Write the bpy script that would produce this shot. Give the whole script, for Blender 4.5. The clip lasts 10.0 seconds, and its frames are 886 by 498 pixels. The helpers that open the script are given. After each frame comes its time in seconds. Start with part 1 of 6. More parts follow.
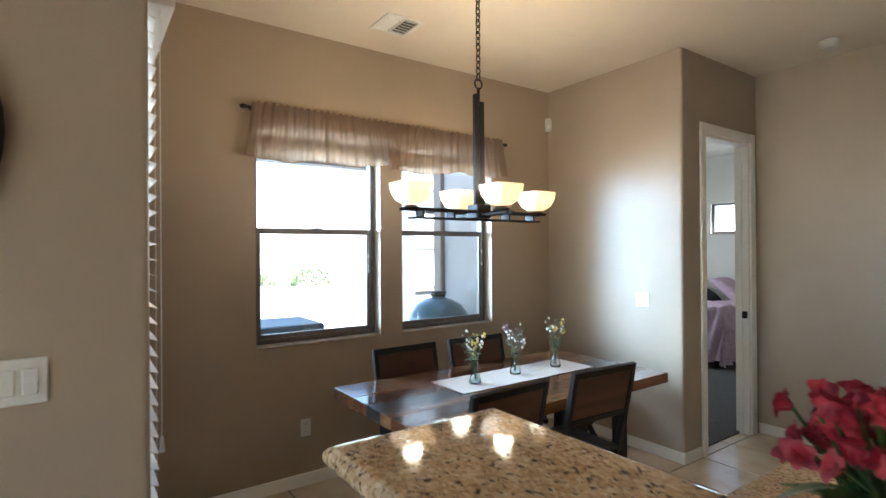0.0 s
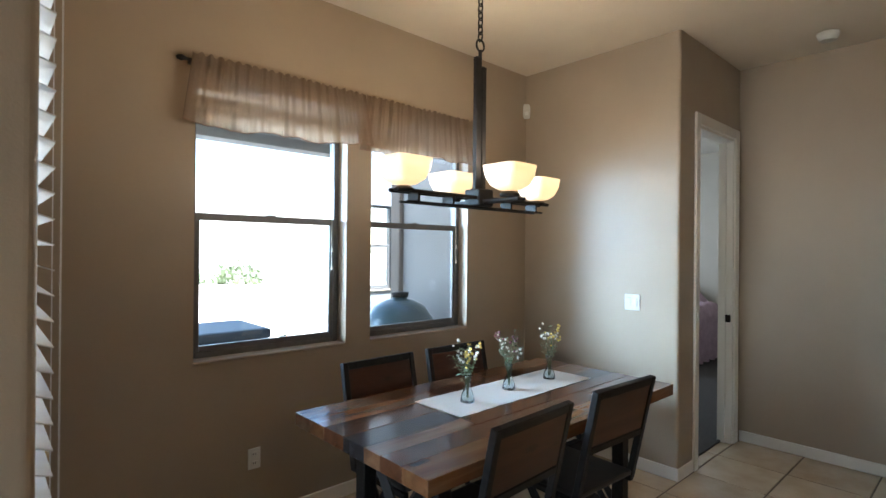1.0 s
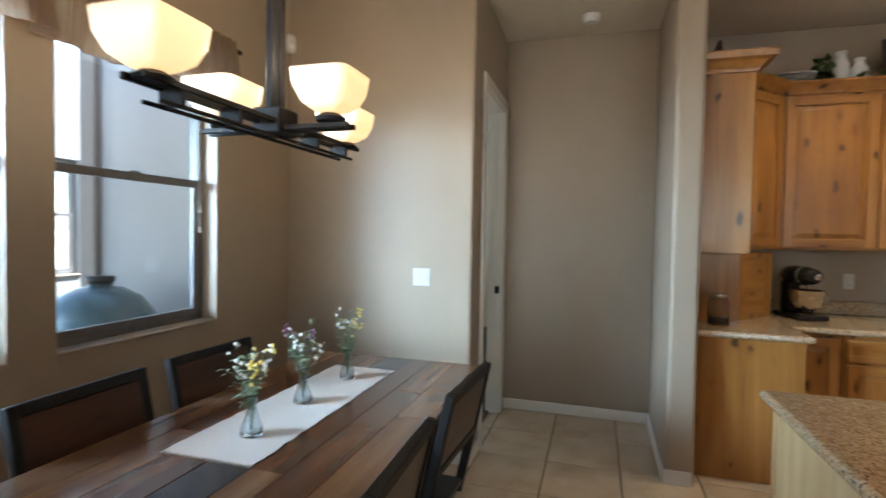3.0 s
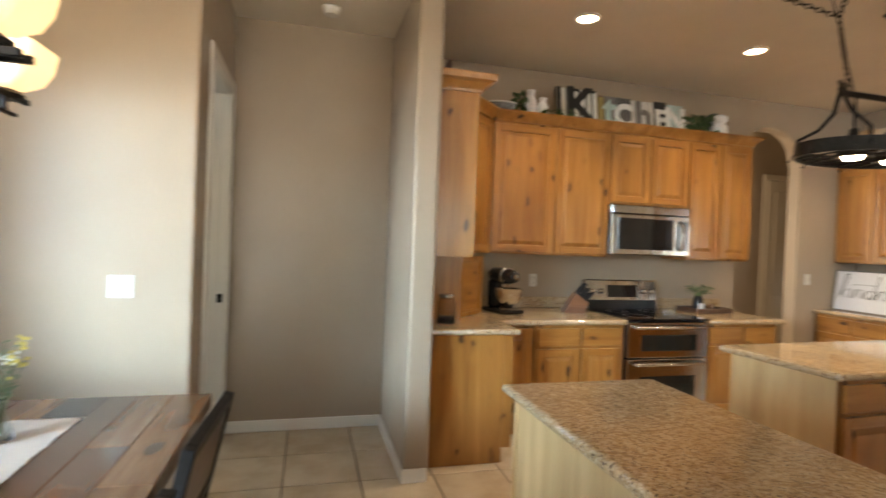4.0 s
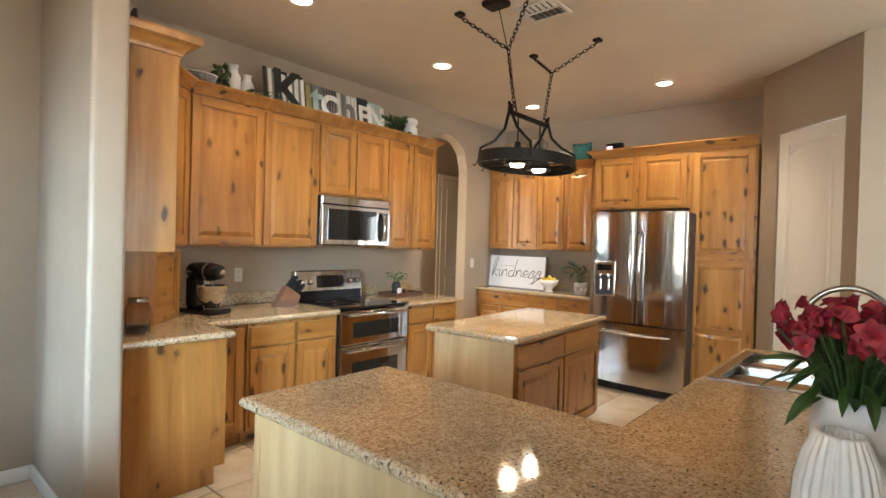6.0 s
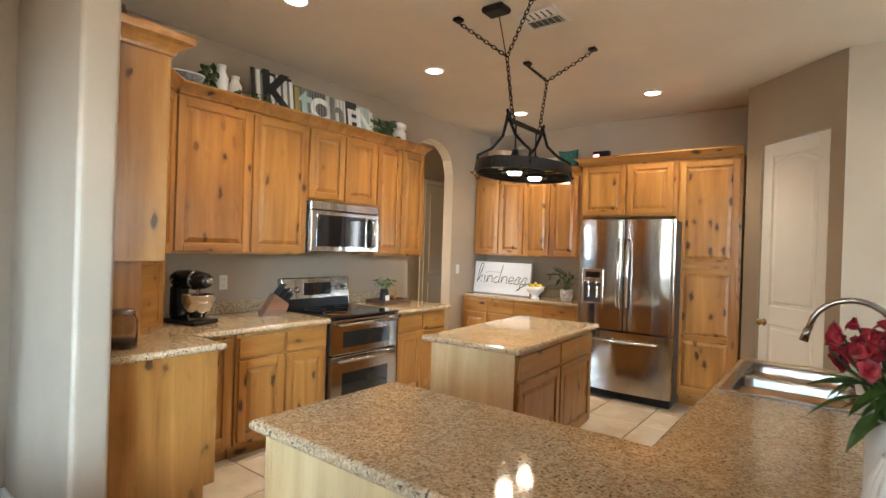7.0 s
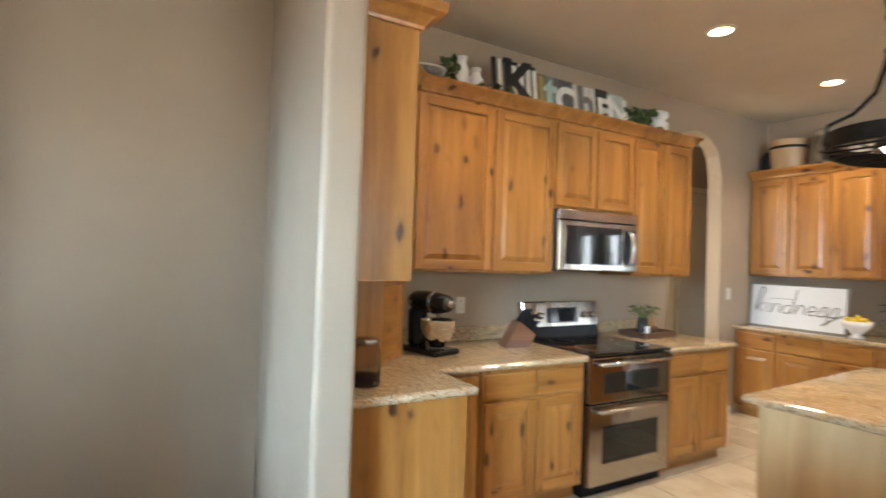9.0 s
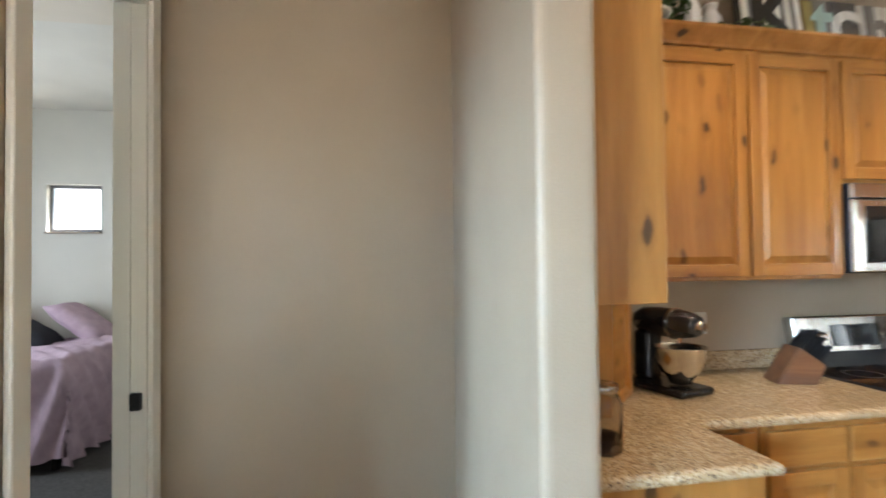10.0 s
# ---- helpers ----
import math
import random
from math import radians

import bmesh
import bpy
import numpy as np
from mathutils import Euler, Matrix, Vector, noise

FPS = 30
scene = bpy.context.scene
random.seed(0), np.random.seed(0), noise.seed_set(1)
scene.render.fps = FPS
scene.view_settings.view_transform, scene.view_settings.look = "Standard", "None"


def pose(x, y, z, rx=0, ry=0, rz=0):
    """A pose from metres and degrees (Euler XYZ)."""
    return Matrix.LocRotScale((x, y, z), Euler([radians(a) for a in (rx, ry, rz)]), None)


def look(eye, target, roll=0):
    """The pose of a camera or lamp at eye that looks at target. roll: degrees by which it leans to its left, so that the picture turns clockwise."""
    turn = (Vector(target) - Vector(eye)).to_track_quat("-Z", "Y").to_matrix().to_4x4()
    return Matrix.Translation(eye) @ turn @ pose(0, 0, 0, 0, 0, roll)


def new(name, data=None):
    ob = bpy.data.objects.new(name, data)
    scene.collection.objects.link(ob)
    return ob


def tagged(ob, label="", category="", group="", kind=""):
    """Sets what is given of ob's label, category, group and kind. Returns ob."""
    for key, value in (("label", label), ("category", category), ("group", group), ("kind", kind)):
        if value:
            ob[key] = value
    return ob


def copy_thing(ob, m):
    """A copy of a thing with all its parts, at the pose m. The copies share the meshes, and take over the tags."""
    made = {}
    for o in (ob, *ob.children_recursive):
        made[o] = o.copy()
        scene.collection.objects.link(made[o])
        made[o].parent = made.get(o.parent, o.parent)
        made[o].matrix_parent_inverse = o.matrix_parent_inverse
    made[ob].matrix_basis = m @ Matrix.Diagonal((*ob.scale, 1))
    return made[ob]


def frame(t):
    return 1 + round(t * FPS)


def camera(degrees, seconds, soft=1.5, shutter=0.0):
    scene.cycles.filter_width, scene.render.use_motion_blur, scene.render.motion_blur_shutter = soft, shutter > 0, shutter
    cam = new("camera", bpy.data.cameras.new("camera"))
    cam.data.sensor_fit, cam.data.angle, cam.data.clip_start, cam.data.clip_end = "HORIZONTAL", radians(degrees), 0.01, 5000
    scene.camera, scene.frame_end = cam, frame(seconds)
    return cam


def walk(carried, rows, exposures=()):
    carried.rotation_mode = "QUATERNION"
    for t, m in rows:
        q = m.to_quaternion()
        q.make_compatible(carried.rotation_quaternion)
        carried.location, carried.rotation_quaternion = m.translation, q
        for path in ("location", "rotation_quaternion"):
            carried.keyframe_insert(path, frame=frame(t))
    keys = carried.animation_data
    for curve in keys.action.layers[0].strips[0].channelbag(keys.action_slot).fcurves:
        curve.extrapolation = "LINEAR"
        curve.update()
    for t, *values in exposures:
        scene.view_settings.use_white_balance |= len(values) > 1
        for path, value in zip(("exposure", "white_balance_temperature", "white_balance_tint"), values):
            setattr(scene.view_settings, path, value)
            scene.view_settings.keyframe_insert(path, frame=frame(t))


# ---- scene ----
cam = camera(81.8, 10.0, shutter=0.4)
PATH = [
    (0, (0.179, 0.606, 1.581), (1.328, 2.243, 1.586), -0.4),
    (0.5, (0.224, 0.897, 1.572), (1.477, 2.456, 1.579), 0.2),
    (1, (0.254, 1.19, 1.552), (1.604, 2.666, 1.555), 0.5),
    (1.5, (0.267, 1.446, 1.526), (1.686, 2.855, 1.517), 1.0),
    (2, (0.352, 1.655, 1.525), (1.916, 2.901, 1.474), 0.9),
    (2.5, (0.498, 1.811, 1.508), (2.25, 2.772, 1.434), 0.8),
    (2.7, (0.569, 1.848, 1.484), (2.392, 2.668, 1.415), 0.8),
    (3.8, (0.851, 2.099, 1.461), (2.832, 1.824, 1.424), 2.0),
    (4, (0.901, 2.102, 1.462), (2.835, 1.591, 1.439), 2.2),
    (4.5, (0.957, 2.149, 1.466), (2.739, 1.242, 1.459), 2.1),
    (5, (0.987, 2.189, 1.466), (2.601, 1.007, 1.455), 1.5),
    (5.5, (1.044, 2.218, 1.458), (2.479, 0.825, 1.447), 1.5),
    (6, (1.125, 2.22, 1.465), (2.433, 0.707, 1.443), 1.6),
    (7.5, (1.426, 2.3, 1.504), (2.647, 0.716, 1.5), 1.9),
    (8, (1.602, 2.185, 1.488), (2.849, 0.621, 1.496), 1.8),
    (8.5, (1.809, 2.075, 1.47), (3.305, 0.748, 1.494), 2.0),
    (9, (2.143, 2.015, 1.473), (3.879, 1.022, 1.514), 1.9),
    (9.5, (2.469, 1.976, 1.487), (4.35, 1.299, 1.533), 0.5),
    (10, (2.774, 1.947, 1.507), (4.74, 1.582, 1.549), -0.6),
]
EXPOSURES = [(0.0, 3.2, 6150, 10), (0.5, 3.0, 6150, 10), (2.5, 2.8, 6050, 10), (3.6, 3.05, 7000, 12),
             (4.5, 3.6, 7300, 13), (5.5, 3.7, 6650, 10), (10.0, 3.6, 6450, 10)]
walk(cam, [(t, look(eye, target, roll)) for t, eye, target, roll in PATH], EXPOSURES)

# ---- world, sun, large lights, exposure ----
world = bpy.data.worlds.new("world")
world.use_nodes = True
scene.world = world
_wn = world.node_tree
_sky = _wn.nodes.new("ShaderNodeTexSky")
_sky.sky_type, _sky.sun_disc = "NISHITA", False
_sky.sun_elevation, _sky.sun_rotation = radians(52), radians(200)
_wn.links.new(_sky.outputs[0], _wn.nodes["Background"].inputs[0])
_wn.nodes["Background"].inputs[1].default_value = 0.15


def lamp(name, kind, power, colour, m, size=0.1, size_y=None, angle=None, spot=None):
    data = bpy.data.lights.new(name, kind)
    data.energy, data.color = power, colour
    if kind == "AREA":
        data.size = size
        if size_y:
            data.shape, data.size_y = "RECTANGLE", size_y
        if angle:
            data.spread = radians(angle)
    elif kind == "SUN":
        data.angle = radians(angle)
    else:
        data.shadow_soft_size = size
        if spot:
            data.spot_size, data.spot_blend = radians(spot), 0.6
    ob = new(name, data)
    ob.matrix_world = m
    return ob


WARM = (1.0, 0.87, 0.67)
DAY = (0.74, 0.87, 1.0)
lamp("sun", "SUN", 5.0, (0.90, 0.95, 1.0), look((0, 0, 30), (-8, 17, 0)), angle=0.6)
# daylight of the glazed patio door, outside its blind
lamp("patio_door_daylight", "AREA", 0.55, DAY, pose(0.10, 2.89, 1.3, 0, -90, 0), 2.1, 0.8, angle=40)
# fill lamp added out of view on the patio, boosting sky light through both windows
lamp("patio_sky_fill", "AREA", 12, (0.50, 0.74, 1.0), look((0.35, 6.0, 2.0), (3.2, 2.2, 0.95)), 1.8, 1.2, angle=50)
# fill lamp added in the unseen living room, aimed to brighten the pantry wall
lamp("living_room_fill", "AREA", 2.4, DAY, look((-3.2, 1.5, 1.5), (1.9, -3.0, 1.5)), 1.9, 1.9, angle=40)
# warm fill lamp added behind the arch; the hall's own source is unseen
lamp("back_hall_fill", "AREA", 2.0, (1.0, 0.86, 0.66), pose(5.85, -1.66, 1.6, -90, 0, 0), 0.7, 1.6)
# cool fill lamp added at the windowless north wall to brighten the bedroom
lamp("bedroom_fill", "AREA", 5, DAY, pose(6.6, 5.66, 1.7, -90, 0, 0), 1.5, 1.4)

# ---- materials ----


def material(name, rough=0.5, metal=0.0):
    m = bpy.data.materials.new(name)
    m.use_nodes = True
    p = m.node_tree.nodes["Principled BSDF"]
    p.inputs["Roughness"].default_value, p.inputs["Metallic"].default_value = rough, metal
    return m, m.node_tree, p


def node(t, kind, **inputs):
    n = t.nodes.new(kind)
    for key, value in inputs.items():
        n.inputs[key.replace("_", " ")].default_value = value
    return n


def coords(t, scale=(1, 1, 1), source="Object", shift=False):
    c, mp = t.nodes.new("ShaderNodeTexCoord"), t.nodes.new("ShaderNodeMapping")
    mp.inputs["Scale"].default_value = scale
    t.links.new(c.outputs[source], mp.inputs["Vector"])
    if shift:
        info, mul = t.nodes.new("ShaderNodeObjectInfo"), t.nodes.new("ShaderNodeVectorMath")
        mul.operation = "SCALE"
        mul.inputs[0].default_value = (7.3, 3.1, 11.7)
        t.links.new(info.outputs["Random"], mul.inputs["Scale"])
        t.links.new(mul.outputs[0], mp.inputs["Location"])
    return mp.outputs[0]


def ramp(t, fac, stops):
    r = t.nodes.new("ShaderNodeValToRGB")
    e = r.color_ramp.elements
    while len(e) < len(stops):
        e.new(0.5)
    for k, (pos, col) in enumerate(stops):
        e[k].position, e[k].color = pos, (*col, 1) if len(col) == 3 else col
    t.links.new(fac, r.inputs[0])
    return r.outputs[0]


def mix(t, fac, a, b, mode="MIX"):
    n = t.nodes.new("ShaderNodeMix")
    n.data_type, n.blend_type = "RGBA", mode
    for sock, v in ((n.inputs[0], fac), (n.inputs[6], a), (n.inputs[7], b)):
        if hasattr(v, "links"):
            t.links.new(v, sock)
        else:
            sock.default_value = v if isinstance(v, (int, float)) else (*v, 1)
    return n.outputs[2]


def noise_tex(t, vec, scale, detail=4.0, rough=0.55, distort=0.0):
    n = node(t, "ShaderNodeTexNoise", Scale=scale, Detail=detail, Roughness=rough, Distortion=distort)
    t.links.new(vec, n.inputs["Vector"])
    return n.outputs["Fac"]


def bump(t, p, height, strength=0.2, distance=0.01):
    b = node(t, "ShaderNodeBump", Strength=strength, Distance=distance)
    t.links.new(height, b.inputs["Height"])
    t.links.new(b.outputs[0], p.inputs["Normal"])


def shade(c, k):
    return tuple(v * k for v in c)


def paint(name, colour, rough=0.45, peel=0.25, scale=160, vary=0.06):
    """Rolled wall paint with a fine orange-peel relief and faint unevenness."""
    m, t, p = material(name, rough)
    v = coords(t)
    t.links.new(ramp(t, noise_tex(t, v, 1.3, 5), [(0.3, shade(colour, 1 - vary)), (0.7, shade(colour, 1 + vary))]), p.inputs["Base Color"])
    bump(t, p, noise_tex(t, v, scale, 2), peel, 0.002)
    r = node(t, "ShaderNodeMapRange")
    t.links.new(noise_tex(t, v, 5, 3), r.inputs[0])
    r.inputs[3].default_value, r.inputs[4].default_value = rough - 0.07, rough + 0.07
    t.links.new(r.outputs[0], p.inputs["Roughness"])
    return m


def plain(name, colour, rough=0.5, metal=0.0, vary=0.12, scale=30, relief=0.05):
    m, t, p = material(name, rough, metal)
    v = coords(t, shift=True)
    t.links.new(ramp(t, noise_tex(t, v, scale, 4), [(0.3, shade(colour, 1 - vary)), (0.7, shade(colour, 1 + vary))]), p.inputs["Base Color"])
    if relief:
        bump(t, p, noise_tex(t, v, scale * 6, 3), relief, 0.002)
    return m


def timber(name, dark, mid, light, axis="Z", rough=0.35, knots=True, scale=1.0, knot_col=(0.05, 0.018, 0.006), gloss=0.5, coat=0.25):
    """Varnished solid wood: stretched grain, slow colour drift, and dark knots."""
    m, t, p = material(name, rough)
    st = {"Z": (7, 7, 0.55), "X": (0.55, 7, 7), "Y": (7, 0.55, 7)}[axis]
    v = coords(t, tuple(s * scale for s in st), shift=True)
    grain = noise_tex(t, v, 1.7, 5, 0.5, 0.7)
    fine = noise_tex(t, v, 22.0, 3, 0.6, 0.3)
    col = ramp(t, grain, [(0.22, dark), (0.5, mid), (0.78, light)])
    col = mix(t, 0.14, col, ramp(t, fine, [(0.35, shade(mid, 0.7)), (0.65, light)]), "MIX")
    slow = noise_tex(t, coords(t, tuple(s * scale for s in {"Z": (1, 1, 0.12), "X": (0.12, 1, 1), "Y": (1, 0.12, 1)}[axis]), shift=True), 9.0, 2, 0.5, 0.25)
    col = mix(t, 1.0, col, ramp(t, slow, [(0.36, (0.90, 0.87, 0.83)), (0.5, (1.0, 1.0, 1.0)), (0.66, (1.12, 1.15, 1.2))]), "MULTIPLY")
    if knots:
        ks = {"Z": (9.5, 9.5, 4.6), "X": (4.6, 9.5, 9.5), "Y": (9.5, 4.6, 9.5)}[axis]
        kv = coords(t, tuple(s * scale for s in ks), shift=True)
        vo = node(t, "ShaderNodeTexVoronoi", Scale=1.0, Randomness=1.0)
        warp, wadd, wmul = node(t, "ShaderNodeTexNoise", Scale=1.6, Detail=3.0), t.nodes.new("ShaderNodeVectorMath"), t.nodes.new("ShaderNodeVectorMath")
        wmul.operation = "SCALE"
        wmul.inputs["Scale"].default_value = 0.55
        t.links.new(kv, warp.inputs["Vector"]), t.links.new(warp.outputs["Color"], wmul.inputs[0])
        t.links.new(kv, wadd.inputs[0]), t.links.new(wmul.outputs[0], wadd.inputs[1]), t.links.new(wadd.outputs[0], vo.inputs["Vector"])
        ring = ramp(t, vo.outputs["Distance"], [(0.12, (0.97, 0.97, 0.97)), (0.16, (0.72, 0.72, 0.72)), (0.21, (0.2, 0.2, 0.2)), (0.36, (0, 0, 0))])
        pick = ramp(t, vo.outputs["Color"], [(0.44, (0, 0, 0)), (0.50, (1, 1, 1))])
        col = mix(t, mix(t, 1.0, ring, pick, "MULTIPLY"), col, knot_col)
    t.links.new(col, p.inputs["Base Color"])
    bump(t, p, fine, 0.06, 0.002)
    p.inputs["Coat Weight"].default_value, p.inputs["Coat Roughness"].default_value, p.inputs["Specular IOR Level"].default_value = coat, 0.2, gloss
    return m


def granite_mat():
    m, t, p = material("granite", 0.07)
    v = coords(t)
    base = ramp(t, noise_tex(t, v, 34, 6, 0.7), [(0.3, (0.29, 0.19, 0.10)), (0.5, (0.45, 0.325, 0.19)), (0.7, (0.60, 0.49, 0.34))])
    vo = node(t, "ShaderNodeTexVoronoi", Scale=150.0, Randomness=1.0)
    t.links.new(v, vo.inputs["Vector"])
    grains = ramp(t, vo.outputs["Color"], [(0.0, (0.05, 0.03, 0.02)), (0.25, (0.26, 0.15, 0.07)), (0.5, (0.48, 0.33, 0.18)), (0.85, (0.72, 0.62, 0.48))])
    col = mix(t, 0.42, base, grains)
    dark = ramp(t, noise_tex(t, v, 95, 2, 0.6), [(0.36, (1, 1, 1)), (0.40, (0, 0, 0))])
    col = mix(t, dark, col, (0.07, 0.045, 0.033))
    cloud = ramp(t, noise_tex(t, v, 3.2, 4), [(0.3, (0.85, 0.82, 0.78)), (0.7, (1.1, 1.08, 1.04))])
    col = mix(t, 1.0, col, cloud, "MULTIPLY")
    t.links.new(col, p.inputs["Base Color"])
    p.inputs["Specular IOR Level"].default_value = 0.85
    return m


def tile_mat():
    m, t, p = material("floor_tile_glaze", 0.22)
    v = coords(t, shift=True)
    col = ramp(t, noise_tex(t, v, 4, 6, 0.6), [(0.25, (0.46, 0.36, 0.25)), (0.5, (0.56, 0.46, 0.34)), (0.75, (0.63, 0.54, 0.42))])
    info = t.nodes.new("ShaderNodeObjectInfo")
    col = mix(t, 1.0, col, ramp(t, info.outputs["Random"], [(0, (0.93, 0.92, 0.90)), (1, (1.05, 1.05, 1.04))]), "MULTIPLY")
    t.links.new(col, p.inputs["Base Color"])
    bump(t, p, noise_tex(t, v, 9, 4), 0.08, 0.004)
    return m


def steel_mat(name, colour=(0.44, 0.415, 0.385), rough=0.12, axis=(90, 90, 1.2)):
    m, t, p = material(name, rough, 1.0)
    v = coords(t, axis)
    f = noise_tex(t, v, 4, 3)
    t.links.new(ramp(t, f, [(0.3, shade(colour, 0.9)), (0.7, shade(colour, 1.08))]), p.inputs["Base Color"])
    r = node(t, "ShaderNodeMapRange")
    t.links.new(f, r.inputs[0])
    r.inputs[3].default_value, r.inputs[4].default_value = rough - 0.06, rough + 0.08
    t.links.new(r.outputs[0], p.inputs["Roughness"])
    bump(t, p, noise_tex(t, coords(t, (5, 5, 0.25)), 1.6, 2), 0.16, 0.02)
    p.inputs["Anisotropic"].default_value = 0.4
    return m


def glass_mat(name, colour=(0.95, 0.98, 0.98), rough=0.0, ior=1.45, thin=True):
    m, t, p = material(name, rough)
    if thin:
        for n in list(t.nodes):
            if n.type == "BSDF_PRINCIPLED":
                t.nodes.remove(n)
        g, tr, mx = t.nodes.new("ShaderNodeBsdfGlossy"), t.nodes.new("ShaderNodeBsdfTransparent"), t.nodes.new("ShaderNodeMixShader")
        g.inputs["Roughness"].default_value = 0.02
        tr.inputs[0].default_value = (*colour, 1)
        mx.inputs[0].default_value = 0.05
        t.links.new(tr.outputs[0], mx.inputs[1]), t.links.new(g.outputs[0], mx.inputs[2])
        t.links.new(mx.outputs[0], t.nodes["Material Output"].inputs[0])
    else:
        p.inputs["Base Color"].default_value = (*colour, 1)
        p.inputs["Transmission Weight"].default_value, p.inputs["IOR"].default_value = 1.0, ior
    return m


def glow(name, colour, strength, base=(0.8, 0.8, 0.8)):
    m, t, p = material(name, 0.3)
    p.inputs["Base Color"].default_value = (*base, 1)
    p.inputs["Emission Color"].default_value = (*colour, 1)
    p.inputs["Emission Strength"].default_value = strength
    return m


WALL = paint("taupe_wall_paint", (0.335, 0.257, 0.181), 0.40)
CEIL = paint("ceiling_paint", (0.62, 0.535, 0.42), 0.42, 0.35, 120)
BED_WALL = paint("pale_wall_paint", (0.62, 0.58, 0.50), 0.5)
WHITE = paint("white_trim_paint", (0.72, 0.68, 0.61), 0.35, 0.05, 60, 0.03)
DOOR_WHITE = paint("door_paint", (0.78, 0.75, 0.69), 0.35, 0.06, 80, 0.03)
ALDER = timber("knotty_alder", (0.24, 0.088, 0.0175), (0.36, 0.153, 0.034), (0.455, 0.225, 0.06), "Z", 0.3)
ALDER_P = timber("pale_alder_veneer", (0.47, 0.29, 0.125), (0.57, 0.375, 0.175), (0.64, 0.45, 0.225), "Z", 0.4, False)
ALDER_X = timber("knotty_alder_across", (0.24, 0.088, 0.0175), (0.36, 0.153, 0.034), (0.455, 0.225, 0.06), "X", 0.3)
GRANITE = granite_mat()
TILE = tile_mat()
GROUT = plain("grout", (0.13, 0.10, 0.075), 0.9, 0, 0.2, 40, 0.2)
STEEL = steel_mat("brushed_steel")
NICKEL = steel_mat("dull_sink_steel", (0.42, 0.42, 0.41), 0.2)
CHROME = steel_mat("polished_steel", (0.58, 0.56, 0.53), 0.12)
BLACK = plain("black_enamel", (0.012, 0.012, 0.013), 0.25, 0, 0.2, 8, 0.02)
BLACK_GLASS = plain("black_glass", (0.008, 0.008, 0.009), 0.05, 0, 0.1, 3, 0)
IRON = plain("black_iron", (0.016, 0.014, 0.013), 0.5, 0.3, 0.3, 40, 0.25)
for _m in (IRON, BLACK):
    _m.node_tree.nodes["Principled BSDF"].inputs["Specular IOR Level"].default_value = 0.22
PANE = glass_mat("window_glass")
FRAME = plain("bronze_window_frame", (0.125, 0.12, 0.12), 0.45, 0.2)
PLATE = plain("switch_plastic", (0.60, 0.57, 0.51), 0.35, 0, 0.03)
CERAMIC = plain("white_ceramic", (0.78, 0.76, 0.72), 0.25, 0, 0.04, 12, 0.03)

# ---- builders ----


def part(name, bm, mat, parent=None, label="", smooth=False):
    """One bmesh as one mesh object, under a thing or a part."""
    me = bpy.data.meshes.new(name)
    bmesh.ops.recalc_face_normals(bm, faces=bm.faces[:])
    if smooth:
        for f in bm.faces:
            f.smooth = True
    bm.to_mesh(me)
    bm.free()
    me.materials.append(mat)
    ob = new(name, me)
    if parent is not None:
        ob.parent = parent
    if label:
        ob["label"] = label
    return ob


def thing(name, label, category, m=None, group="", kind=""):
    ob = new(name)
    ob.empty_display_size = 0.05
    ob.matrix_world = m or Matrix()
    return tagged(ob, label, category, group, kind)


def boxes(*items, bevel=0.0, segs=1, m=None):
    """Blocks (x0, y0, z0, x1, y1, z1), edges rounded by bevel, in one bmesh."""
    out = bmesh.new()
    for b in items:
        lo, hi = [min(b[k], b[k + 3]) for k in range(3)], [max(b[k], b[k + 3]) for k in range(3)]
        bm = bmesh.new()
        bmesh.ops.create_cube(bm, size=1)
        for v in bm.verts:
            v.co = [lo[k] + (v.co[k] + 0.5) * (hi[k] - lo[k]) for k in range(3)]
        if bevel:
            bmesh.ops.bevel(bm, geom=bm.edges[:], offset=min(bevel, 0.45 * min(hi[k] - lo[k] for k in range(3))), segments=segs, affect="EDGES", profile=0.5)
        join(out, bm)
    if m is not None:
        bmesh.ops.transform(out, matrix=m, verts=out.verts[:])
    return out


def join(out, bm, m=None):
    """Adds bm to out and frees it."""
    if m is not None:
        bmesh.ops.transform(bm, matrix=m, verts=bm.verts[:])
    me = bpy.data.meshes.new("tmp")
    bm.to_mesh(me)
    out.from_mesh(me)
    bpy.data.meshes.remove(me)
    bm.free()
    return out


def lathe(profile, segs=32, m=None, square=0.0, ribs=0, rib=0.0):
    """A profile of (radius, z) turned about z; square: how far the round goes to a square."""
    bm = bmesh.new()
    rings = []
    for r, z in profile:
        row = []
        for k in range(segs):
            a = 2 * math.pi * k / segs
            q = 1.0
            if square:
                n = 2 + 6 * square
                q = 1.0 / (abs(math.cos(a)) ** n + abs(math.sin(a)) ** n) ** (1 / n)
            if ribs:
                q *= 1 + rib * math.cos(ribs * a)
            row.append(bm.verts.new((r * q * math.cos(a), r * q * math.sin(a), z)))
        rings.append(row)
    for a, b in zip(rings, rings[1:]):
        for k in range(segs):
            bm.faces.new((a[k], a[(k + 1) % segs], b[(k + 1) % segs], b[k]))
    for row, (r, z) in ((rings[0], profile[0]), (rings[-1], profile[-1])):
        if r > 0.0015:
            continue
        bmesh.ops.pointmerge(bm, verts=row, merge_co=(0, 0, z))
    if m is not None:
        bmesh.ops.transform(bm, matrix=m, verts=bm.verts[:])
    return bm


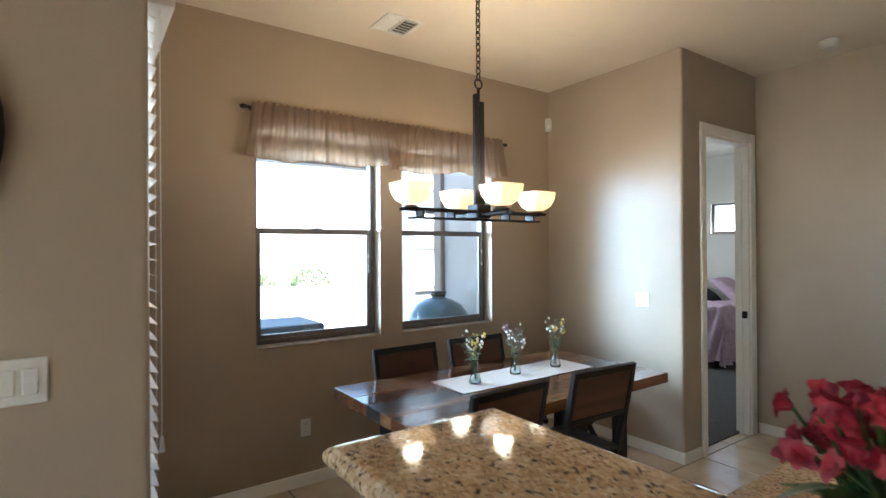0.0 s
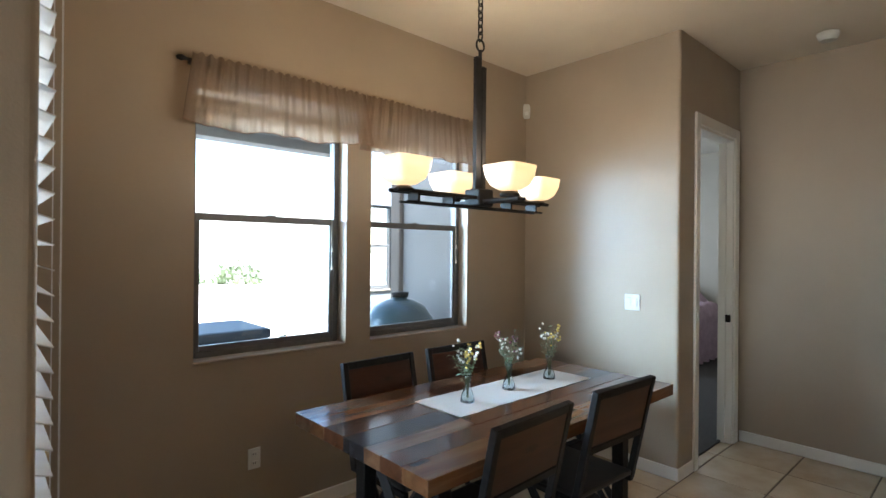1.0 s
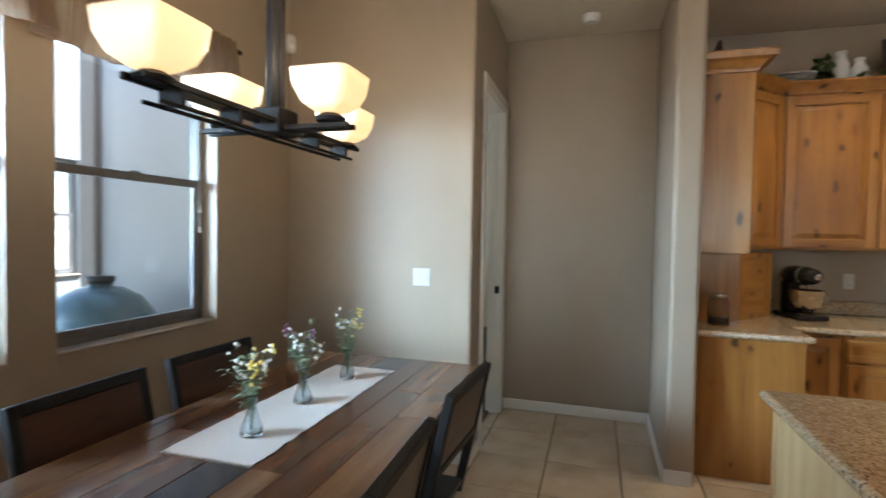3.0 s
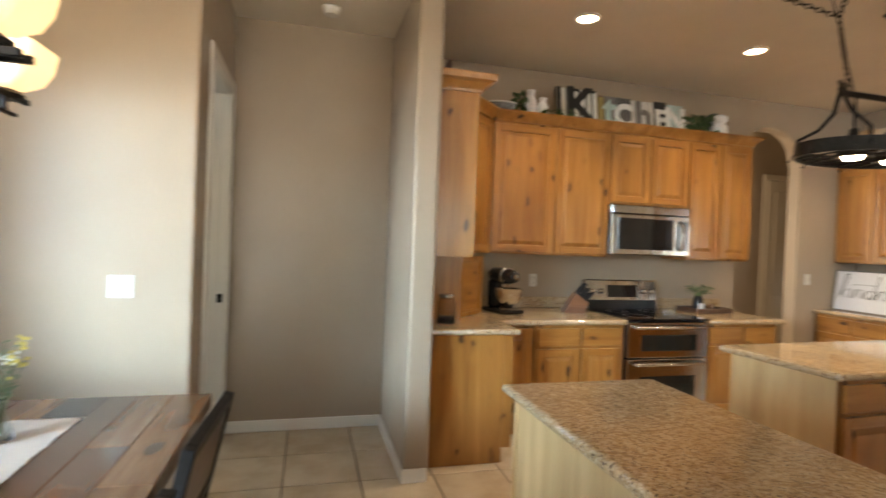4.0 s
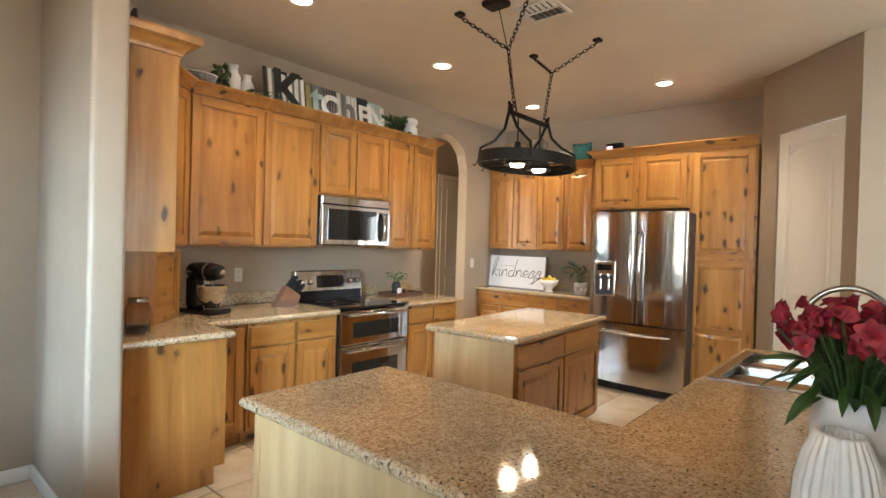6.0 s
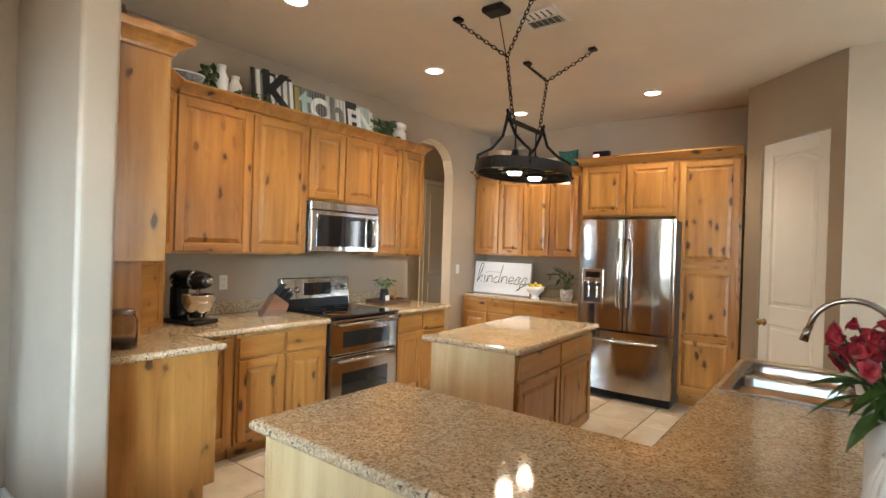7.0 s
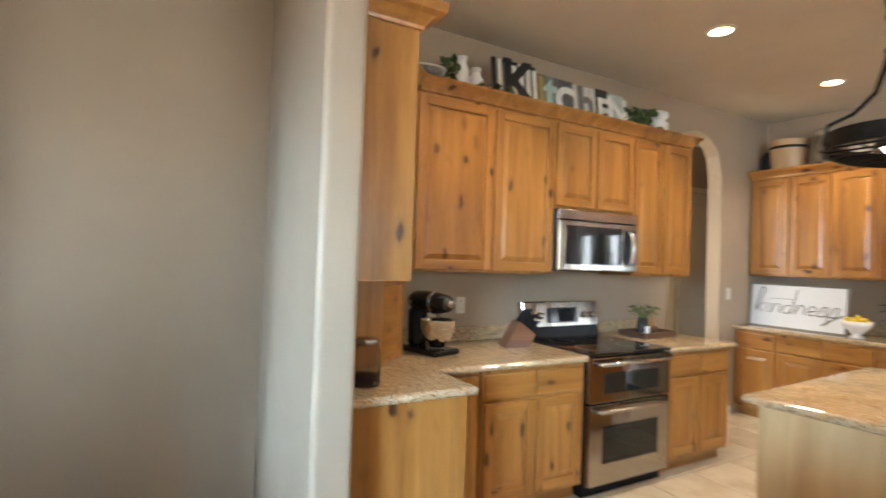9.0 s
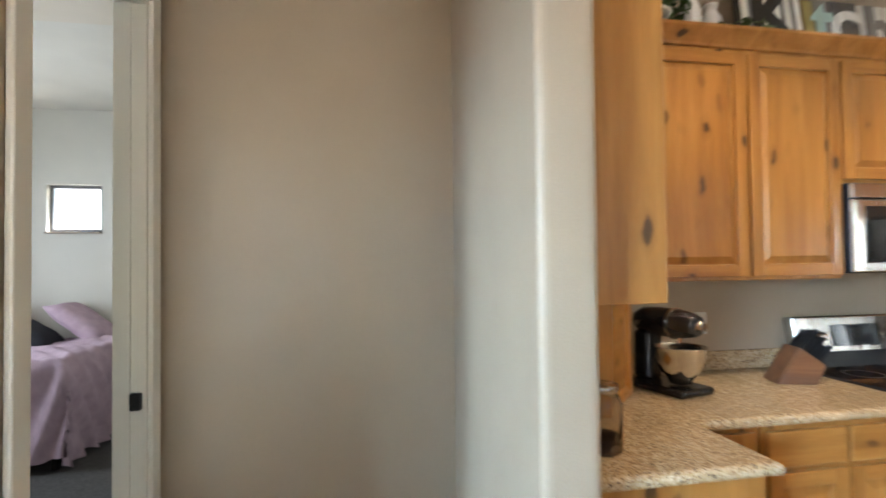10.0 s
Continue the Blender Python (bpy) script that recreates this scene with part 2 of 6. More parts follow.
def tube(points, radius=0.005, segs=8, closed=False, flat=1.0, caps=True):
    """A round bar along points; flat squeezes its section."""
    bm, pts = bmesh.new(), [Vector(p) for p in points]
    n, rings, ref = len(pts), [], None
    for k in range(n):
        a = pts[(k - 1) % n] if closed or k else pts[k]
        b = pts[(k + 1) % n] if closed or k < n - 1 else pts[k]
        d = (b - a).normalized()
        if ref is None:
            ref = Vector((0, 0, 1)) if abs(d.z) < 0.9 else Vector((1, 0, 0))
        u = (ref - ref.dot(d) * d).normalized()
        ref, w = u, d.cross(u)
        rad = radius[k] if isinstance(radius, (list, tuple)) else radius
        rings.append([bm.verts.new(pts[k] + rad * (math.cos(2 * math.pi * j / segs) * u + flat * math.sin(2 * math.pi * j / segs) * w)) for j in range(segs)])
    for a, b in (zip(rings, rings[1:] + rings[:1]) if closed else zip(rings, rings[1:])):
        for j in range(segs):
            bm.faces.new((a[j], a[(j + 1) % segs], b[(j + 1) % segs], b[j]))
    if caps and not closed:
        bm.faces.new(rings[0]), bm.faces.new(rings[-1])
    return bm


def prism(outline, z0, z1, bevel=0.0, segs=2):
    """A flat outline of (x, y) raised from z0 to z1."""
    bm = bmesh.new()
    lo = [bm.verts.new((x, y, z0)) for x, y in outline]
    hi = [bm.verts.new((x, y, z1)) for x, y in outline]
    bm.faces.new(lo[::-1])
    top = bm.faces.new(hi)
    for k in range(len(lo)):
        j = (k + 1) % len(lo)
        bm.faces.new((lo[k], lo[j], hi[j], hi[k]))
    if bevel:
        bmesh.ops.recalc_face_normals(bm, faces=bm.faces[:])
        edges = [e for e in bm.edges if abs(e.verts[0].co.z - e.verts[1].co.z) < 1e-6]
        bmesh.ops.bevel(bm, geom=edges, offset=bevel, segments=segs, affect="EDGES", profile=0.5)
    return bm


def chain(p, q, link=0.035, wire=0.0035):
    """Oval links from p to q, each turned a quarter to the last."""
    out, p, q = bmesh.new(), Vector(p), Vector(q)
    d, count = q - p, max(1, round((q - p).length / (link * 0.78)))
    rot = d.to_track_quat("Z", "Y").to_matrix().to_4x4()
    for k in range(count):
        ring = [(0.30 * link * math.cos(a), 0, 0.52 * link * math.sin(a)) for a in [2 * math.pi * j / 10 for j in range(10)]]
        c = p + d * ((k + 0.5) / count)
        join(out, tube(ring, wire, 5, True), Matrix.Translation(c) @ rot @ pose(0, 0, 0, 0, 0, 90 * (k % 2)))
    return out


def text_mesh(s, size, depth, m, shear=0.0, thin=0.0):
    cu = bpy.data.curves.new("lettering", "FONT")
    cu.body, cu.size, cu.extrude, cu.align_x, cu.shear, cu.offset = s, size, depth, "CENTER", shear, thin
    ob = new("lettering", cu)
    me = bpy.data.meshes.new_from_object(ob.evaluated_get(bpy.context.evaluated_depsgraph_get()))
    bpy.data.objects.remove(ob)
    bm = bmesh.new()
    bm.from_mesh(me)
    bpy.data.meshes.remove(me)
    bmesh.ops.transform(bm, matrix=m, verts=bm.verts[:])
    return bm


def setting(name, bm, mat, label="", parent=None):
    return tagged(part(name, bm, mat, parent), label, "", "", "structure")


def wall_x(y0, y1, x0, x1, holes, z1=3.06):
    """A wall between y0 and y1 thick, along x from x0 to x1; holes: (x0, z0, x1, z1), in order."""
    out, x = [], x0
    for a, za, b, zb in holes:
        out.append((x, y0, 0, a, y1, z1))
        if za > 0:
            out.append((a, y0, 0, b, y1, za))
        if zb < z1:
            out.append((a, y0, zb, b, y1, z1))
        x = b
    out.append((x, y0, 0, x1, y1, z1))
    bm = boxes(*out)
    return bm


def wall_y(x0, x1, y0, y1, holes, z1=3.06):
    bm = wall_x(x0, x1, y0, y1, holes, z1)
    for v in bm.verts:
        v.co = (v.co.y, v.co.x, v.co.z)
    return bm

# ---- large structure ----
H = 3.06
PITCH, GX, GY = 0.4545, 4.461, 2.2015


def rounded(outline, radius, corners):
    """The outline with the corners of those numbers rounded, as bullnose bead makes them."""
    out = []
    n = len(outline)
    for k, p in enumerate(outline):
        if k not in corners:
            out.append(p)
            continue
        p, a, b = Vector(p), Vector(outline[k - 1]), Vector(outline[(k + 1) % n])
        s, e = p + (a - p).normalized() * radius, p + (b - p).normalized() * radius
        for j in range(6):
            u = j / 5
            out.append(tuple((1 - u) ** 2 * s + 2 * u * (1 - u) * p + u * u * e))
    return out


setting("wall_north", wall_x(3.98, 4.14, 0.17, 3.93, [(1.08, 0.96, 1.98, 2.42), (2.165, 0.96, 3.06, 2.42)]), WALL, "taupe painted wall with two sash windows")
setting("wall_nook_west", wall_y(0.17, 0.33, 2.41, 3.98, [(2.44, 0.02, 3.34, 2.46)]), WALL)
setting("wall_living_north", prism(rounded([(-3.6, 2.25), (0.33, 2.25), (0.33, 2.41), (-3.6, 2.41)], 0.02, [1]), 0, H), WALL, "taupe painted wall with a rounded outside corner")
setting("wall_nook_east", prism(rounded([(3.77, 3.98), (3.77, 2.665), (3.93, 2.665), (3.93, 3.98)], 0.022, [1]), 0, H), WALL, "taupe painted wall beside the dining table")
setting("wall_bedroom_south", wall_x(2.665, 2.755, 3.93, 8.6, [(4.08, 0, 4.79, 2.46)]), WALL)
setting("wall_hall_end", boxes((4.93, 1.50, 0, 5.07, 2.665, H)), WALL)
setting("wall_hall_south", prism(rounded([(3.93, 1.50), (3.93, 1.34), (5.36, 1.34), (5.36, 1.50)], 0.03, [0, 1]), 0, H), WALL, "end of a taupe wall between hall and kitchen")
# range wall, with its arched opening
setting("wall_east", boxes((5.22, -2.13, 0, 5.36, 1.36, H), (5.22, -3.93, 0, 5.36, -2.95, H)), WALL)
ay = [-2.13 - 0.82 * k / 16 for k in range(17)]
az = [2.42 + 0.38 * math.sqrt(max(0, 1 - ((y + 2.54) / 0.41) ** 2)) for y in ay]
bm = bmesh.new()
rows = [[bm.verts.new((x, y, z)) for y, z in zip(ay, az)] for x in (5.22, 5.36)]
tops = [[bm.verts.new((x, y, H)) for y in ay] for x in (5.22, 5.36)]
for k in range(16):
    bm.faces.new((rows[0][k], rows[0][k + 1], rows[1][k + 1], rows[1][k]))
    for r in (0, 1):
        bm.faces.new((rows[r][k], rows[r][k + 1], tops[r][k + 1], tops[r][k]))
setting("wall_arch", bm, WALL, "rounded arch over the opening to the back hall")
setting("wall_south", boxes((1.9, -3.93, 0, 5.22, -3.79, H)), WALL)
DIAG = pose(2.0, -3.2, 0, 0, 0, 135)
bm = wall_x(0, 0.12, 0, 1.02, [(0.19, 0, 0.89, 2.5)])
bmesh.ops.transform(bm, matrix=DIAG, verts=bm.verts[:])
setting("wall_pantry", bm, WALL)
setting("wall_pantry_return", boxes((1.9, -3.79, 0, 2.0, -3.2, H)), WALL)
setting("wall_living_south", boxes((-3.6, -2.62, 0, 1.28, -2.48, H)), WALL)
setting("wall_living_west", wall_y(-3.64, -3.5, -2.48, 2.25, [(-1.7, 0.5, 1.5, 2.45)]), WALL)
setting("pony_wall", boxes((0.56, -1.25, 0, 0.80, 1.36, 1.22)), WALL, "taupe half wall behind the sink counter")
# back hall behind the arch
setting("wall_back_hall", boxes((6.3, -4.9, 0, 6.42, -1.5, H), (5.36, -1.62, 0, 6.3, -1.5, H), (5.36, -4.9, 0, 6.3, -4.78, H), (5.24, -4.78, 0, 5.36, -3.93, H)), WALL)
# bedroom
setting("wall_bedroom_east", wall_y(8.5, 8.62, 2.755, 5.75, [(4.40, 1.82, 4.90, 2.30), (5.2, 1.82, 5.7, 2.30)]), BED_WALL)
setting("wall_bedroom_north", boxes((3.93, 5.75, 0, 8.62, 5.87, H)), BED_WALL)
setting("wall_bedroom_west", boxes((3.81, 4.14, 0, 3.93, 5.75, H)), BED_WALL)
setting("bedroom_wall_lining", boxes((3.93, 2.757, 0, 4.08, 2.762, H), (4.79, 2.757, 0, 8.5, 2.762, H), (4.08, 2.757, 2.46, 4.79, 2.762, H), (3.932, 2.762, 0, 3.95, 4.14, H)), BED_WALL)

setting("ceiling", boxes((-3.64, -2.62, H, 0.17, 2.41, H + 0.1), (0.17, -4.9, H, 6.42, 4.14, H + 0.1)), CEIL, "warm off-white textured ceiling")
setting("bedroom_ceiling", boxes((3.93, 4.14, H, 8.62, 5.87, H + 0.1), (6.42, 2.665, H, 8.62, 4.14, H + 0.1)), BED_WALL)

# floor slab under the tiles; bedroom carpet
floor = setting("floor", boxes((-3.64, -4.9, -0.12, 6.42, 4.14, -0.006)), GROUT, "beige ceramic floor tiles in dark grout")
CARPET = plain("carpet_pile", (0.075, 0.068, 0.065), 0.95, 0, 0.35, 60, 0.8)
setting("carpet", boxes((3.93, 2.74, -0.005, 8.5, 5.75, 0.012)), CARPET, "dark grey bedroom carpet")

# baseboards and casings
BB = 0.085


def base_x(y, x0, x1, side):
    return boxes((x0, y, 0, x1, y + side * 0.014, BB), bevel=0.004)


def base_y(x, y0, y1, side):
    return boxes((x, y0, 0, x + side * 0.014, y1, BB), bevel=0.004)


for bm in (base_x(3.98, 0.33, 3.77, -1), base_y(3.77, 2.655, 3.966, -1), base_x(2.665, 3.757, 4.0, -1), base_y(4.93, 1.514, 2.65, -1),
           base_x(1.50, 3.92, 4.93, 1), base_y(3.93, 1.355, 1.514, -1), base_y(0.33, 3.36, 3.966, 1), base_x(2.25, -3.5, 0.335, -1),
           base_y(5.22, -3.16, -2.95, -1)):
    setting("baseboard", bm, WHITE, "white painted baseboard")
setting("door_casing", boxes((4.005, 2.645, 0, 4.075, 2.664, 2.545), (4.795, 2.645, 0, 4.88, 2.664, 2.545), (4.075, 2.645, 2.465, 4.795, 2.664, 2.545), bevel=0.006, segs=2), WHITE, "white painted door casing")
setting("door_jamb", boxes((4.075, 2.66, 0, 4.095, 2.77, 2.465), (4.775, 2.66, 0, 4.797, 2.77, 2.465), (4.095, 2.66, 2.445, 4.775, 2.77, 2.465), (4.095, 2.71, 0, 4.106, 2.74, 2.445), (4.764, 2.71, 0, 4.775, 2.74, 2.445)), WHITE)
tagged(part("strike_plate", boxes((4.752, 2.672, 0.985, 4.776, 2.708, 1.045), bevel=0.003), IRON), "black metal latch plate on a white door jamb", "latch")


def sash_window(name, x0, x1, z0, z1, y, m=None, half=True):
    """A single-hung window in bronze metal: frame, two sashes, panes, sill."""
    w = tagged(new(name), "bronze metal single-hung window with a plain sill", "window", "", "structure")
    f = 0.035
    frame_b = boxes((x0, y - 0.03, z0, x0 + f, y + 0.03, z1), (x1 - f, y - 0.03, z0, x1, y + 0.03, z1), (x0 + f, y - 0.03, z0, x1 - f, y + 0.03, z0 + f), (x0 + f, y - 0.03, z1 - f, x1 - f, y + 0.03, z1), bevel=0.004)
    part("window_frame", frame_b, FRAME, w)
    zm = z0 + 0.52 * (z1 - z0)
    if half:
        lower = boxes((x0 + f, y - 0.028, zm - 0.02, x1 - f, y - 0.002, zm + 0.02), (x0 + f, y - 0.028, z0 + f, x0 + f + 0.022, y - 0.002, zm - 0.02), (x1 - f - 0.03, y - 0.028, z0 + f, x1 - f, y - 0.002, zm - 0.02), (x0 + f + 0.022, y - 0.028, z0 + f, x1 - f - 0.03, y - 0.002, z0 + f + 0.03), bevel=0.003)
        part("lower_sash", lower, FRAME, w)
        part("pane", boxes((x0 + f, y - 0.017, z0 + f, x1 - f, y - 0.013, zm)), PANE, w)
        part("pane", boxes((x0 + f, y + 0.008, zm, x1 - f, y + 0.012, z1 - f)), PANE, w)
        part("sash_lock", boxes(((x0 + x1) / 2 - 0.03, y - 0.04, zm + 0.02, (x0 + x1) / 2 + 0.03, y - 0.01, zm + 0.028), bevel=0.004), FRAME, w)
    else:
        part("pane", boxes((x0 + f, y - 0.002, z0 + f, x1 - f, y + 0.002, z1 - f)), PANE, w)
    part("window_sill", boxes((x0 - 0.001, y - 0.135, z0 - 0.012, x1 + 0.001, y - 0.031, z0 + 0.004), bevel=0.006, segs=2), WALL, w, "taupe plastered sill")
    for o in w.children:
        if o.name.startswith("pane"):
            o.visible_shadow = False
    if m is not None:
        w.matrix_world = m
    return w


sash_window("window_1", 1.08, 1.98, 0.96, 2.42, 4.105)
sash_window("window_2", 2.165, 3.06, 0.96, 2.42, 4.105)
sash_window("window_3", -0.25, 0.25, 1.82, 2.30, 0.0, pose(8.58, 4.65, 0, 0, 0, -90), False)
sash_window("window_4", -0.25, 0.25, 1.82, 2.30, 0.0, pose(8.58, 5.45, 0, 0, 0, -90), False)
# assumed window of the unseen living room
sash_window("window_5", -1.6, 1.6, 0.5, 2.45, 0.0, pose(-3.58, -0.1, 0, 0, 0, 90), False)

# patio door with its blind
pd = tagged(new("patio_door"), "white glazed patio door with a lowered white blind", "door", "", "structure")
part("door_frame", boxes((0.235, 2.44, 0.02, 0.285, 2.56, 2.46), (0.235, 3.22, 0.02, 0.285, 3.34, 2.46), (0.235, 2.56, 0.02, 0.285, 3.22, 0.22), (0.235, 2.56, 2.34, 0.285, 3.22, 2.46), bevel=0.005), DOOR_WHITE, pd)
pane = part("pane", boxes((0.256, 2.56, 0.22, 0.262, 3.22, 2.34)), PANE, pd)
pane.visible_shadow = False
BRASS = plain("aged_brass", (0.33, 0.2, 0.07), 0.3, 0.9)
part("knob", lathe([(0.0, 0.075), (0.018, 0.075), (0.03, 0.062), (0.03, 0.05), (0.014, 0.04), (0.011, 0.014), (0.03, 0.012), (0.032, 0.0)], 20, pose(0.330, 2.93, 0.98, 0, 90, 0)), BRASS, pd, "aged brass knob", True)
tagged(pd, kind="structure")
bl = thing("window_blind", "white slatted blind, lowered over a patio door", "blind")
SLAT = plain("white_vinyl_slat", (0.75, 0.74, 0.71), 0.4, 0, 0.04)
part("headrail", boxes((0.33, 2.46, 2.375, 0.425, 3.32, 2.47), bevel=0.004), SLAT, bl)
slat = None
for k in range(44):
    z = 0.12 + k * 0.0515
    if slat is None:
        slat = part("slat", boxes((-0.021, -0.42, -0.0012, 0.021, 0.42, 0.0012)), SLAT, bl)
        o = slat
    else:
        o = new("slat", slat.data)
        o.parent = bl
    o.matrix_local = pose(0.352, 2.89, z, 0, 20, 0)
part("bottom_rail", boxes((0.335, 2.47, 0.06, 0.372, 3.31, 0.085), bevel=0.004), SLAT, bl)
for y in (2.56, 3.2):
    part("ladder_cord", boxes((0.3745, y, 0.08, 0.3765, y + 0.002, 2.40)), SLAT, bl)
part("pull_cord", boxes((0.383, 2.50, 0.98, 0.386, 2.503, 2.40)), SLAT, bl)
part("tassel", lathe([(0.0, 0.05), (0.004, 0.05), (0.009, 0.0), (0.0, 0.0)], 10, pose(0.3845, 2.5015, 0.93)), SLAT, bl)

# pantry door on the slanted wall
pn = tagged(new("pantry_door"), "white two-panel door with an arched top panel and black hinges", "door", "", "structure")
pn.matrix_world = DIAG
w0, w1, zt = 0.195, 0.885, 2.495


def arch_panel(x0, x1, z0, z1, rise, y, depth=0.008, inset=0.03):
    """A raised door panel with a gently arched head."""
    def ring(d, yy):
        pts = [(x0 + d, z0 + d), (x1 - d, z0 + d)]
        for k in range(9):
            u = k / 8
            pts.append((x1 - d + (x0 - x1 + 2 * d) * u, z1 - d - rise * (1 - math.sin(math.pi * u))))
        return [(x, yy, z) for x, z in pts]
    bm = bmesh.new()
    loops = [[bm.verts.new(p) for p in ring(d, yy)] for d, yy in ((0, y), (0.006, y + depth), (inset, y + depth), (inset + 0.014, y + 0.002))]
    n = len(loops[0])
    for a, b in zip(loops, loops[1:]):
        for k in range(n):
            bm.faces.new((a[k], a[(k + 1) % n], b[(k + 1) % n], b[k]))
    bm.faces.new(loops[-1])
    return bm


part("slab", boxes((w0, 0.03, 0.01, w1, 0.066, zt), bevel=0.003), DOOR_WHITE, pn)
part("rail", boxes((w0, 0.018, 0.01, w0 + 0.11, 0.03, zt), (w1 - 0.11, 0.018, 0.01, w1, 0.03, zt), (w0 + 0.11, 0.018, 0.01, w1 - 0.11, 0.03, 0.24), (w0 + 0.11, 0.018, 0.92, w1 - 0.11, 0.03, 1.08), (w0 + 0.11, 0.018, zt - 0.12, w1 - 0.11, 0.03, zt), bevel=0.003), DOOR_WHITE, pn)
part("upper_panel", arch_panel(w0 + 0.11, w1 - 0.11, 1.08, zt - 0.12, 0.07, 0.019), DOOR_WHITE, pn)
part("lower_panel", arch_panel(w0 + 0.11, w1 - 0.11, 0.24, 0.92, 0.0, 0.019), DOOR_WHITE, pn)
for z in (0.32, 1.30, 2.28):
    part("hinge", boxes((w1 - 0.004, 0.004, z - 0.05, w1 + 0.012, 0.022, z + 0.05), bevel=0.003), IRON, pn, "black hinge")
part("knob", lathe([(0.0, 0.07), (0.02, 0.068), (0.03, 0.052), (0.024, 0.038), (0.011, 0.03), (0.011, 0.008), (0.03, 0.006), (0.032, 0.0)], 20, pose(w0 + 0.065, 0.018, 0.93, 90, 0, 0)), BRASS, pn, "dark bronze knob", True)

# door in the back hall
bh = tagged(new("hall_door"), "cream two-panel door in the back hall", "door", "", "structure")
bh.matrix_world = pose(6.3, -3.60, 0, 0, 0, -90)
HALL_DOOR = paint("cream_door_paint", (0.6, 0.52, 0.40), 0.4, 0.06, 80, 0.03)
part("slab", boxes((0.07, -0.03, 0.01, 0.85, 0.0, 2.44), bevel=0.003), HALL_DOOR, bh)
part("casing", boxes((0.0, -0.02, 0, 0.07, 0, 2.52), (0.85, -0.02, 0, 0.92, 0, 2.52), (0.07, -0.02, 2.45, 0.85, 0, 2.52), bevel=0.004), HALL_DOOR, bh)
part("upper_panel", boxes((0.18, -0.040, 1.1, 0.74, -0.03, 2.3), bevel=0.008), HALL_DOOR, bh)
part("lower_panel", boxes((0.18, -0.040, 0.25, 0.74, -0.03, 0.95), bevel=0.008), HALL_DOOR, bh)

# ---- fittings on walls and ceiling ----


def plate(name, label, m, gangs=1, outlet=False, w=0.07, h=0.115):
    """A switch or socket plate; local x across, y into the wall."""
    t = thing(name, label, "outlet" if outlet else "light switch", m)
    ww = w + 0.046 * (gangs - 1)
    part("cover_plate", boxes((-ww / 2, -0.006, -h / 2, ww / 2, 0.0, h / 2), bevel=0.003), PLATE, t)
    for g in range(gangs):
        x = (g - (gangs - 1) / 2) * 0.046
        if outlet:
            for z in (-0.025, 0.025):
                part("socket", boxes((x - 0.016, -0.009, z - 0.014, x + 0.016, -0.006, z + 0.014), bevel=0.003), PLATE, t)
                part("slot", boxes((x - 0.008, -0.0095, z - 0.005, x - 0.005, -0.009, z + 0.006), (x + 0.005, -0.0095, z - 0.005, x + 0.008, -0.009, z + 0.006)), IRON, t)
        else:
            part("rocker", boxes((x - 0.016, -0.011, -0.033, x + 0.016, -0.006, 0.033), bevel=0.003), PLATE, t)
    return t


plate("wall_outlet", "white double socket low on a taupe wall", pose(1.40, 3.978, 0.39), outlet=True)
plate("light_switch", "white double rocker switch on a taupe wall", pose(3.768, 2.995, 1.185, 0, 0, -90), 2)
plate("light_switch", "white three-gang rocker switch plate", pose(0.022, 2.248, 1.262), 3)
plate("wall_outlet", "white double socket above a granite backsplash", pose(5.218, 0.10, 1.155, 0, 0, -90), outlet=True)
plate("light_switch", "white switch beside the arched opening", pose(5.218, -3.10, 1.22, 0, 0, -90), 1)
sn = thing("motion_sensor", "small white motion sensor high in a corner", "sensor", pose(3.755, 3.965, 2.75, 0, 0, -45))
part("body", lathe([(0.0, -0.062), (0.025, -0.06), (0.034, -0.03), (0.034, 0.035), (0.022, 0.06), (0.0, 0.063)], 20, Matrix.Diagonal((1, 0.7, 1, 1))), PLATE, sn, smooth=True)
part("lens", lathe([(0.0, -0.04), (0.016, -0.036), (0.02, -0.01), (0.0, 0.0)], 14, pose(0, -0.014, 0)), CERAMIC, sn, smooth=True)
sm = thing("smoke_detector", "round white smoke detector on the ceiling", "smoke detector", pose(4.55, 2.0, H))
part("body", lathe([(0.0, -0.05), (0.045, -0.05), (0.06, -0.035), (0.066, -0.012), (0.066, -0.001), (0.0, -0.001)], 28), PLATE, sm, smooth=True)
part("vent_ring", lathe([(0.046, -0.0515), (0.05, -0.054), (0.054, -0.047)], 28), PLATE, sm)
VENT_DARK = plain("vent_shadow", (0.11, 0.10, 0.09), 0.8)


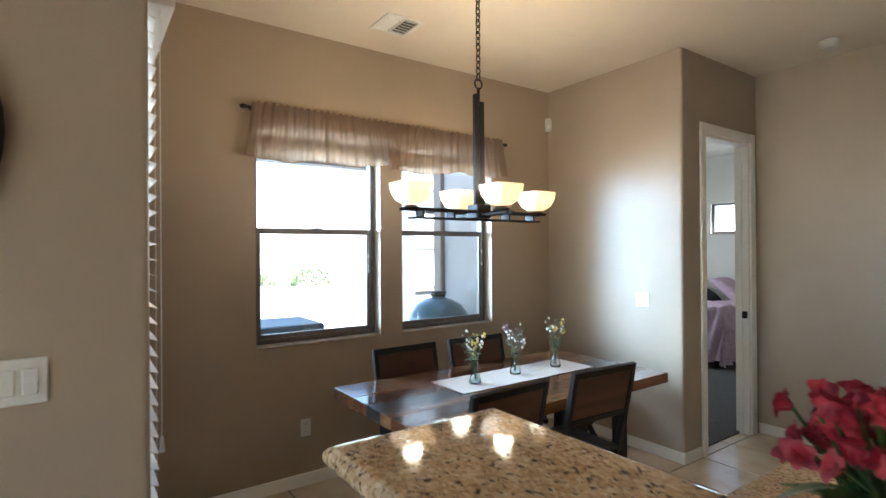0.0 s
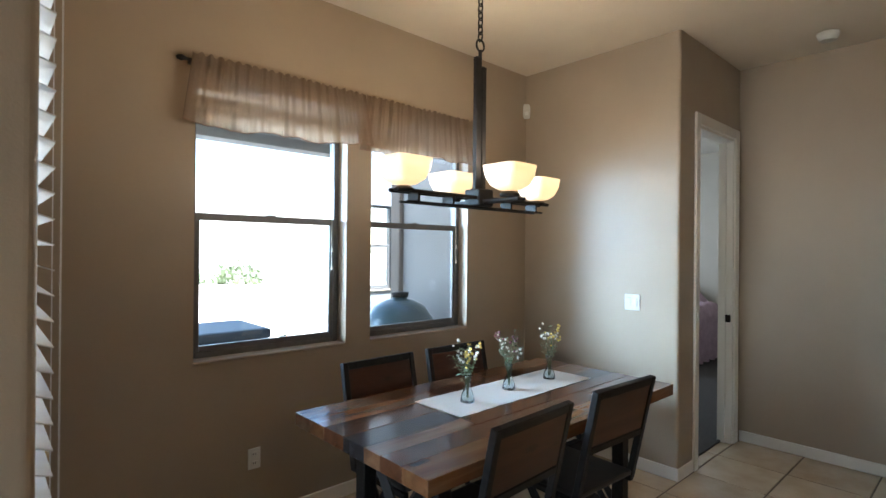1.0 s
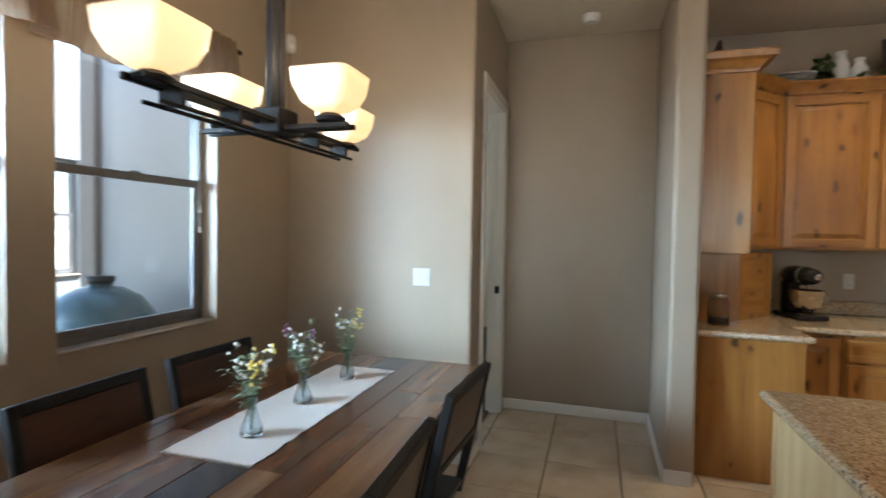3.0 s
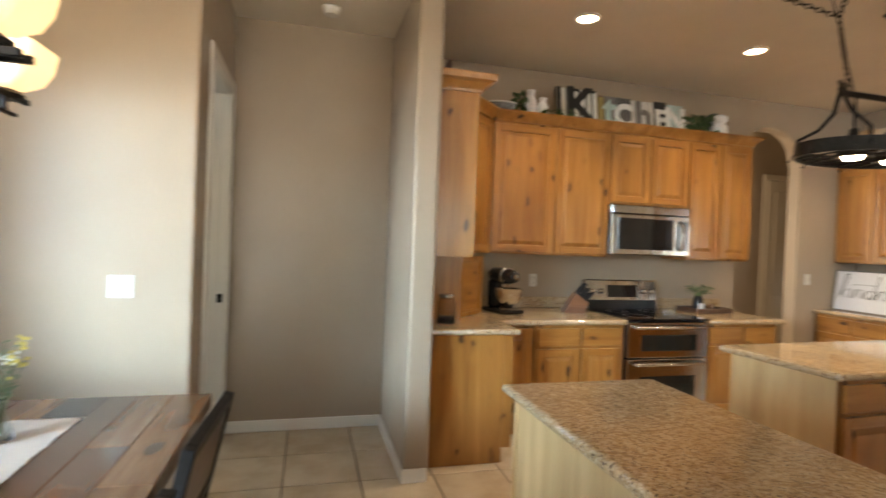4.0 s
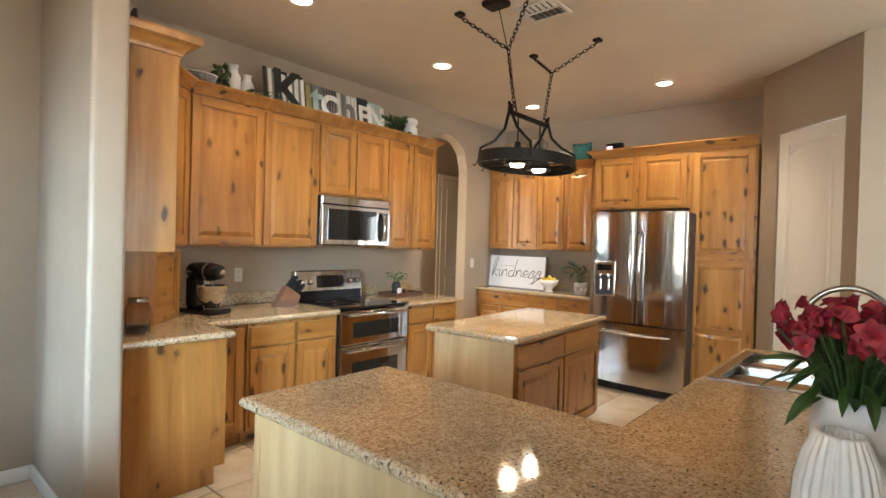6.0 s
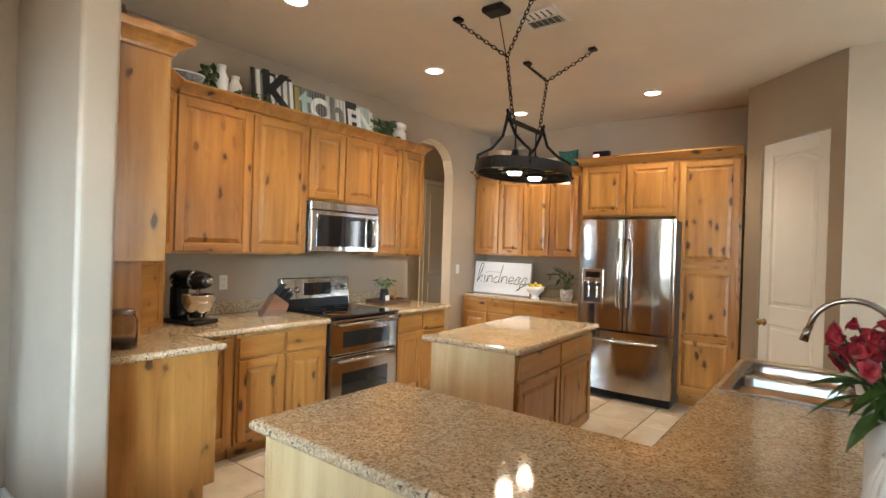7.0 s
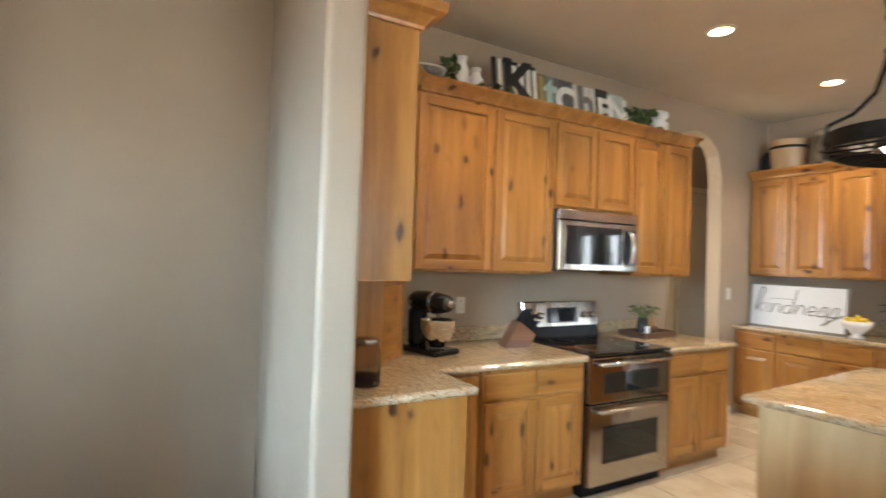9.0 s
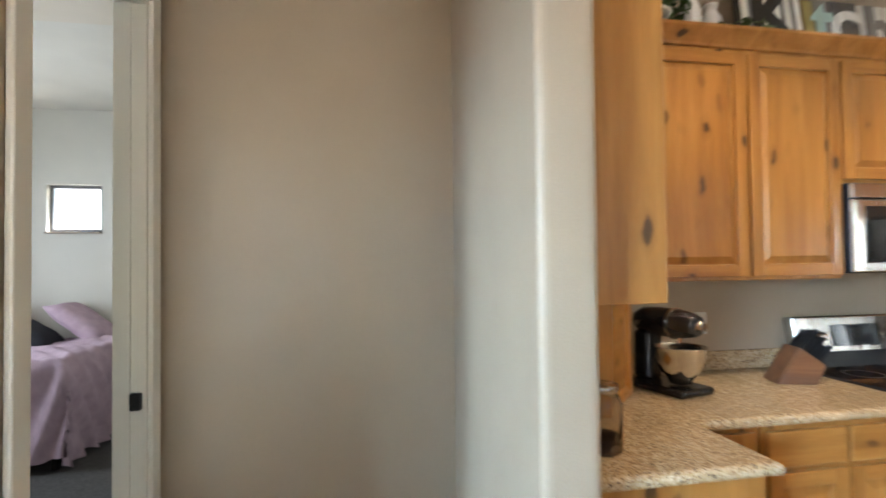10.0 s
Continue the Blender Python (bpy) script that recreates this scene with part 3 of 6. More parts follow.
def ceiling_vent(label, m, w=0.27, d=0.27):
    """A louvred register, three banks of blades turned different ways."""
    t = thing("ceiling_vent", label, "vent", m)
    # dark sheet whose colour stands in for the shade between the blades
    part("backing", boxes((-w / 2 + 0.02, -d / 2 + 0.02, -0.002, w / 2 - 0.02, d / 2 - 0.02, -0.0005)), VENT_DARK, t)
    part("frame", boxes((-w / 2, -d / 2, -0.012, w / 2, -d / 2 + 0.03, -0.001), (-w / 2, d / 2 - 0.03, -0.012, w / 2, d / 2, -0.001), (-w / 2, -d / 2 + 0.03, -0.012, -w / 2 + 0.03, d / 2 - 0.03, -0.001), (w / 2 - 0.03, -d / 2 + 0.03, -0.012, w / 2, d / 2 - 0.03, -0.001), bevel=0.003), PLATE, t)
    part("divider", boxes((-0.006, -d / 2 + 0.03, -0.010, 0.006, d / 2 - 0.03, -0.002)), PLATE, t)
    first = None
    for s in (-1, 1):
        for k in range(6):
            if first is None:
                first = o = part("slat", boxes((-(w / 4 - 0.022), -0.010, -0.0008, w / 4 - 0.022, 0.010, 0.0008)), PLATE, t)
            else:
                o = new("slat", first.data)
                o.parent = t
            o.matrix_local = pose(s * (w / 4 - 0.007), -d / 2 + 0.045 + k * (d - 0.09) / 5, -0.008, 38 * s, 0, 0)
    return t


ceiling_vent("white louvred ceiling vent over the dining corner", pose(1.86, 3.51, H))
ceiling_vent("white louvred ceiling vent in the kitchen", pose(2.92, -0.82, H, 0, 0, 90), 0.28, 0.3)
clock = thing("wall_clock", "large round dark metal wall clock", "clock", pose(-0.338, 2.248, 1.88))
part("rim", lathe([(0.33, 0.0), (0.36, 0.0), (0.362, 0.02), (0.35, 0.03), (0.33, 0.024)], 48, pose(0, 0, 0, 90, 0, 0)), IRON, clock, smooth=True)
part("face", lathe([(0.0, 0.012), (0.332, 0.012), (0.332, 0.0), (0.0, 0.0)], 48, pose(0, 0, 0, 90, 0, 0)), plain("clock_face", (0.05, 0.045, 0.05), 0.6), clock)

# recessed ceiling lamps
BULB = glow("warm_lamp_glow", (1.0, 0.80, 0.55), 3.5)
for x, y in ((4.11, 0.28), (4.18, -1.23), (4.23, -2.87), (2.77, -2.86)):
    t = thing("recessed_light", "lit recessed ceiling lamp with a white trim ring", "ceiling light", pose(x, y, H), "recessed lights")
    part("trim_ring", lathe([(0.066, -0.002), (0.09, -0.001), (0.088, -0.008), (0.068, -0.010)], 32), PLATE, t, smooth=True)
    part("lens", lathe([(0.0, -0.004), (0.067, -0.004), (0.067, -0.0015), (0.0, -0.0015)], 32), BULB, t, "glowing warm lens")
    lamp("recessed_lamp_light", "SPOT", 7.6, WARM, pose(x, y, H - 0.02), 0.06, spot=118)

# ---- dining corner ----
LINEN = plain("oatmeal_linen", (0.60, 0.53, 0.46), 0.9, 0, 0.1, 200, 0.4)


def sheer():
    m, t, p = material("sheer_taupe_fabric", 0.9)
    v = coords(t)
    weave = noise_tex(t, v, 260, 2)
    p.inputs["Base Color"].default_value = (0.46, 0.35, 0.26, 1)
    tr, tp, a, b = t.nodes.new("ShaderNodeBsdfTranslucent"), t.nodes.new("ShaderNodeBsdfTransparent"), t.nodes.new("ShaderNodeMixShader"), t.nodes.new("ShaderNodeMixShader")
    tr.inputs[0].default_value = (0.48, 0.37, 0.27, 1)
    tp.inputs[0].default_value = (0.6, 0.48, 0.36, 1)
    a.inputs[0].default_value = 0.62
    t.links.new(p.outputs[0], a.inputs[1]), t.links.new(tr.outputs[0], a.inputs[2])
    r = node(t, "ShaderNodeMapRange")
    t.links.new(weave, r.inputs[0])
    r.inputs[3].default_value, r.inputs[4].default_value = 0.38, 0.64
    t.links.new(r.outputs[0], b.inputs[0]), t.links.new(a.outputs[0], b.inputs[1]), t.links.new(tp.outputs[0], b.inputs[2])
    t.links.new(b.outputs[0], t.nodes["Material Output"].inputs[0])
    return m


SHEER = sheer()
HEM = plain("valance_hem", (0.26, 0.17, 0.12), 0.9)
rod = thing("curtain_rod", "slim black curtain rod with finials", "curtain rod")
part("pole", tube([(1.02, 3.925, 2.49), (3.15, 3.925, 2.49)], 0.008, 10), IRON, rod)
for x, s in ((1.02, -1), (3.15, 1)):
    part("finial", lathe([(0.0, 0.05), (0.011, 0.042), (0.016, 0.024), (0.01, 0.008), (0.008, 0.0)], 14, pose(x, 3.925, 2.49, 0, 90 * s, 0)), IRON, rod, smooth=True)
for x in (1.05, 2.08, 3.12):
    part("bracket", boxes((x - 0.008, 3.925, 2.482, x + 0.008, 3.979, 2.498)), IRON, rod)


def valance(x0, x1, seed):
    """A gathered sheer valance: folds deepen downwards, ruffled header above the rod."""
    t = thing("valance", "gathered sheer taupe valance with a ruffled hem", "curtain", None, "valances")
    rnd = random.Random(seed)
    ph = [rnd.uniform(0, 6.28) for _ in range(6)]
    nx, nz = 280, 14
    bm, grid = bmesh.new(), []
    def fold(u, k):
        s = (x1 - x0) * u
        fine = math.sin(128 * s + ph[0] + 2.2 * math.sin(7 * s + ph[1])) + 0.6 * math.sin(205 * s + ph[2] + 1.6 * math.sin(11 * s + ph[3]))
        broad = math.sin(36 * s + ph[4] + 1.5 * math.sin(5 * s + ph[1])) + 0.5 * math.sin(67 * s + ph[5])
        return 0.0065 * (1 - 0.55 * k) * fine + 0.013 * k * broad
    for j in range(nz + 1):
        k = j / nz
        row = []
        for i in range(nx + 1):
            u = i / nx
            flare = 0.05 * k * (2 * u - 1)
            drop = 0.325 + 0.016 * math.sin(4 * u + ph[5]) + 0.024 * abs(math.sin(6.5 * u + ph[1])) + 0.006 * math.sin(31 * u)
            z = 2.525 - k * drop
            pinch = 0.7 if abs(z - 2.49) < 0.015 else 1.0
            row.append(bm.verts.new((x0 + (x1 - x0) * u + flare, 3.902 + fold(u, k) * pinch - 0.008 * k, z + (0.007 * math.sin(140 * u + ph[2]) if j == 0 else 0))))
        grid.append(row)
    for a, b in zip(grid, grid[1:]):
        for i in range(nx):
            bm.faces.new((a[i], a[i + 1], b[i + 1], b[i]))
    hem = [tuple(v.co) for v in grid[-1]]
    part("cloth", bm, SHEER, t, smooth=True)
    part("hem", tube(hem, 0.0035, 5), HEM, t, "darker stitched hem")


valance(1.045, 2.06, 3)
valance(2.075, 3.12, 8)
for x0, x1 in ((1.10, 1.96), (2.185, 3.04)):
    t = thing("window_blind", "white slatted blind drawn up under a window head", "blind", None, "drawn-up blinds")
    part("stack", boxes(*[(x0, 4.03, 2.262 + 0.0058 * k, x1, 4.07, 2.266 + 0.0058 * k) for k in range(16)]), SLAT, t)
    part("bottom_rail", boxes((x0, 4.035, 2.235, x1, 4.065, 2.258), bevel=0.003), SLAT, t)
    part("headrail", boxes((x0, 4.03, 2.385, x1, 4.075, 2.419), bevel=0.003), SLAT, t)
    for x in (x0 + 0.12, x1 - 0.12):
        part("ladder_cord", boxes((x, 4.049, 2.35, x + 0.003, 4.052, 2.386)), SLAT, t)
for x, z in ((1.905, 1.42), (2.985, 1.45)):
    t = thing("blind_cord", "thin white blind cord with two tassels", "cord")
    part("cord", tube([(x, 4.03, 2.4), (x, 4.03, z)], 0.0015, 5), PLATE, t)
    for dz in (0.0, 0.11):
        part("tassel", lathe([(0.0, 0.03), (0.004, 0.028), (0.008, 0.0), (0.0, 0.0)], 8, pose(x, 4.03 - 0.004, z + dz)), PLATE, t)

# table of planks in different stains on two black trestles
PLANKS = [timber("table_plank_honey", (0.07, 0.029, 0.012), (0.15, 0.064, 0.026), (0.26, 0.13, 0.058), "X", 0.22, True, 0.8, (0.03, 0.012, 0.006), 0.35, 0.12),
          timber("table_plank_brown", (0.042, 0.015, 0.007), (0.085, 0.033, 0.016), (0.15, 0.064, 0.031), "X", 0.14, True, 0.8, (0.02, 0.008, 0.004), 0.35, 0.12),
          timber("table_plank_charcoal", (0.016, 0.014, 0.014), (0.028, 0.024, 0.024), (0.048, 0.04, 0.037), "X", 0.24, False, 0.8, (0, 0, 0), 0.3, 0.1),
          timber("table_plank_grey_brown", (0.07, 0.032, 0.016), (0.15, 0.075, 0.038), (0.27, 0.155, 0.085), "X", 0.24, True, 0.8, (0.03, 0.012, 0.006), 0.35, 0.12)]
TX0, TX1, TY0, TY1, TZ = 1.375, 3.265, 2.48, 3.44, 0.78
table = thing("dining_table", "dining table of mixed dark-stained planks on black trestles", "table")
rnd = random.Random(5)
widths = [0.145, 0.13, 0.11, 0.15, 0.155, 0.13, 0.14]
kinds = [[0, 0], [1, 3], [3, 1], [2, 1, 2], [1, 0], [0, 1], [3, 0]]
y = TY0
for wdt, ks in zip(widths, kinds):
    cut = [TX0] + sorted(rnd.uniform(TX0 + 0.5, TX1 - 0.5) for _ in ks[1:]) + [TX1]
    if len(ks) == 3:
        cut = [TX0, TX0 + 0.85, TX1 - 0.42, TX1]
    for a, b, kd in zip(cut, cut[1:], ks):
        part("plank", boxes((a + 0.0004, y + 0.0004, TZ - 0.062, b - 0.0004, y + wdt - 0.0004, TZ + rnd.uniform(-0.0006, 0.0004)), bevel=0.0022), PLANKS[kd], table)
    y += wdt
for x in (1.62, 3.05):
    for y in (2.66, 3.17):
        part("trestle_post", boxes((x - 0.035, y, 0.06, x + 0.035, y + 0.07, 0.67), bevel=0.004), IRON, table)
    part("trestle_foot", boxes((x - 0.04, 2.58, 0.0, x + 0.04, 3.32, 0.06), bevel=0.005), IRON, table)
    part("trestle_head", boxes((x - 0.04, 2.60, 0.665, x + 0.04, 3.30, 0.716), bevel=0.005), IRON, table)
    for s in (1, -1):
        part("trestle_brace", tube([(x, 2.95 - s * 0.22, 0.07), (x, 2.95 + s * 0.22, 0.66)], 0.026, 4), IRON, table)
part("stretcher", boxes((1.66, 2.925, 0.32, 3.01, 2.975, 0.39), bevel=0.004), IRON, table)

runner = thing("table_runner", "off-white woven table runner with a frayed edge", "table runner")
bm = bmesh.new()
rows = []
for j in range(13):
    row = []
    for i in range(61):
        u, v = i / 60, j / 12
        edge = 0.006 * noise.noise((14 * u, 3 * v, 0.3)) + 0.004 * noise.noise((50 * u, 9 * v, 1.3))
        row.append(bm.verts.new((1.905 + 1.095 * u + edge, 2.865 + 0.325 * v + (edge if j in (0, 12) else 0), TZ + 0.0035 + 0.0015 * abs(noise.noise((8 * u, 4 * v, 2.0))))))
    rows.append(row)
for a, b in zip(rows, rows[1:]):
    for i in range(60):
        bm.faces.new((a[i], a[i + 1], b[i + 1], b[i]))
part("cloth", bm, LINEN, runner, smooth=True)
bm = bmesh.new()
for k in range(90):
    yy, xx = 2.865 + 0.325 * k / 89, 1.905
    for x0, s in ((1.907, -1), (2.998, 1)):
        join(bm, tube([(x0, yy, TZ + 0.004), (x0 + s * rnd.uniform(0.006, 0.014), yy + rnd.uniform(-0.003, 0.003), TZ + 0.0025)], 0.0009, 3))
tagged(part("fringe", bm, LINEN, runner), kind="stuff")

BACKWOOD = timber("chair_back_wood", (0.030, 0.010, 0.005), (0.060, 0.021, 0.010), (0.10, 0.038, 0.018), "X", 0.3, True, 1.0, (0.02, 0.008, 0.004), 0.25, 0.08)
SEATWOOD = plain("black_stained_seat", (0.02, 0.016, 0.014), 0.4, 0, 0.3, 20, 0.15)


def dining_chair(m):
    """A black steel-framed chair; local +y is forward, origin on the floor under the seat's back edge."""
    c = thing("dining_chair", "black metal dining chair with a framed dark wood back", "chair", m, "chairs round the table")
    part("seat", boxes((-0.22, 0.0, 0.44, 0.22, 0.42, 0.465), bevel=0.008, segs=2), SEATWOOD, c)
    lean = pose(0, 0.01, 0.46, 12, 0, 0)
    for s in (-1, 1):
        part("back_post", boxes((s * 0.225 - 0.016, -0.016, -0.04, s * 0.225 + 0.016, 0.016, 0.50), bevel=0.003, m=lean), IRON, c)
        part("front_leg", tube([(s * 0.215, 0.13, 0.43), (s * 0.215, 0.43, 0.0)], 0.02, 4), IRON, c)
        part("back_leg", tube([(s * 0.215, 0.30, 0.43), (s * 0.215, -0.06, 0.0)], 0.02, 4), IRON, c)
        part("side_rail", boxes((s * 0.215 - 0.014, 0.0, 0.41, s * 0.215 + 0.014, 0.42, 0.44), bevel=0.003), IRON, c)
    part("back_rail", boxes((-0.21, -0.015, 0.462, 0.21, 0.015, 0.50), bevel=0.003, m=lean), IRON, c)
    part("back_rail", boxes((-0.21, -0.015, 0.20, 0.21, 0.015, 0.235), bevel=0.003, m=lean), IRON, c)
    part("back_panel", boxes((-0.21, -0.010, 0.235, 0.21, 0.010, 0.462), bevel=0.003, m=lean), BACKWOOD, c, "dark reddish wood panel")
    part("stretcher", boxes((-0.21, 0.01, 0.115, 0.21, 0.03, 0.135), bevel=0.003), IRON, c)
    return c


first = dining_chair(pose(1.78, 2.44, 0, 0, 0, 2))
copy_thing(first, pose(2.46, 2.44, 0, 0, 0, -3))
copy_thing(first, pose(1.92, 3.44, 0, 0, 0, 181))
copy_thing(first, pose(2.52, 3.45, 0, 0, 0, 178))

VGLASS = glass_mat("clear_bottle_glass", (0.86, 0.93, 0.95), 0.0, 1.35, False)
STEM = plain("dried_stem", (0.08, 0.11, 0.045), 0.8, 0, 0.3)
LEAF = plain("leaf_green", (0.055, 0.10, 0.03), 0.6, 0, 0.35)
SAGE = plain("sage_leaf", (0.16, 0.20, 0.12), 0.8, 0, 0.3)
PETAL_W = plain("white_petal", (0.7, 0.68, 0.62), 0.8)
PETAL_Y = plain("yellow_petal", (0.6, 0.45, 0.10), 0.8)
PETAL_P = plain("plum_petal", (0.16, 0.045, 0.09), 0.8)


def leaf_shape(length, width, curl=0.2, segs=4):
    """One pointed leaf along +x, folded along its rib and curling down."""
    bm, mid, lo, hi = bmesh.new(), [], [], []
    for k in range(segs + 1):
        u = k / segs
        w = width * math.sin(math.pi * min(0.98, u * 0.92 + 0.06)) * 0.5
        z = -curl * length * u * u
        mid.append(bm.verts.new((length * u, 0, z)))
        lo.append(bm.verts.new((length * u, -w, z + 0.25 * w)))
        hi.append(bm.verts.new((length * u, w, z + 0.25 * w)))
    for k in range(segs):
        bm.faces.new((mid[k], mid[k + 1], hi[k + 1], hi[k])), bm.faces.new((lo[k], lo[k + 1], mid[k + 1], mid[k]))
    return bm


def sprig(rnd, stems, leaves, blooms, base, height, spread, lsize, bsize):
    """One wild stem with side leaves and small blooms, added into the given meshes."""
    a = rnd.uniform(0, 6.28)
    top = Vector((spread * math.cos(a) * rnd.uniform(0.3, 1), spread * math.sin(a) * rnd.uniform(0.3, 1), height * rnd.uniform(0.7, 1.05)))
    pts = [base + Vector((top.x * u ** 1.6, top.y * u ** 1.6, top.z * u)) for u in (0, 0.25, 0.5, 0.75, 1)]
    join(stems, tube(pts, [0.0014, 0.0013, 0.0012, 0.001, 0.0007], 4))
    for k in range(rnd.randint(7, 12)):
        u = rnd.uniform(0.4, 1.0)
        p = base + Vector((top.x * u ** 1.6, top.y * u ** 1.6, top.z * u))
        join(leaves, leaf_shape(lsize * rnd.uniform(0.6, 1.3), lsize * 0.35, 0.3, 2), Matrix.Translation(p) @ pose(0, 0, 0, rnd.uniform(-40, 40), rnd.uniform(-60, 10), rnd.uniform(0, 360)))
    if blooms is not None:
        for k in range(rnd.randint(3, 6)):
            u = rnd.uniform(0.75, 1.05)
            p = base + Vector((top.x * u ** 1.6, top.y * u ** 1.6, top.z * u)) + Vector((rnd.uniform(-1, 1), rnd.uniform(-1, 1), rnd.uniform(-1, 1))) * 0.012
            b = bmesh.new()
            bmesh.ops.create_icosphere(b, subdivisions=1, radius=bsize * rnd.uniform(0.7, 1.2))
            for v in b.verts:
                v.co *= rnd.uniform(0.75, 1.2)
            join(blooms, b, Matrix.Translation(p))


def bud_vase(m, seed, mats, label):
    v = thing("bud_vase", label, "vase", m, "vases on the runner")
    part("bottle", lathe([(0.0, 0.0), (0.034, 0.0), (0.037, 0.006), (0.033, 0.03), (0.017, 0.075), (0.013, 0.095), (0.019, 0.115), (0.018, 0.13), (0.022, 0.138), (0.0195, 0.138), (0.0155, 0.128), (0.0165, 0.115), (0.0105, 0.095), (0.0145, 0.075), (0.030, 0.03), (0.033, 0.008), (0.0, 0.007)], 24), VGLASS, v, smooth=True)
    rnd = random.Random(seed)
    st, lf, b1, b2 = bmesh.new(), bmesh.new(), bmesh.new(), bmesh.new()
    for k in range(15):
        sprig(rnd, st, lf, (b1, b2, None)[k % 3], Vector((rnd.uniform(-0.006, 0.006), rnd.uniform(-0.006, 0.006), 0.02)), 0.29, 0.09, 0.026, 0.0075)
    part("stem_bundle", st, STEM, v), part("leaves", lf, mats[0], v), part("blossoms", b1, mats[1], v, "pale small blossoms"), part("blossoms", b2, mats[2], v)


bud_vase(pose(2.095, 3.01, TZ + 0.005), 11, (SAGE, PETAL_W, PETAL_Y), "small clear glass vase with white and yellow wildflowers")
bud_vase(pose(2.44, 3.03, TZ + 0.005), 23, (SAGE, PETAL_P, PETAL_W), "small clear glass vase with green and plum wildflowers")
bud_vase(pose(2.80, 3.02, TZ + 0.005), 37, (SAGE, PETAL_Y, PETAL_W), "small clear glass vase with yellow and white wildflowers")

# chandelier: long bar along the table with a cross bar, four square bowls
ch = thing("chandelier", "black iron chandelier with four lit frosted glass bowls", "chandelier", pose(2.03, 2.88, 0))
BOWL = glow("frosted_glass_bowl", (1.0, 0.62, 0.27), 0.16, (0.85, 0.8, 0.7))
part("canopy", lathe([(0.0, H), (0.065, H - 0.001), (0.065, H - 0.012), (0.03, H - 0.03), (0.0, H - 0.034)], 24), IRON, ch, smooth=True)
part("chain", chain((0, 0, H - 0.03), (0, 0, 2.555), 0.045, 0.004), IRON, ch)
part("hanging_ring", tube([(0.026 * math.cos(a), 0, 2.53 + 0.028 * math.sin(a)) for a in [2 * math.pi * k / 16 for k in range(16)]], 0.005, 6, True), IRON, ch)
part("stem", boxes((-0.034, -0.012, 1.82, -0.006, 0.012, 2.47), (0.006, -0.012, 1.82, 0.034, 0.012, 2.43), (-0.006, -0.008, 1.80, 0.006, 0.008, 2.51), bevel=0.002), IRON, ch)
part("long_bar", boxes((-0.51, -0.035, 1.79, 0.51, -0.021, 1.806), (-0.51, 0.021, 1.79, 0.51, 0.035, 1.806), bevel=0.002), IRON, ch)
part("lower_bar", boxes((-0.46, -0.030, 1.748, 0.46, -0.020, 1.758), (-0.46, 0.020, 1.748, 0.46, 0.030, 1.758), bevel=0.002), IRON, ch)
part("cross_bar", boxes((-0.028, -0.26, 1.772, -0.014, 0.26, 1.788), (0.014, -0.26, 1.772, 0.028, 0.26, 1.788), bevel=0.002), IRON, ch)
part("hub", boxes((-0.05, -0.05, 1.76, 0.05, 0.05, 1.84), bevel=0.006), IRON, ch)
for x in (-0.4, -0.2, 0.2, 0.4):
    part("spacer", boxes((x - 0.006, -0.034, 1.75, x + 0.006, 0.034, 1.80)), IRON, ch)
for x, y in ((-0.455, 0), (0.455, 0), (0, -0.19), (0, 0.19)):
    part("holder", lathe([(0.0, 1.795), (0.042, 1.795), (0.046, 1.806), (0.028, 1.818), (0.0, 1.821)], 20, pose(x, y, 0)), IRON, ch)
    part("bowl", lathe([(0.0, 1.822), (0.040, 1.824), (0.069, 1.846), (0.087, 1.886), (0.094, 1.935), (0.089, 1.935), (0.081, 1.887), (0.065, 1.852), (0.036, 1.831), (0.0, 1.829)], 48, pose(x, y, 0, 0, 0, 0), 0.9), BOWL, ch, "glowing frosted glass bowl", True)
    lamp("chandelier_bulb_light", "POINT", 1.15, WARM, pose(2.03 + x, 2.88 + y, 1.955), 0.05)

# ---- behind the windows ----
SAND = plain("desert_ground", (0.66, 0.58, 0.48), 0.95, 0, 0.2, 3, 0.4)
STUCCO = paint("exterior_stucco", (0.21, 0.215, 0.22), 0.9, 0.8, 90, 0.1)
setting("ground", boxes((-150, 4.3, -0.5, 150, 300, -0.18), (-150, -300, -0.5, 150, -5.0, -0.18), (-150, -5.0, -0.5, -3.7, 4.3, -0.18), (8.7, -5.0, -0.5, 150, 4.3, -0.18)), SAND, "pale desert ground")
setting("patio_slab", boxes((-3, 4.14, -0.18, 7.0, 8.2, -0.04)), plain("patio_concrete", (0.46, 0.42, 0.37), 0.85, 0, 0.15, 4, 0.3), "pale concrete patio")
setting("patio_roof", boxes((-3.0, 4.14, 2.62, 3.0, 5.5, 2.8), (-3.0, 5.5, 2.45, 3.0, 5.68, 2.8)), STUCCO, "stucco patio cover")
setting("stucco_side_wall", boxes((3.78, 4.142, -0.18, 3.808, 5.70, 3.4)), STUCCO, "stucco outer wall beside the patio")
setting("patio_post", boxes((3.72, 5.70, -0.04, 3.86, 5.86, 3.06), bevel=0.01), plain("brown_post_paint", (0.10, 0.085, 0.075), 0.7), "brown post at the patio's corner")
setting("wing_wall", wall_x(7.4, 7.6, 4.2, 9.0, [(4.42, 0.95, 4.93, 2.2)], 3.4), STUCCO, "stucco wall of the house's wing")
sash_window("window_6", 4.42, 4.93, 0.95, 2.2, 7.5, None, True)
wb = thing("window_blind", "white slatted blind behind a neighbouring window", "blind")
wslat = None
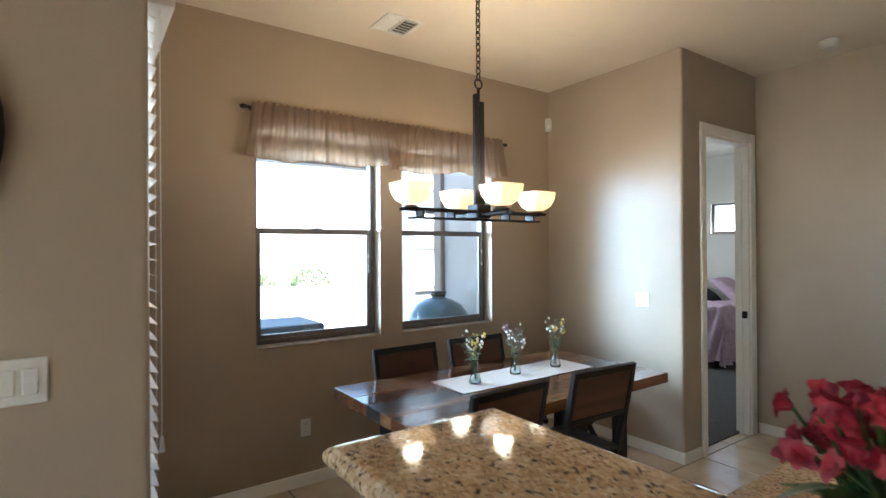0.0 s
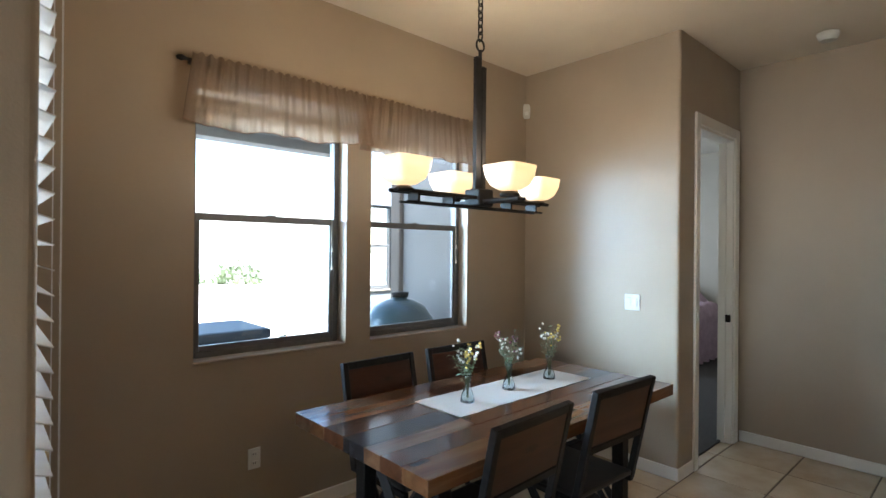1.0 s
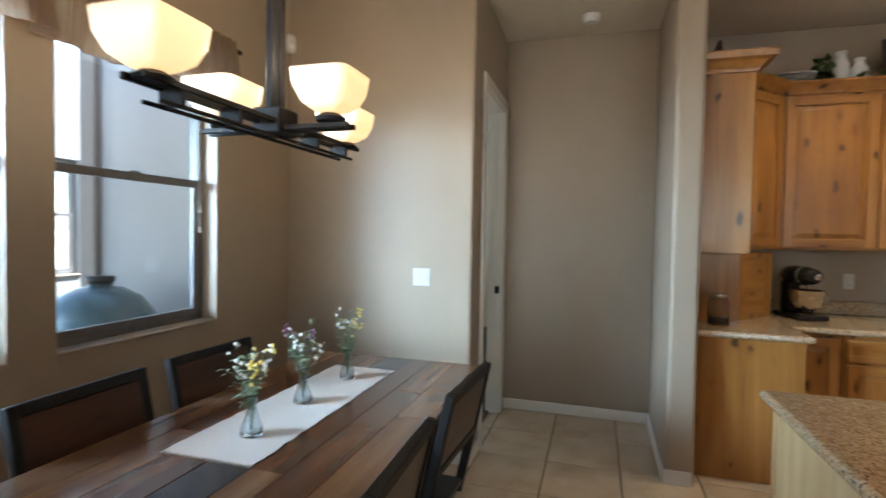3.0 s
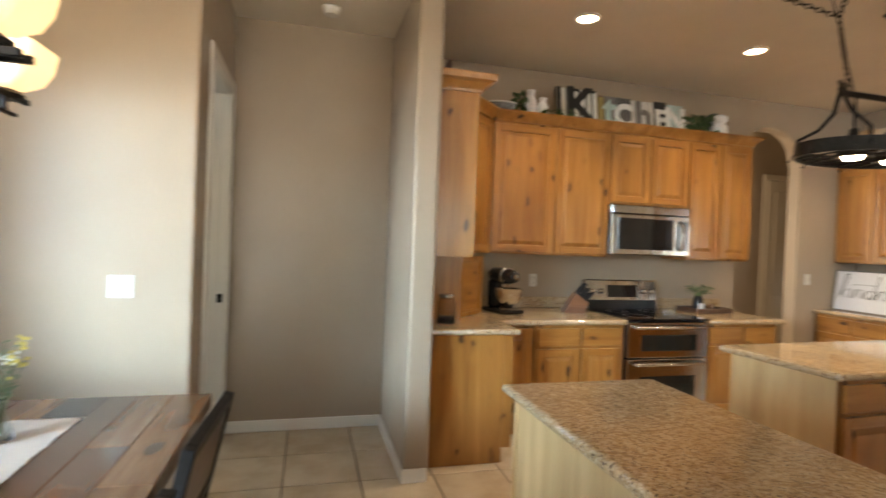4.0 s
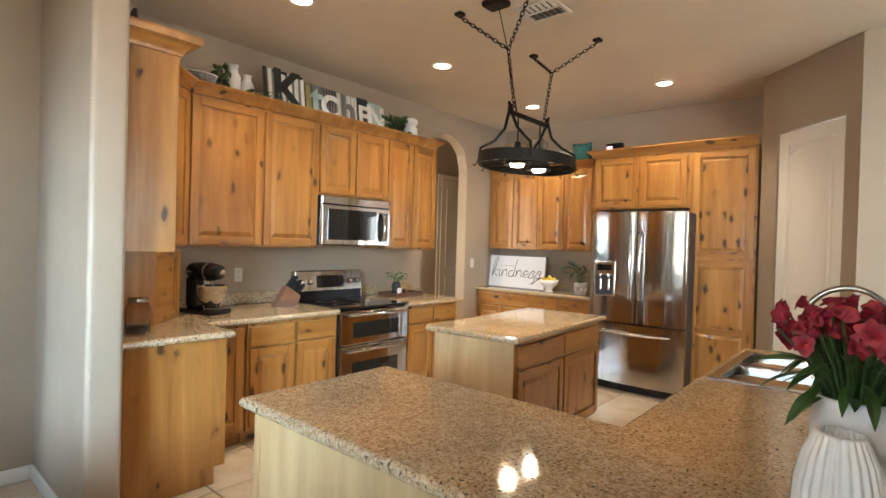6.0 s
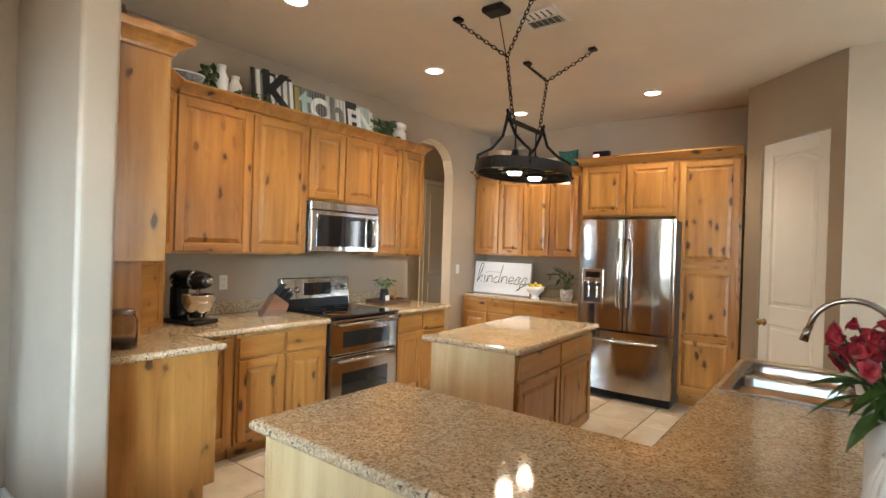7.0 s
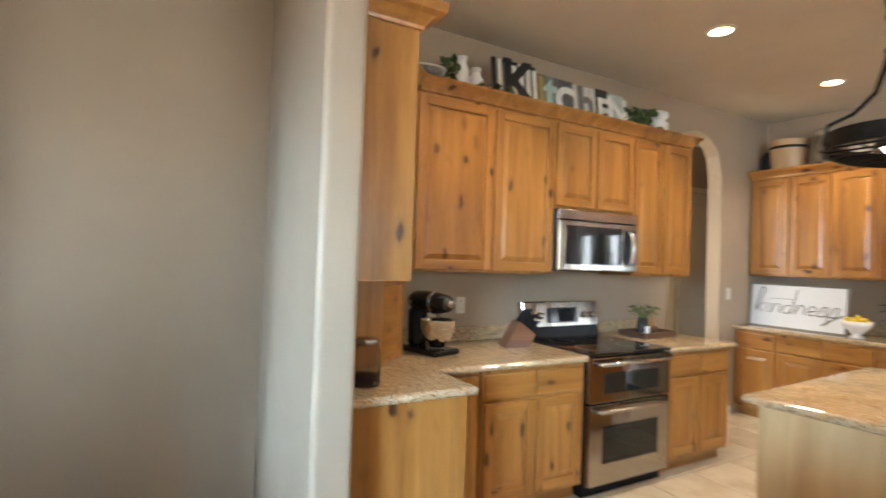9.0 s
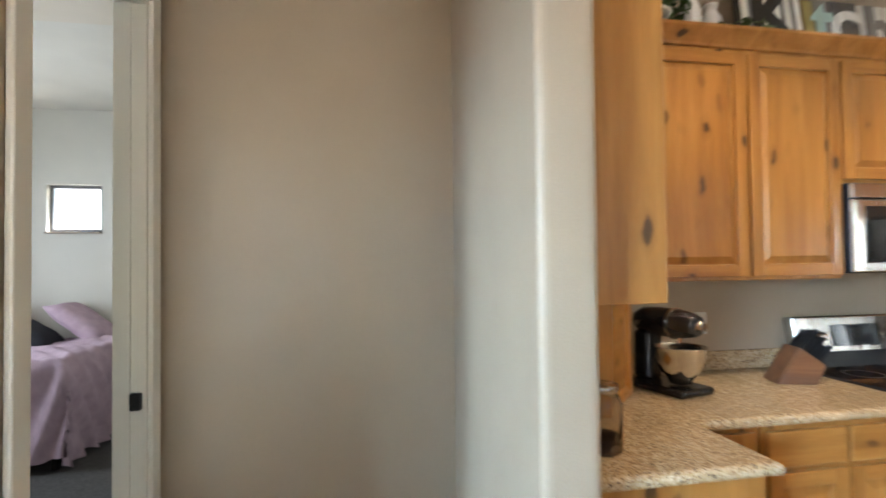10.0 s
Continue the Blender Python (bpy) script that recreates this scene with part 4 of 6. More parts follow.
for k in range(23):
    o = part("slat", boxes((4.43, 7.55, -0.002, 4.92, 7.592, 0.002)), SLAT, wb) if wslat is None else new("slat", wslat.data)
    wslat, o.parent = wslat or o, wb
    o.matrix_local = pose(0, 0, 1.0 + 0.05 * k)
km = thing("kamado_grill", "blue-green ceramic kamado grill with a black cap", "grill", pose(3.24, 5.06, -0.04))
GREEN = plain("green_ceramic_glaze", (0.028, 0.055, 0.065), 0.3, 0, 0.3, 60, 0.25)
part("base_bowl", lathe([(0.0, 0.42), (0.16, 0.43), (0.27, 0.55), (0.325, 0.72), (0.335, 0.80), (0.0, 0.80)], 36), GREEN, km, smooth=True)
part("dome", lathe([(0.335, 0.815), (0.335, 0.86), (0.31, 0.95), (0.24, 1.05), (0.13, 1.11), (0.07, 1.12), (0.07, 1.15), (0.0, 1.155)], 36), GREEN, km, smooth=True)
part("vent_cap", lathe([(0.075, 1.14), (0.085, 1.16), (0.085, 1.185), (0.0, 1.19)], 20), IRON, km, smooth=True)
part("band", lathe([(0.335, 0.79), (0.345, 0.79), (0.345, 0.825), (0.335, 0.825)], 36), IRON, km)
part("stand", boxes((-0.3, -0.3, 0, -0.26, -0.26, 0.45), (0.26, -0.3, 0, 0.3, -0.26, 0.45), (-0.3, 0.26, 0, -0.26, 0.3, 0.45), (0.26, 0.26, 0, 0.3, 0.3, 0.45), (-0.3, -0.3, 0.40, 0.3, 0.3, 0.44)), IRON, km)
pb = thing("patio_box", "dark blue-grey lidded patio storage box", "storage box", pose(1.45, 5.5, -0.04))
PB = plain("weathered_resin", (0.035, 0.045, 0.06), 0.6)
part("body", boxes((-0.55, -0.3, 0, 0.55, 0.3, 0.86), bevel=0.02, segs=2), PB, pb)
part("lid", boxes((-0.58, -0.33, 0.865, 0.58, 0.33, 0.95), bevel=0.025, segs=2), PB, pb)
BUSH = plain("shrub_leaf", (0.11, 0.135, 0.06), 0.7, 0, 0.4)


def shrub(x, y, z, r, seed, n=420):
    t = thing("shrub", "green desert shrub beyond the patio", "bush", pose(x, y, z))
    rnd = random.Random(seed)
    bm, br = bmesh.new(), bmesh.new()
    verts, faces = [], []
    for k in range(n):
        d = Vector((rnd.gauss(0, 1), rnd.gauss(0, 1), abs(rnd.gauss(0, 0.8)))).normalized() * r * rnd.uniform(0.55, 1.08)
        mt = Matrix.Translation(d) @ pose(0, 0, 0, rnd.uniform(0, 360), rnd.uniform(0, 360), rnd.uniform(0, 360))
        s = r * rnd.uniform(0.08, 0.16)
        o = len(verts)
        verts += [tuple(mt @ Vector(p)) for p in ((-s, 0, 0), (0, -0.4 * s, 0), (s, 0, 0.1 * s), (0, 0.4 * s, 0))]
        faces.append((o, o + 1, o + 2, o + 3))
    me = bpy.data.meshes.new("foliage")
    me.from_pydata(verts, [], faces)
    me.materials.append(BUSH)
    o = new("foliage", me)
    o.parent = t
    for k in range(7):
        a = rnd.uniform(0, 6.28)
        join(br, tube([(0, 0, -0.05), (0.5 * r * math.cos(a), 0.5 * r * math.sin(a), 0.6 * r)], [0.02, 0.008], 5))
    part("branches", br, plain("shrub_bark", (0.12, 0.08, 0.05), 0.9), t)


shrub(2.62, 6.3, -0.04, 0.62, 1, 700)
shrub(9.6, 26.0, -0.18, 1.2, 3)
shrub(7.6, 27.0, -0.18, 0.9, 4)

# ---- bedroom ----
bed = thing("bed", "unmade bed with a ruffled pink-lilac comforter", "bed", pose(7.72, 4.75, 0) @ Matrix.Diagonal((1, 1, 1.33, 1)))
PINK = plain("pink_comforter", (0.50, 0.36, 0.42), 0.9, 0, 0.12, 14, 0.3)
part("bed_frame", boxes((-0.78, -0.75, 0.12, 0.72, 0.75, 0.30), (-0.76, -0.73, 0, -0.7, -0.67, 0.12), (0.64, -0.73, 0, 0.7, -0.67, 0.12), bevel=0.01), IRON, bed)
part("mattress", boxes((-0.76, -0.73, 0.30, 0.74, 0.73, 0.55), bevel=0.05, segs=3), CERAMIC, bed)
bm, rows = bmesh.new(), []
NU, NV = 70, 70
for j in range(NV + 1):
    row = []
    for i in range(NU + 1):
        x, y = -1.02 + 1.55 * i / NU, -1.02 + 2.04 * j / NV
        ox, oy = max(0, -0.77 - x), max(0, abs(y) - 0.75)
        d = max(ox, oy)
        px, py = max(x, -0.79 - 0.05 * min(1, ox * 5)), max(-0.76 - 0.06, min(0.76 + 0.06, y)) if oy > 0 else y
        z = 0.60 - d * 2.1 + 0.035 * noise.noise((3.5 * x, 3.5 * y, 0.7)) + 0.014 * abs(math.sin(16 * x + 4 * math.sin(5 * y)))
        if d > 0.02:
            q = 0.03 * math.sin(30 * (x + y) + 3 * math.sin(7 * y))
            px, py = px + (q if ox >= oy else 0), py + (q if oy > ox else 0)
        row.append(bm.verts.new((px, py, max(z, 0.03))))
    rows.append(row)
for a, b in zip(rows, rows[1:]):
    for i in range(NU):
        bm.faces.new((a[i], a[i + 1], b[i + 1], b[i]))
part("comforter", bm, PINK, bed, "ruffled pink-lilac comforter", True)


def pillow(m, mat, label, w=0.62, d=0.42, h=0.17):
    bm, rings = bmesh.new(), []
    for s in (1, -1):
        g = []
        for j in range(13):
            g.append([bm.verts.new((w * (i / 12 - 0.5), d * (j / 12 - 0.5), s * h * 0.5 * (max(0, (1 - (2 * i / 12 - 1) ** 4) * (1 - (2 * j / 12 - 1) ** 4)) ** 0.6) + 0.006 * noise.noise((i * 0.5, j * 0.5, s)))) for i in range(13)])
        for a, b in zip(g, g[1:]):
            for i in range(12):
                bm.faces.new((a[i], a[i + 1], b[i + 1], b[i]))
    bmesh.ops.remove_doubles(bm, verts=bm.verts[:], dist=0.004)
    t = thing("pillow", label, "pillow", m)
    part("cover", bm, mat, t, smooth=True)


pillow(pose(8.22, 4.42, 0.94, 0, -35, 80), PINK, "plump pink-lilac pillow on a bed")
pillow(pose(8.24, 5.05, 0.96, 0, -38, 95), plain("rose_cotton", (0.55, 0.33, 0.32), 0.9), "rose pink pillow on a bed")
pillow(pose(8.0, 4.78, 0.90, 0, -30, 90), plain("black_cotton", (0.02, 0.02, 0.025), 0.9), "black cushion on a pink bed", 0.5, 0.36, 0.15)

# ---- kitchen cabinets ----


def panel_door(parent, x0, x1, z0, z1, y=0.0, name="door", rails=(), stile=0.058):
    """A frame-and-raised-panel front; local x across, y into the cabinet. rails: heights of middle rails."""
    d = part(name, boxes((x0 + 0.003, y - 0.0055, z0 + 0.003, x1 - 0.003, y - 0.0005, z1 - 0.003)), ALDER, parent)
    for a, b in ((x0, x0 + stile), (x1 - stile, x1)):
        part("stile", boxes((a, y - 0.021, z0, b, y, z1), bevel=0.004, segs=2), ALDER, d)
    cuts = [z0] + [r for r in rails] + [z1]
    for k, c in enumerate(cuts):
        a = z0 if k == 0 else z1 - stile if k == len(cuts) - 1 else c - stile / 2
        part("rail", boxes((x0 + stile, y - 0.0205, a, x1 - stile, y, a + stile), bevel=0.004, segs=2), ALDER_X, d)
    for k in range(len(cuts) - 1):
        a = cuts[k] + (stile if k == 0 else stile / 2)
        b = cuts[k + 1] - (stile if k == len(cuts) - 2 else stile / 2)
        bm = bmesh.new()
        loops = []
        for inset, yy in ((0.0, y - 0.006), (0.006, y - 0.006), (0.034, y - 0.017), (0.038, y - 0.018)):
            loops.append([bm.verts.new(p) for p in ((x0 + stile + inset, yy, a + inset), (x1 - stile - inset, yy, a + inset), (x1 - stile - inset, yy, b - inset), (x0 + stile + inset, yy, b - inset))])
        for p, q in zip(loops, loops[1:]):
            for j in range(4):
                bm.faces.new((p[j], p[(j + 1) % 4], q[(j + 1) % 4], q[j]))
        bm.faces.new(loops[-1])
        part("raised_panel", bm, ALDER, d)
    return d


def drawer(parent, x0, x1, z0, z1, y=0.0):
    return part("drawer_front", boxes((x0, y - 0.021, z0, x1, y, z1), bevel=0.007, segs=3), ALDER_X, parent)


def base_cabinet(label, m, width, depth, splits, toe=0.10, top=0.863, drawers=True):
    """A floor cabinet: body with a toe recess, and for each split a drawer over a door."""
    c = thing("base_cabinet", label, "cabinet", m)
    part("body", boxes((0, 0, toe, width, depth, top), bevel=0.002), ALDER, c)
    part("toe_kick", boxes((0.0, 0.07, 0, width, depth, toe)), ALDER_X, c)
    x = 0.018
    for w in splits:
        if drawers:
            drawer(c, x, x + w, top - 0.165, top - 0.025)
            panel_door(c, x, x + w, toe + 0.03, top - 0.185)
        else:
            panel_door(c, x, x + w, toe + 0.03, top - 0.025)
        x += w + 0.022
    return c


def crown(parent, path, z, out=0.07, high=0.085):
    """A cove crown along a plan path (cabinet front on its right-hand side facing out)."""
    prof = [(0.0, 0.0), (0.012, 0.004), (0.016, 0.018), (0.03, 0.038), (0.052, 0.058), (out - 0.004, 0.068), (out, high - 0.012), (out, high), (0.0, high)]
    bm, rings, n = bmesh.new(), [], len(path)
    for k, p in enumerate(path):
        p = Vector(p)
        d1 = (p - Vector(path[k - 1])).normalized() if k else None
        d2 = (Vector(path[k + 1]) - p).normalized() if k < n - 1 else None
        n1 = Vector((d1.y, -d1.x)) if d1 else None
        n2 = Vector((d2.y, -d2.x)) if d2 else None
        nn = (n1 or n2) if not (n1 and n2) else (n1 + n2) / (1 + n1.dot(n2))
        rings.append([bm.verts.new((p.x + nn.x * o, p.y + nn.y * o, z + h)) for o, h in prof])
    for a, b in zip(rings, rings[1:]):
        for j in range(len(prof)):
            bm.faces.new((a[j], a[(j + 1) % len(prof)], b[(j + 1) % len(prof)], b[j]))
    bm.faces.new(rings[0]), bm.faces.new(rings[-1])
    return part("crown_moulding", bm, ALDER_X, parent)


def wall_cabinet(label, m, width, depth, z0, z1, doors, rails=()):
    c = thing("wall_cabinet", label, "cabinet", m)
    part("body", boxes((0, 0, z0, width, depth, z1), bevel=0.002), ALDER, c)
    for a, b in doors:
        panel_door(c, a, b, z0 + 0.018, z1 - 0.03, rails=rails)
    return c


R = -90
base_cabinet("knotty alder base cabinet with two drawers and two doors", pose(4.49, 0.40, 0, 0, 0, R), 0.775, 0.725, (0.355, 0.355))
base_cabinet("knotty alder base cabinet beside the range", pose(4.49, -1.165, 0, 0, 0, R), 0.74, 0.725, (0.34, 0.34))
base_cabinet("narrow knotty alder corner filler cabinet", pose(4.50, 0.735, 0, 0, 0, R), 0.33, 0.6, (0.29,), drawers=False)
ce = thing("end_cabinet", "knotty alder end cabinet with a plain side panel", "cabinet")
part("body", boxes((4.13, 0.80, 0.10, 5.2, 1.355, 0.863)), ALDER, ce)
part("end_panel", boxes((4.105, 0.80, 0.0, 4.13, 1.355, 0.863), (4.105, 0.735, 0.10, 4.13, 0.80, 0.863), bevel=0.002), ALDER, ce, "plain knotty alder end panel")
part("front_frame", boxes((4.13, 0.735, 0.10, 4.49, 0.80, 0.863)), ALDER, ce)

wall_cabinet("knotty alder wall cabinet with two tall doors", pose(4.89, 0.66, 0, 0, 0, R), 1.10, 0.33, 1.395, 2.50, ((0.012, 0.565), (0.585, 1.09)))
wall_cabinet("short knotty alder cabinet over the microwave", pose(4.89, -0.44, 0, 0, 0, R), 0.815, 0.33, 1.865, 2.50, ((0.012, 0.395), (0.415, 0.80)))
wall_cabinet("knotty alder wall cabinet with two narrow doors", pose(4.89, -1.255, 0, 0, 0, R), 0.715, 0.33, 1.395, 2.50, ((0.012, 0.345), (0.365, 0.705)))
cc = wall_cabinet("slanted knotty alder corner wall cabinet", pose(4.57, 0.98, 0, 0, 0, -45), 0.453, 0.2, 1.395, 2.50, ((0.03, 0.42),))
part("filler", prism([(4.57, 0.98), (4.89, 0.66), (5.21, 0.66), (5.21, 1.35), (4.57, 1.35)], 1.395, 2.50), ALDER, cc).matrix_parent_inverse = cc.matrix_world.inverted()
tc = thing("wall_cabinet", "tall knotty alder wall cabinet at the wall's end", "cabinet")
part("body", boxes((4.10, 1.045, 1.375, 4.57, 1.355, 2.46), bevel=0.003), ALDER, tc)
crown(tc, [(4.57, 1.045), (4.10, 1.045), (4.10, 1.355)][::-1], 2.45, 0.09, 0.11)
CROWNED = thing("cornice", "long knotty alder crown moulding on the wall cabinets", "moulding")
crown(CROWNED, [(4.57, 0.98), (4.89, 0.66), (4.89, -1.97), (5.21, -1.97)], 2.49)
part("top_board", prism([(4.57, 0.98), (4.89, 0.66), (4.89, -1.97), (5.21, -1.97), (5.21, 1.35), (4.57, 1.35)], 2.549, 2.559), ALDER, CROWNED)
# appliance garage in the corner
ga = thing("appliance_garage", "alder appliance garage with a flat framed door", "cabinet", pose(4.55, 0.99, 0.907, 0, 0, -42))
part("frame", boxes((0, 0, 0, 0.05, 0.03, 0.465), (0.37, 0, 0, 0.42, 0.03, 0.465), (0.05, 0, 0.425, 0.37, 0.03, 0.465), (0.05, 0, 0, 0.37, 0.03, 0.03), bevel=0.003), ALDER, ga)
gd = part("door_panel", boxes((0.05, 0.018, 0.03, 0.37, 0.026, 0.425)), ALDER_X, ga)
part("moulding", boxes((0.05, 0.006, 0.03, 0.066, 0.018, 0.425), (0.354, 0.006, 0.03, 0.37, 0.018, 0.425), (0.066, 0.006, 0.03, 0.354, 0.018, 0.046), (0.066, 0.006, 0.409, 0.354, 0.018, 0.425), bevel=0.003), ALDER, gd)
gs = part("side", boxes((4.50, 1.0, 0.907, 4.55, 1.355, 1.372)), ALDER, ga)
gs.matrix_parent_inverse = ga.matrix_world.inverted()

# fridge wall
S = 180
base_cabinet("knotty alder base cabinet with four drawers below a counter", pose(5.21, -3.235, 0, 0, 0, S), 1.62, 0.55, (0.365, 0.365, 0.375, 0.40))
fw = wall_cabinet("knotty alder wall cabinets with four doors", pose(5.21, -3.46, 0, 0, 0, S), 1.50, 0.33, 1.415, 2.42, ((0.03, 0.375), (0.395, 0.74), (0.76, 1.105), (1.125, 1.47)))
crown(fw, [(0.0, 0.0), (1.50, 0.0)], 2.41)
part("top_board", boxes((0.0, 0.004, 2.468, 1.50, 0.32, 2.478)), ALDER, fw)
fo = wall_cabinet("knotty alder cabinet over the refrigerator", pose(3.60, -3.20, 0, 0, 0, S), 1.0, 0.58, 1.885, 2.46, ((0.02, 0.49), (0.51, 0.97)))
crown(fo, [(0.0, 0.3), (0.0, 0.0), (1.58, 0.0)], 2.45)
pc = thing("pantry_cabinet", "tall knotty alder pantry cabinet beside the refrigerator", "cabinet", pose(2.60, -3.20, 0, 0, 0, S))
part("body", boxes((0.0, 0.0, 0.10, 0.58, 0.58, 2.46), bevel=0.002), ALDER, pc)
part("toe_kick", boxes((0.0, 0.06, 0.0, 0.58, 0.58, 0.10)), ALDER_X, pc)
panel_door(pc, 0.03, 0.555, 1.40, 2.42)
panel_door(pc, 0.03, 0.555, 0.14, 1.375, rails=(0.69,))
sp = thing("side_panel", "alder side panel between refrigerator and counter", "panel")
part("board", boxes((3.575, -3.78, 0.0, 3.60, -3.21, 1.885), bevel=0.002), ALDER, sp)

# island
ISLAND = pose(2.828, -0.445, 0, 0, 0, R + 3)
isl = thing("kitchen_island", "knotty alder kitchen island with drawers and doors", "kitchen island", ISLAND)
part("body", boxes((0, 0, 0.10, 1.38, 0.62, 0.863), bevel=0.003), ALDER, isl)
part("toe_kick", boxes((0.05, 0.07, 0, 1.33, 0.56, 0.10)), ALDER_X, isl)
part("end_panel", boxes((-0.008, 0.0, 0.0, -0.0005, 0.62, 0.863), bevel=0.001), ALDER_P, isl, "pale plain end panel")
x = 0.03
for w in (0.65, 0.65):
    drawer(isl, x, x + w, 0.695, 0.838)
    panel_door(isl, x, x + w, 0.13, 0.675)
    x += w + 0.022

# peninsula and sink cabinets
pe = thing("peninsula", "alder peninsula with plain back and end panels", "cabinet")
part("body", boxes((1.70, 0.665, 0.10, 2.77, 1.265, 0.863), (0.81, -1.16, 0.10, 1.70, 1.265, 0.863)), ALDER, pe)
part("back_panel", boxes((0.81, 1.265, 0.0, 2.77, 1.28, 0.863)), ALDER_P, pe, "pale plain alder back panel")
part("corner_trim", boxes((2.755, 1.255, 0.0, 2.785, 1.288, 0.863), bevel=0.004), ALDER_P, pe)
part("end_panel", boxes((2.77, 0.665, 0.0, 2.783, 1.255, 0.863)), ALDER_P, pe)

# worktops with rolled edges


def worktop(parent, outline, rolled, z0=0.864, z1=0.905, r=0.019):
    """A stone slab; the outline's edges numbered in rolled get a bullnose."""
    bm = prism(outline, z0, z1)
    bmesh.ops.recalc_face_normals(bm, faces=bm.faces[:])
    bm.verts.ensure_lookup_table()
    n, pick = len(outline), []
    for e in bm.edges:
        i, j = sorted(v.index % n for v in e.verts)
        flat = abs(e.verts[0].co.z - e.verts[1].co.z) < 1e-6
        k = i if j == i + 1 else j if (i == 0 and j == n - 1) else None
        if flat and k in rolled:
            pick.append(e)
    bmesh.ops.bevel(bm, geom=pick, offset=r, segments=5, affect="EDGES", profile=0.5)
    return part("slab", bm, GRANITE, parent)


wt = thing("worktop", "brown speckled granite worktop with a short backsplash", "countertop")
worktop(wt, [(4.07, 1.355), (4.07, 0.70), (4.42, 0.70), (4.45, 0.66), (4.45, -0.375), (5.215, -0.375), (5.215, 1.355)], {0, 1, 2, 3})
part("backsplash", boxes((5.197, -0.375, 0.906, 5.217, 0.70, 1.005), bevel=0.003), GRANITE, wt)
wt = thing("worktop", "brown speckled granite worktop beside the range", "countertop")
worktop(wt, [(5.215, -1.165), (4.45, -1.165), (4.45, -1.965), (5.215, -1.965)], {1, 2})
part("backsplash", boxes((5.197, -1.965, 0.906, 5.217, -1.165, 1.005), bevel=0.003), GRANITE, wt)
wt = thing("worktop", "granite worktop below the kindness sign", "countertop")
worktop(wt, [(5.215, -3.785), (5.215, -3.2), (3.602, -3.2), (3.602, -3.785)], {1})
part("backsplash", boxes((3.602, -3.787, 0.906, 5.215, -3.768, 1.005), bevel=0.003), GRANITE, wt)
wt = thing("worktop", "granite island top with rolled edges", "countertop")
worktop(wt, [tuple((ISLAND @ Vector((x, y, 0)))[:2]) for x, y in ((-0.05, -0.05), (-0.05, 0.67), (1.425, 0.67), (1.425, -0.05))], {0, 1, 2, 3})
wt = thing("worktop", "large speckled granite peninsula top with a mitred seam", "countertop")
worktop(wt, [(0.805, 1.322), (2.83, 1.322), (2.83, 0.62), (1.745, 0.62)], {0, 1, 2})
worktop(wt, [(0.8035, 1.3215), (1.744, 0.6185), (1.744, -0.27), (0.8035, -0.27)], {1})
worktop(wt, [(1.69, -0.27), (1.744, -0.27), (1.744, -1.06), (1.69, -1.06)], {1})
worktop(wt, [(0.8035, -0.27), (1.14, -0.27), (1.14, -1.06), (0.8035, -1.06)], set())
worktop(wt, [(0.8035, -1.06), (1.744, -1.06), (1.744, -1.205), (0.8035, -1.205)], {1, 2})
bar = thing("bar_ledge", "raised granite bar ledge on a half wall", "countertop")
worktop(bar, [(0.50, 1.415), (0.875, 1.415), (0.875, -1.28), (0.50, -1.28)], {0, 1, 2, 3}, 1.221, 1.26)

sk = thing("kitchen_sink", "stainless double-bowl sink set in granite", "sink")
part("rim", boxes((1.125, -1.075, 0.9055, 1.705, -1.03, 0.911), (1.125, -0.30, 0.9055, 1.705, -0.255, 0.911), (1.66, -1.03, 0.9055, 1.705, -0.30, 0.911), (1.125, -1.03, 0.9055, 1.22, -0.30, 0.911), (1.22, -0.685, 0.9055, 1.66, -0.655, 0.911), bevel=0.002), NICKEL, sk)
for y0, y1 in ((-1.03, -0.685), (-0.655, -0.30)):
    bm = bmesh.new()
    def ring(d, z):
        pts = rounded([(1.22 + d, y0 + d), (1.66 - d, y0 + d), (1.66 - d, y1 - d), (1.22 + d, y1 - d)], 0.05, [0, 1, 2, 3])
        return [bm.verts.new((p[0], p[1], z)) for p in pts]
    loops = [ring(0.0, 0.909), ring(0.006, 0.89), ring(0.014, 0.75), ring(0.05, 0.715)]
    n = len(loops[0])
    for a, b in zip(loops, loops[1:]):
        for k in range(n):
            bm.faces.new((a[k], a[(k + 1) % n], b[(k + 1) % n], b[k]))
    bm.faces.new(loops[-1])
    bw = part("bowl", bm, NICKEL, sk, smooth=True)
    part("drain", lathe([(0.0, 0.002), (0.03, 0.002), (0.04, 0.004), (0.042, 0.001)], 20, pose(1.44, (y0 + y1) / 2, 0.715)), CHROME, bw)
fa = thing("faucet", "brushed steel gooseneck kitchen faucet", "faucet", pose(1.08, -0.67, 0.912))
arcp = [(0, 0, 0.0), (0, 0, 0.16)] + [(0.16 - 0.16 * math.cos(a), 0, 0.24 + 0.165 * math.sin(a)) for a in [math.pi * k / 14 for k in range(0, 13)]] + [(0.325, 0, 0.24)]
part("spout", tube(arcp, 0.0135, 14), STEEL, fa, smooth=True)
part("spray_head", tube([(0.322, 0, 0.262), (0.338, 0, 0.20)], [0.015, 0.019], 14), STEEL, fa, smooth=True)
part("base", lathe([(0.0, 0.06), (0.02, 0.06), (0.026, 0.02), (0.03, 0.0), (0.0, 0.0)], 20), STEEL, fa, smooth=True)
part("lever", tube([(0, -0.025, 0.055), (0, -0.06, 0.075), (0.02, -0.10, 0.105)], 0.006, 8), STEEL, fa, smooth=True)

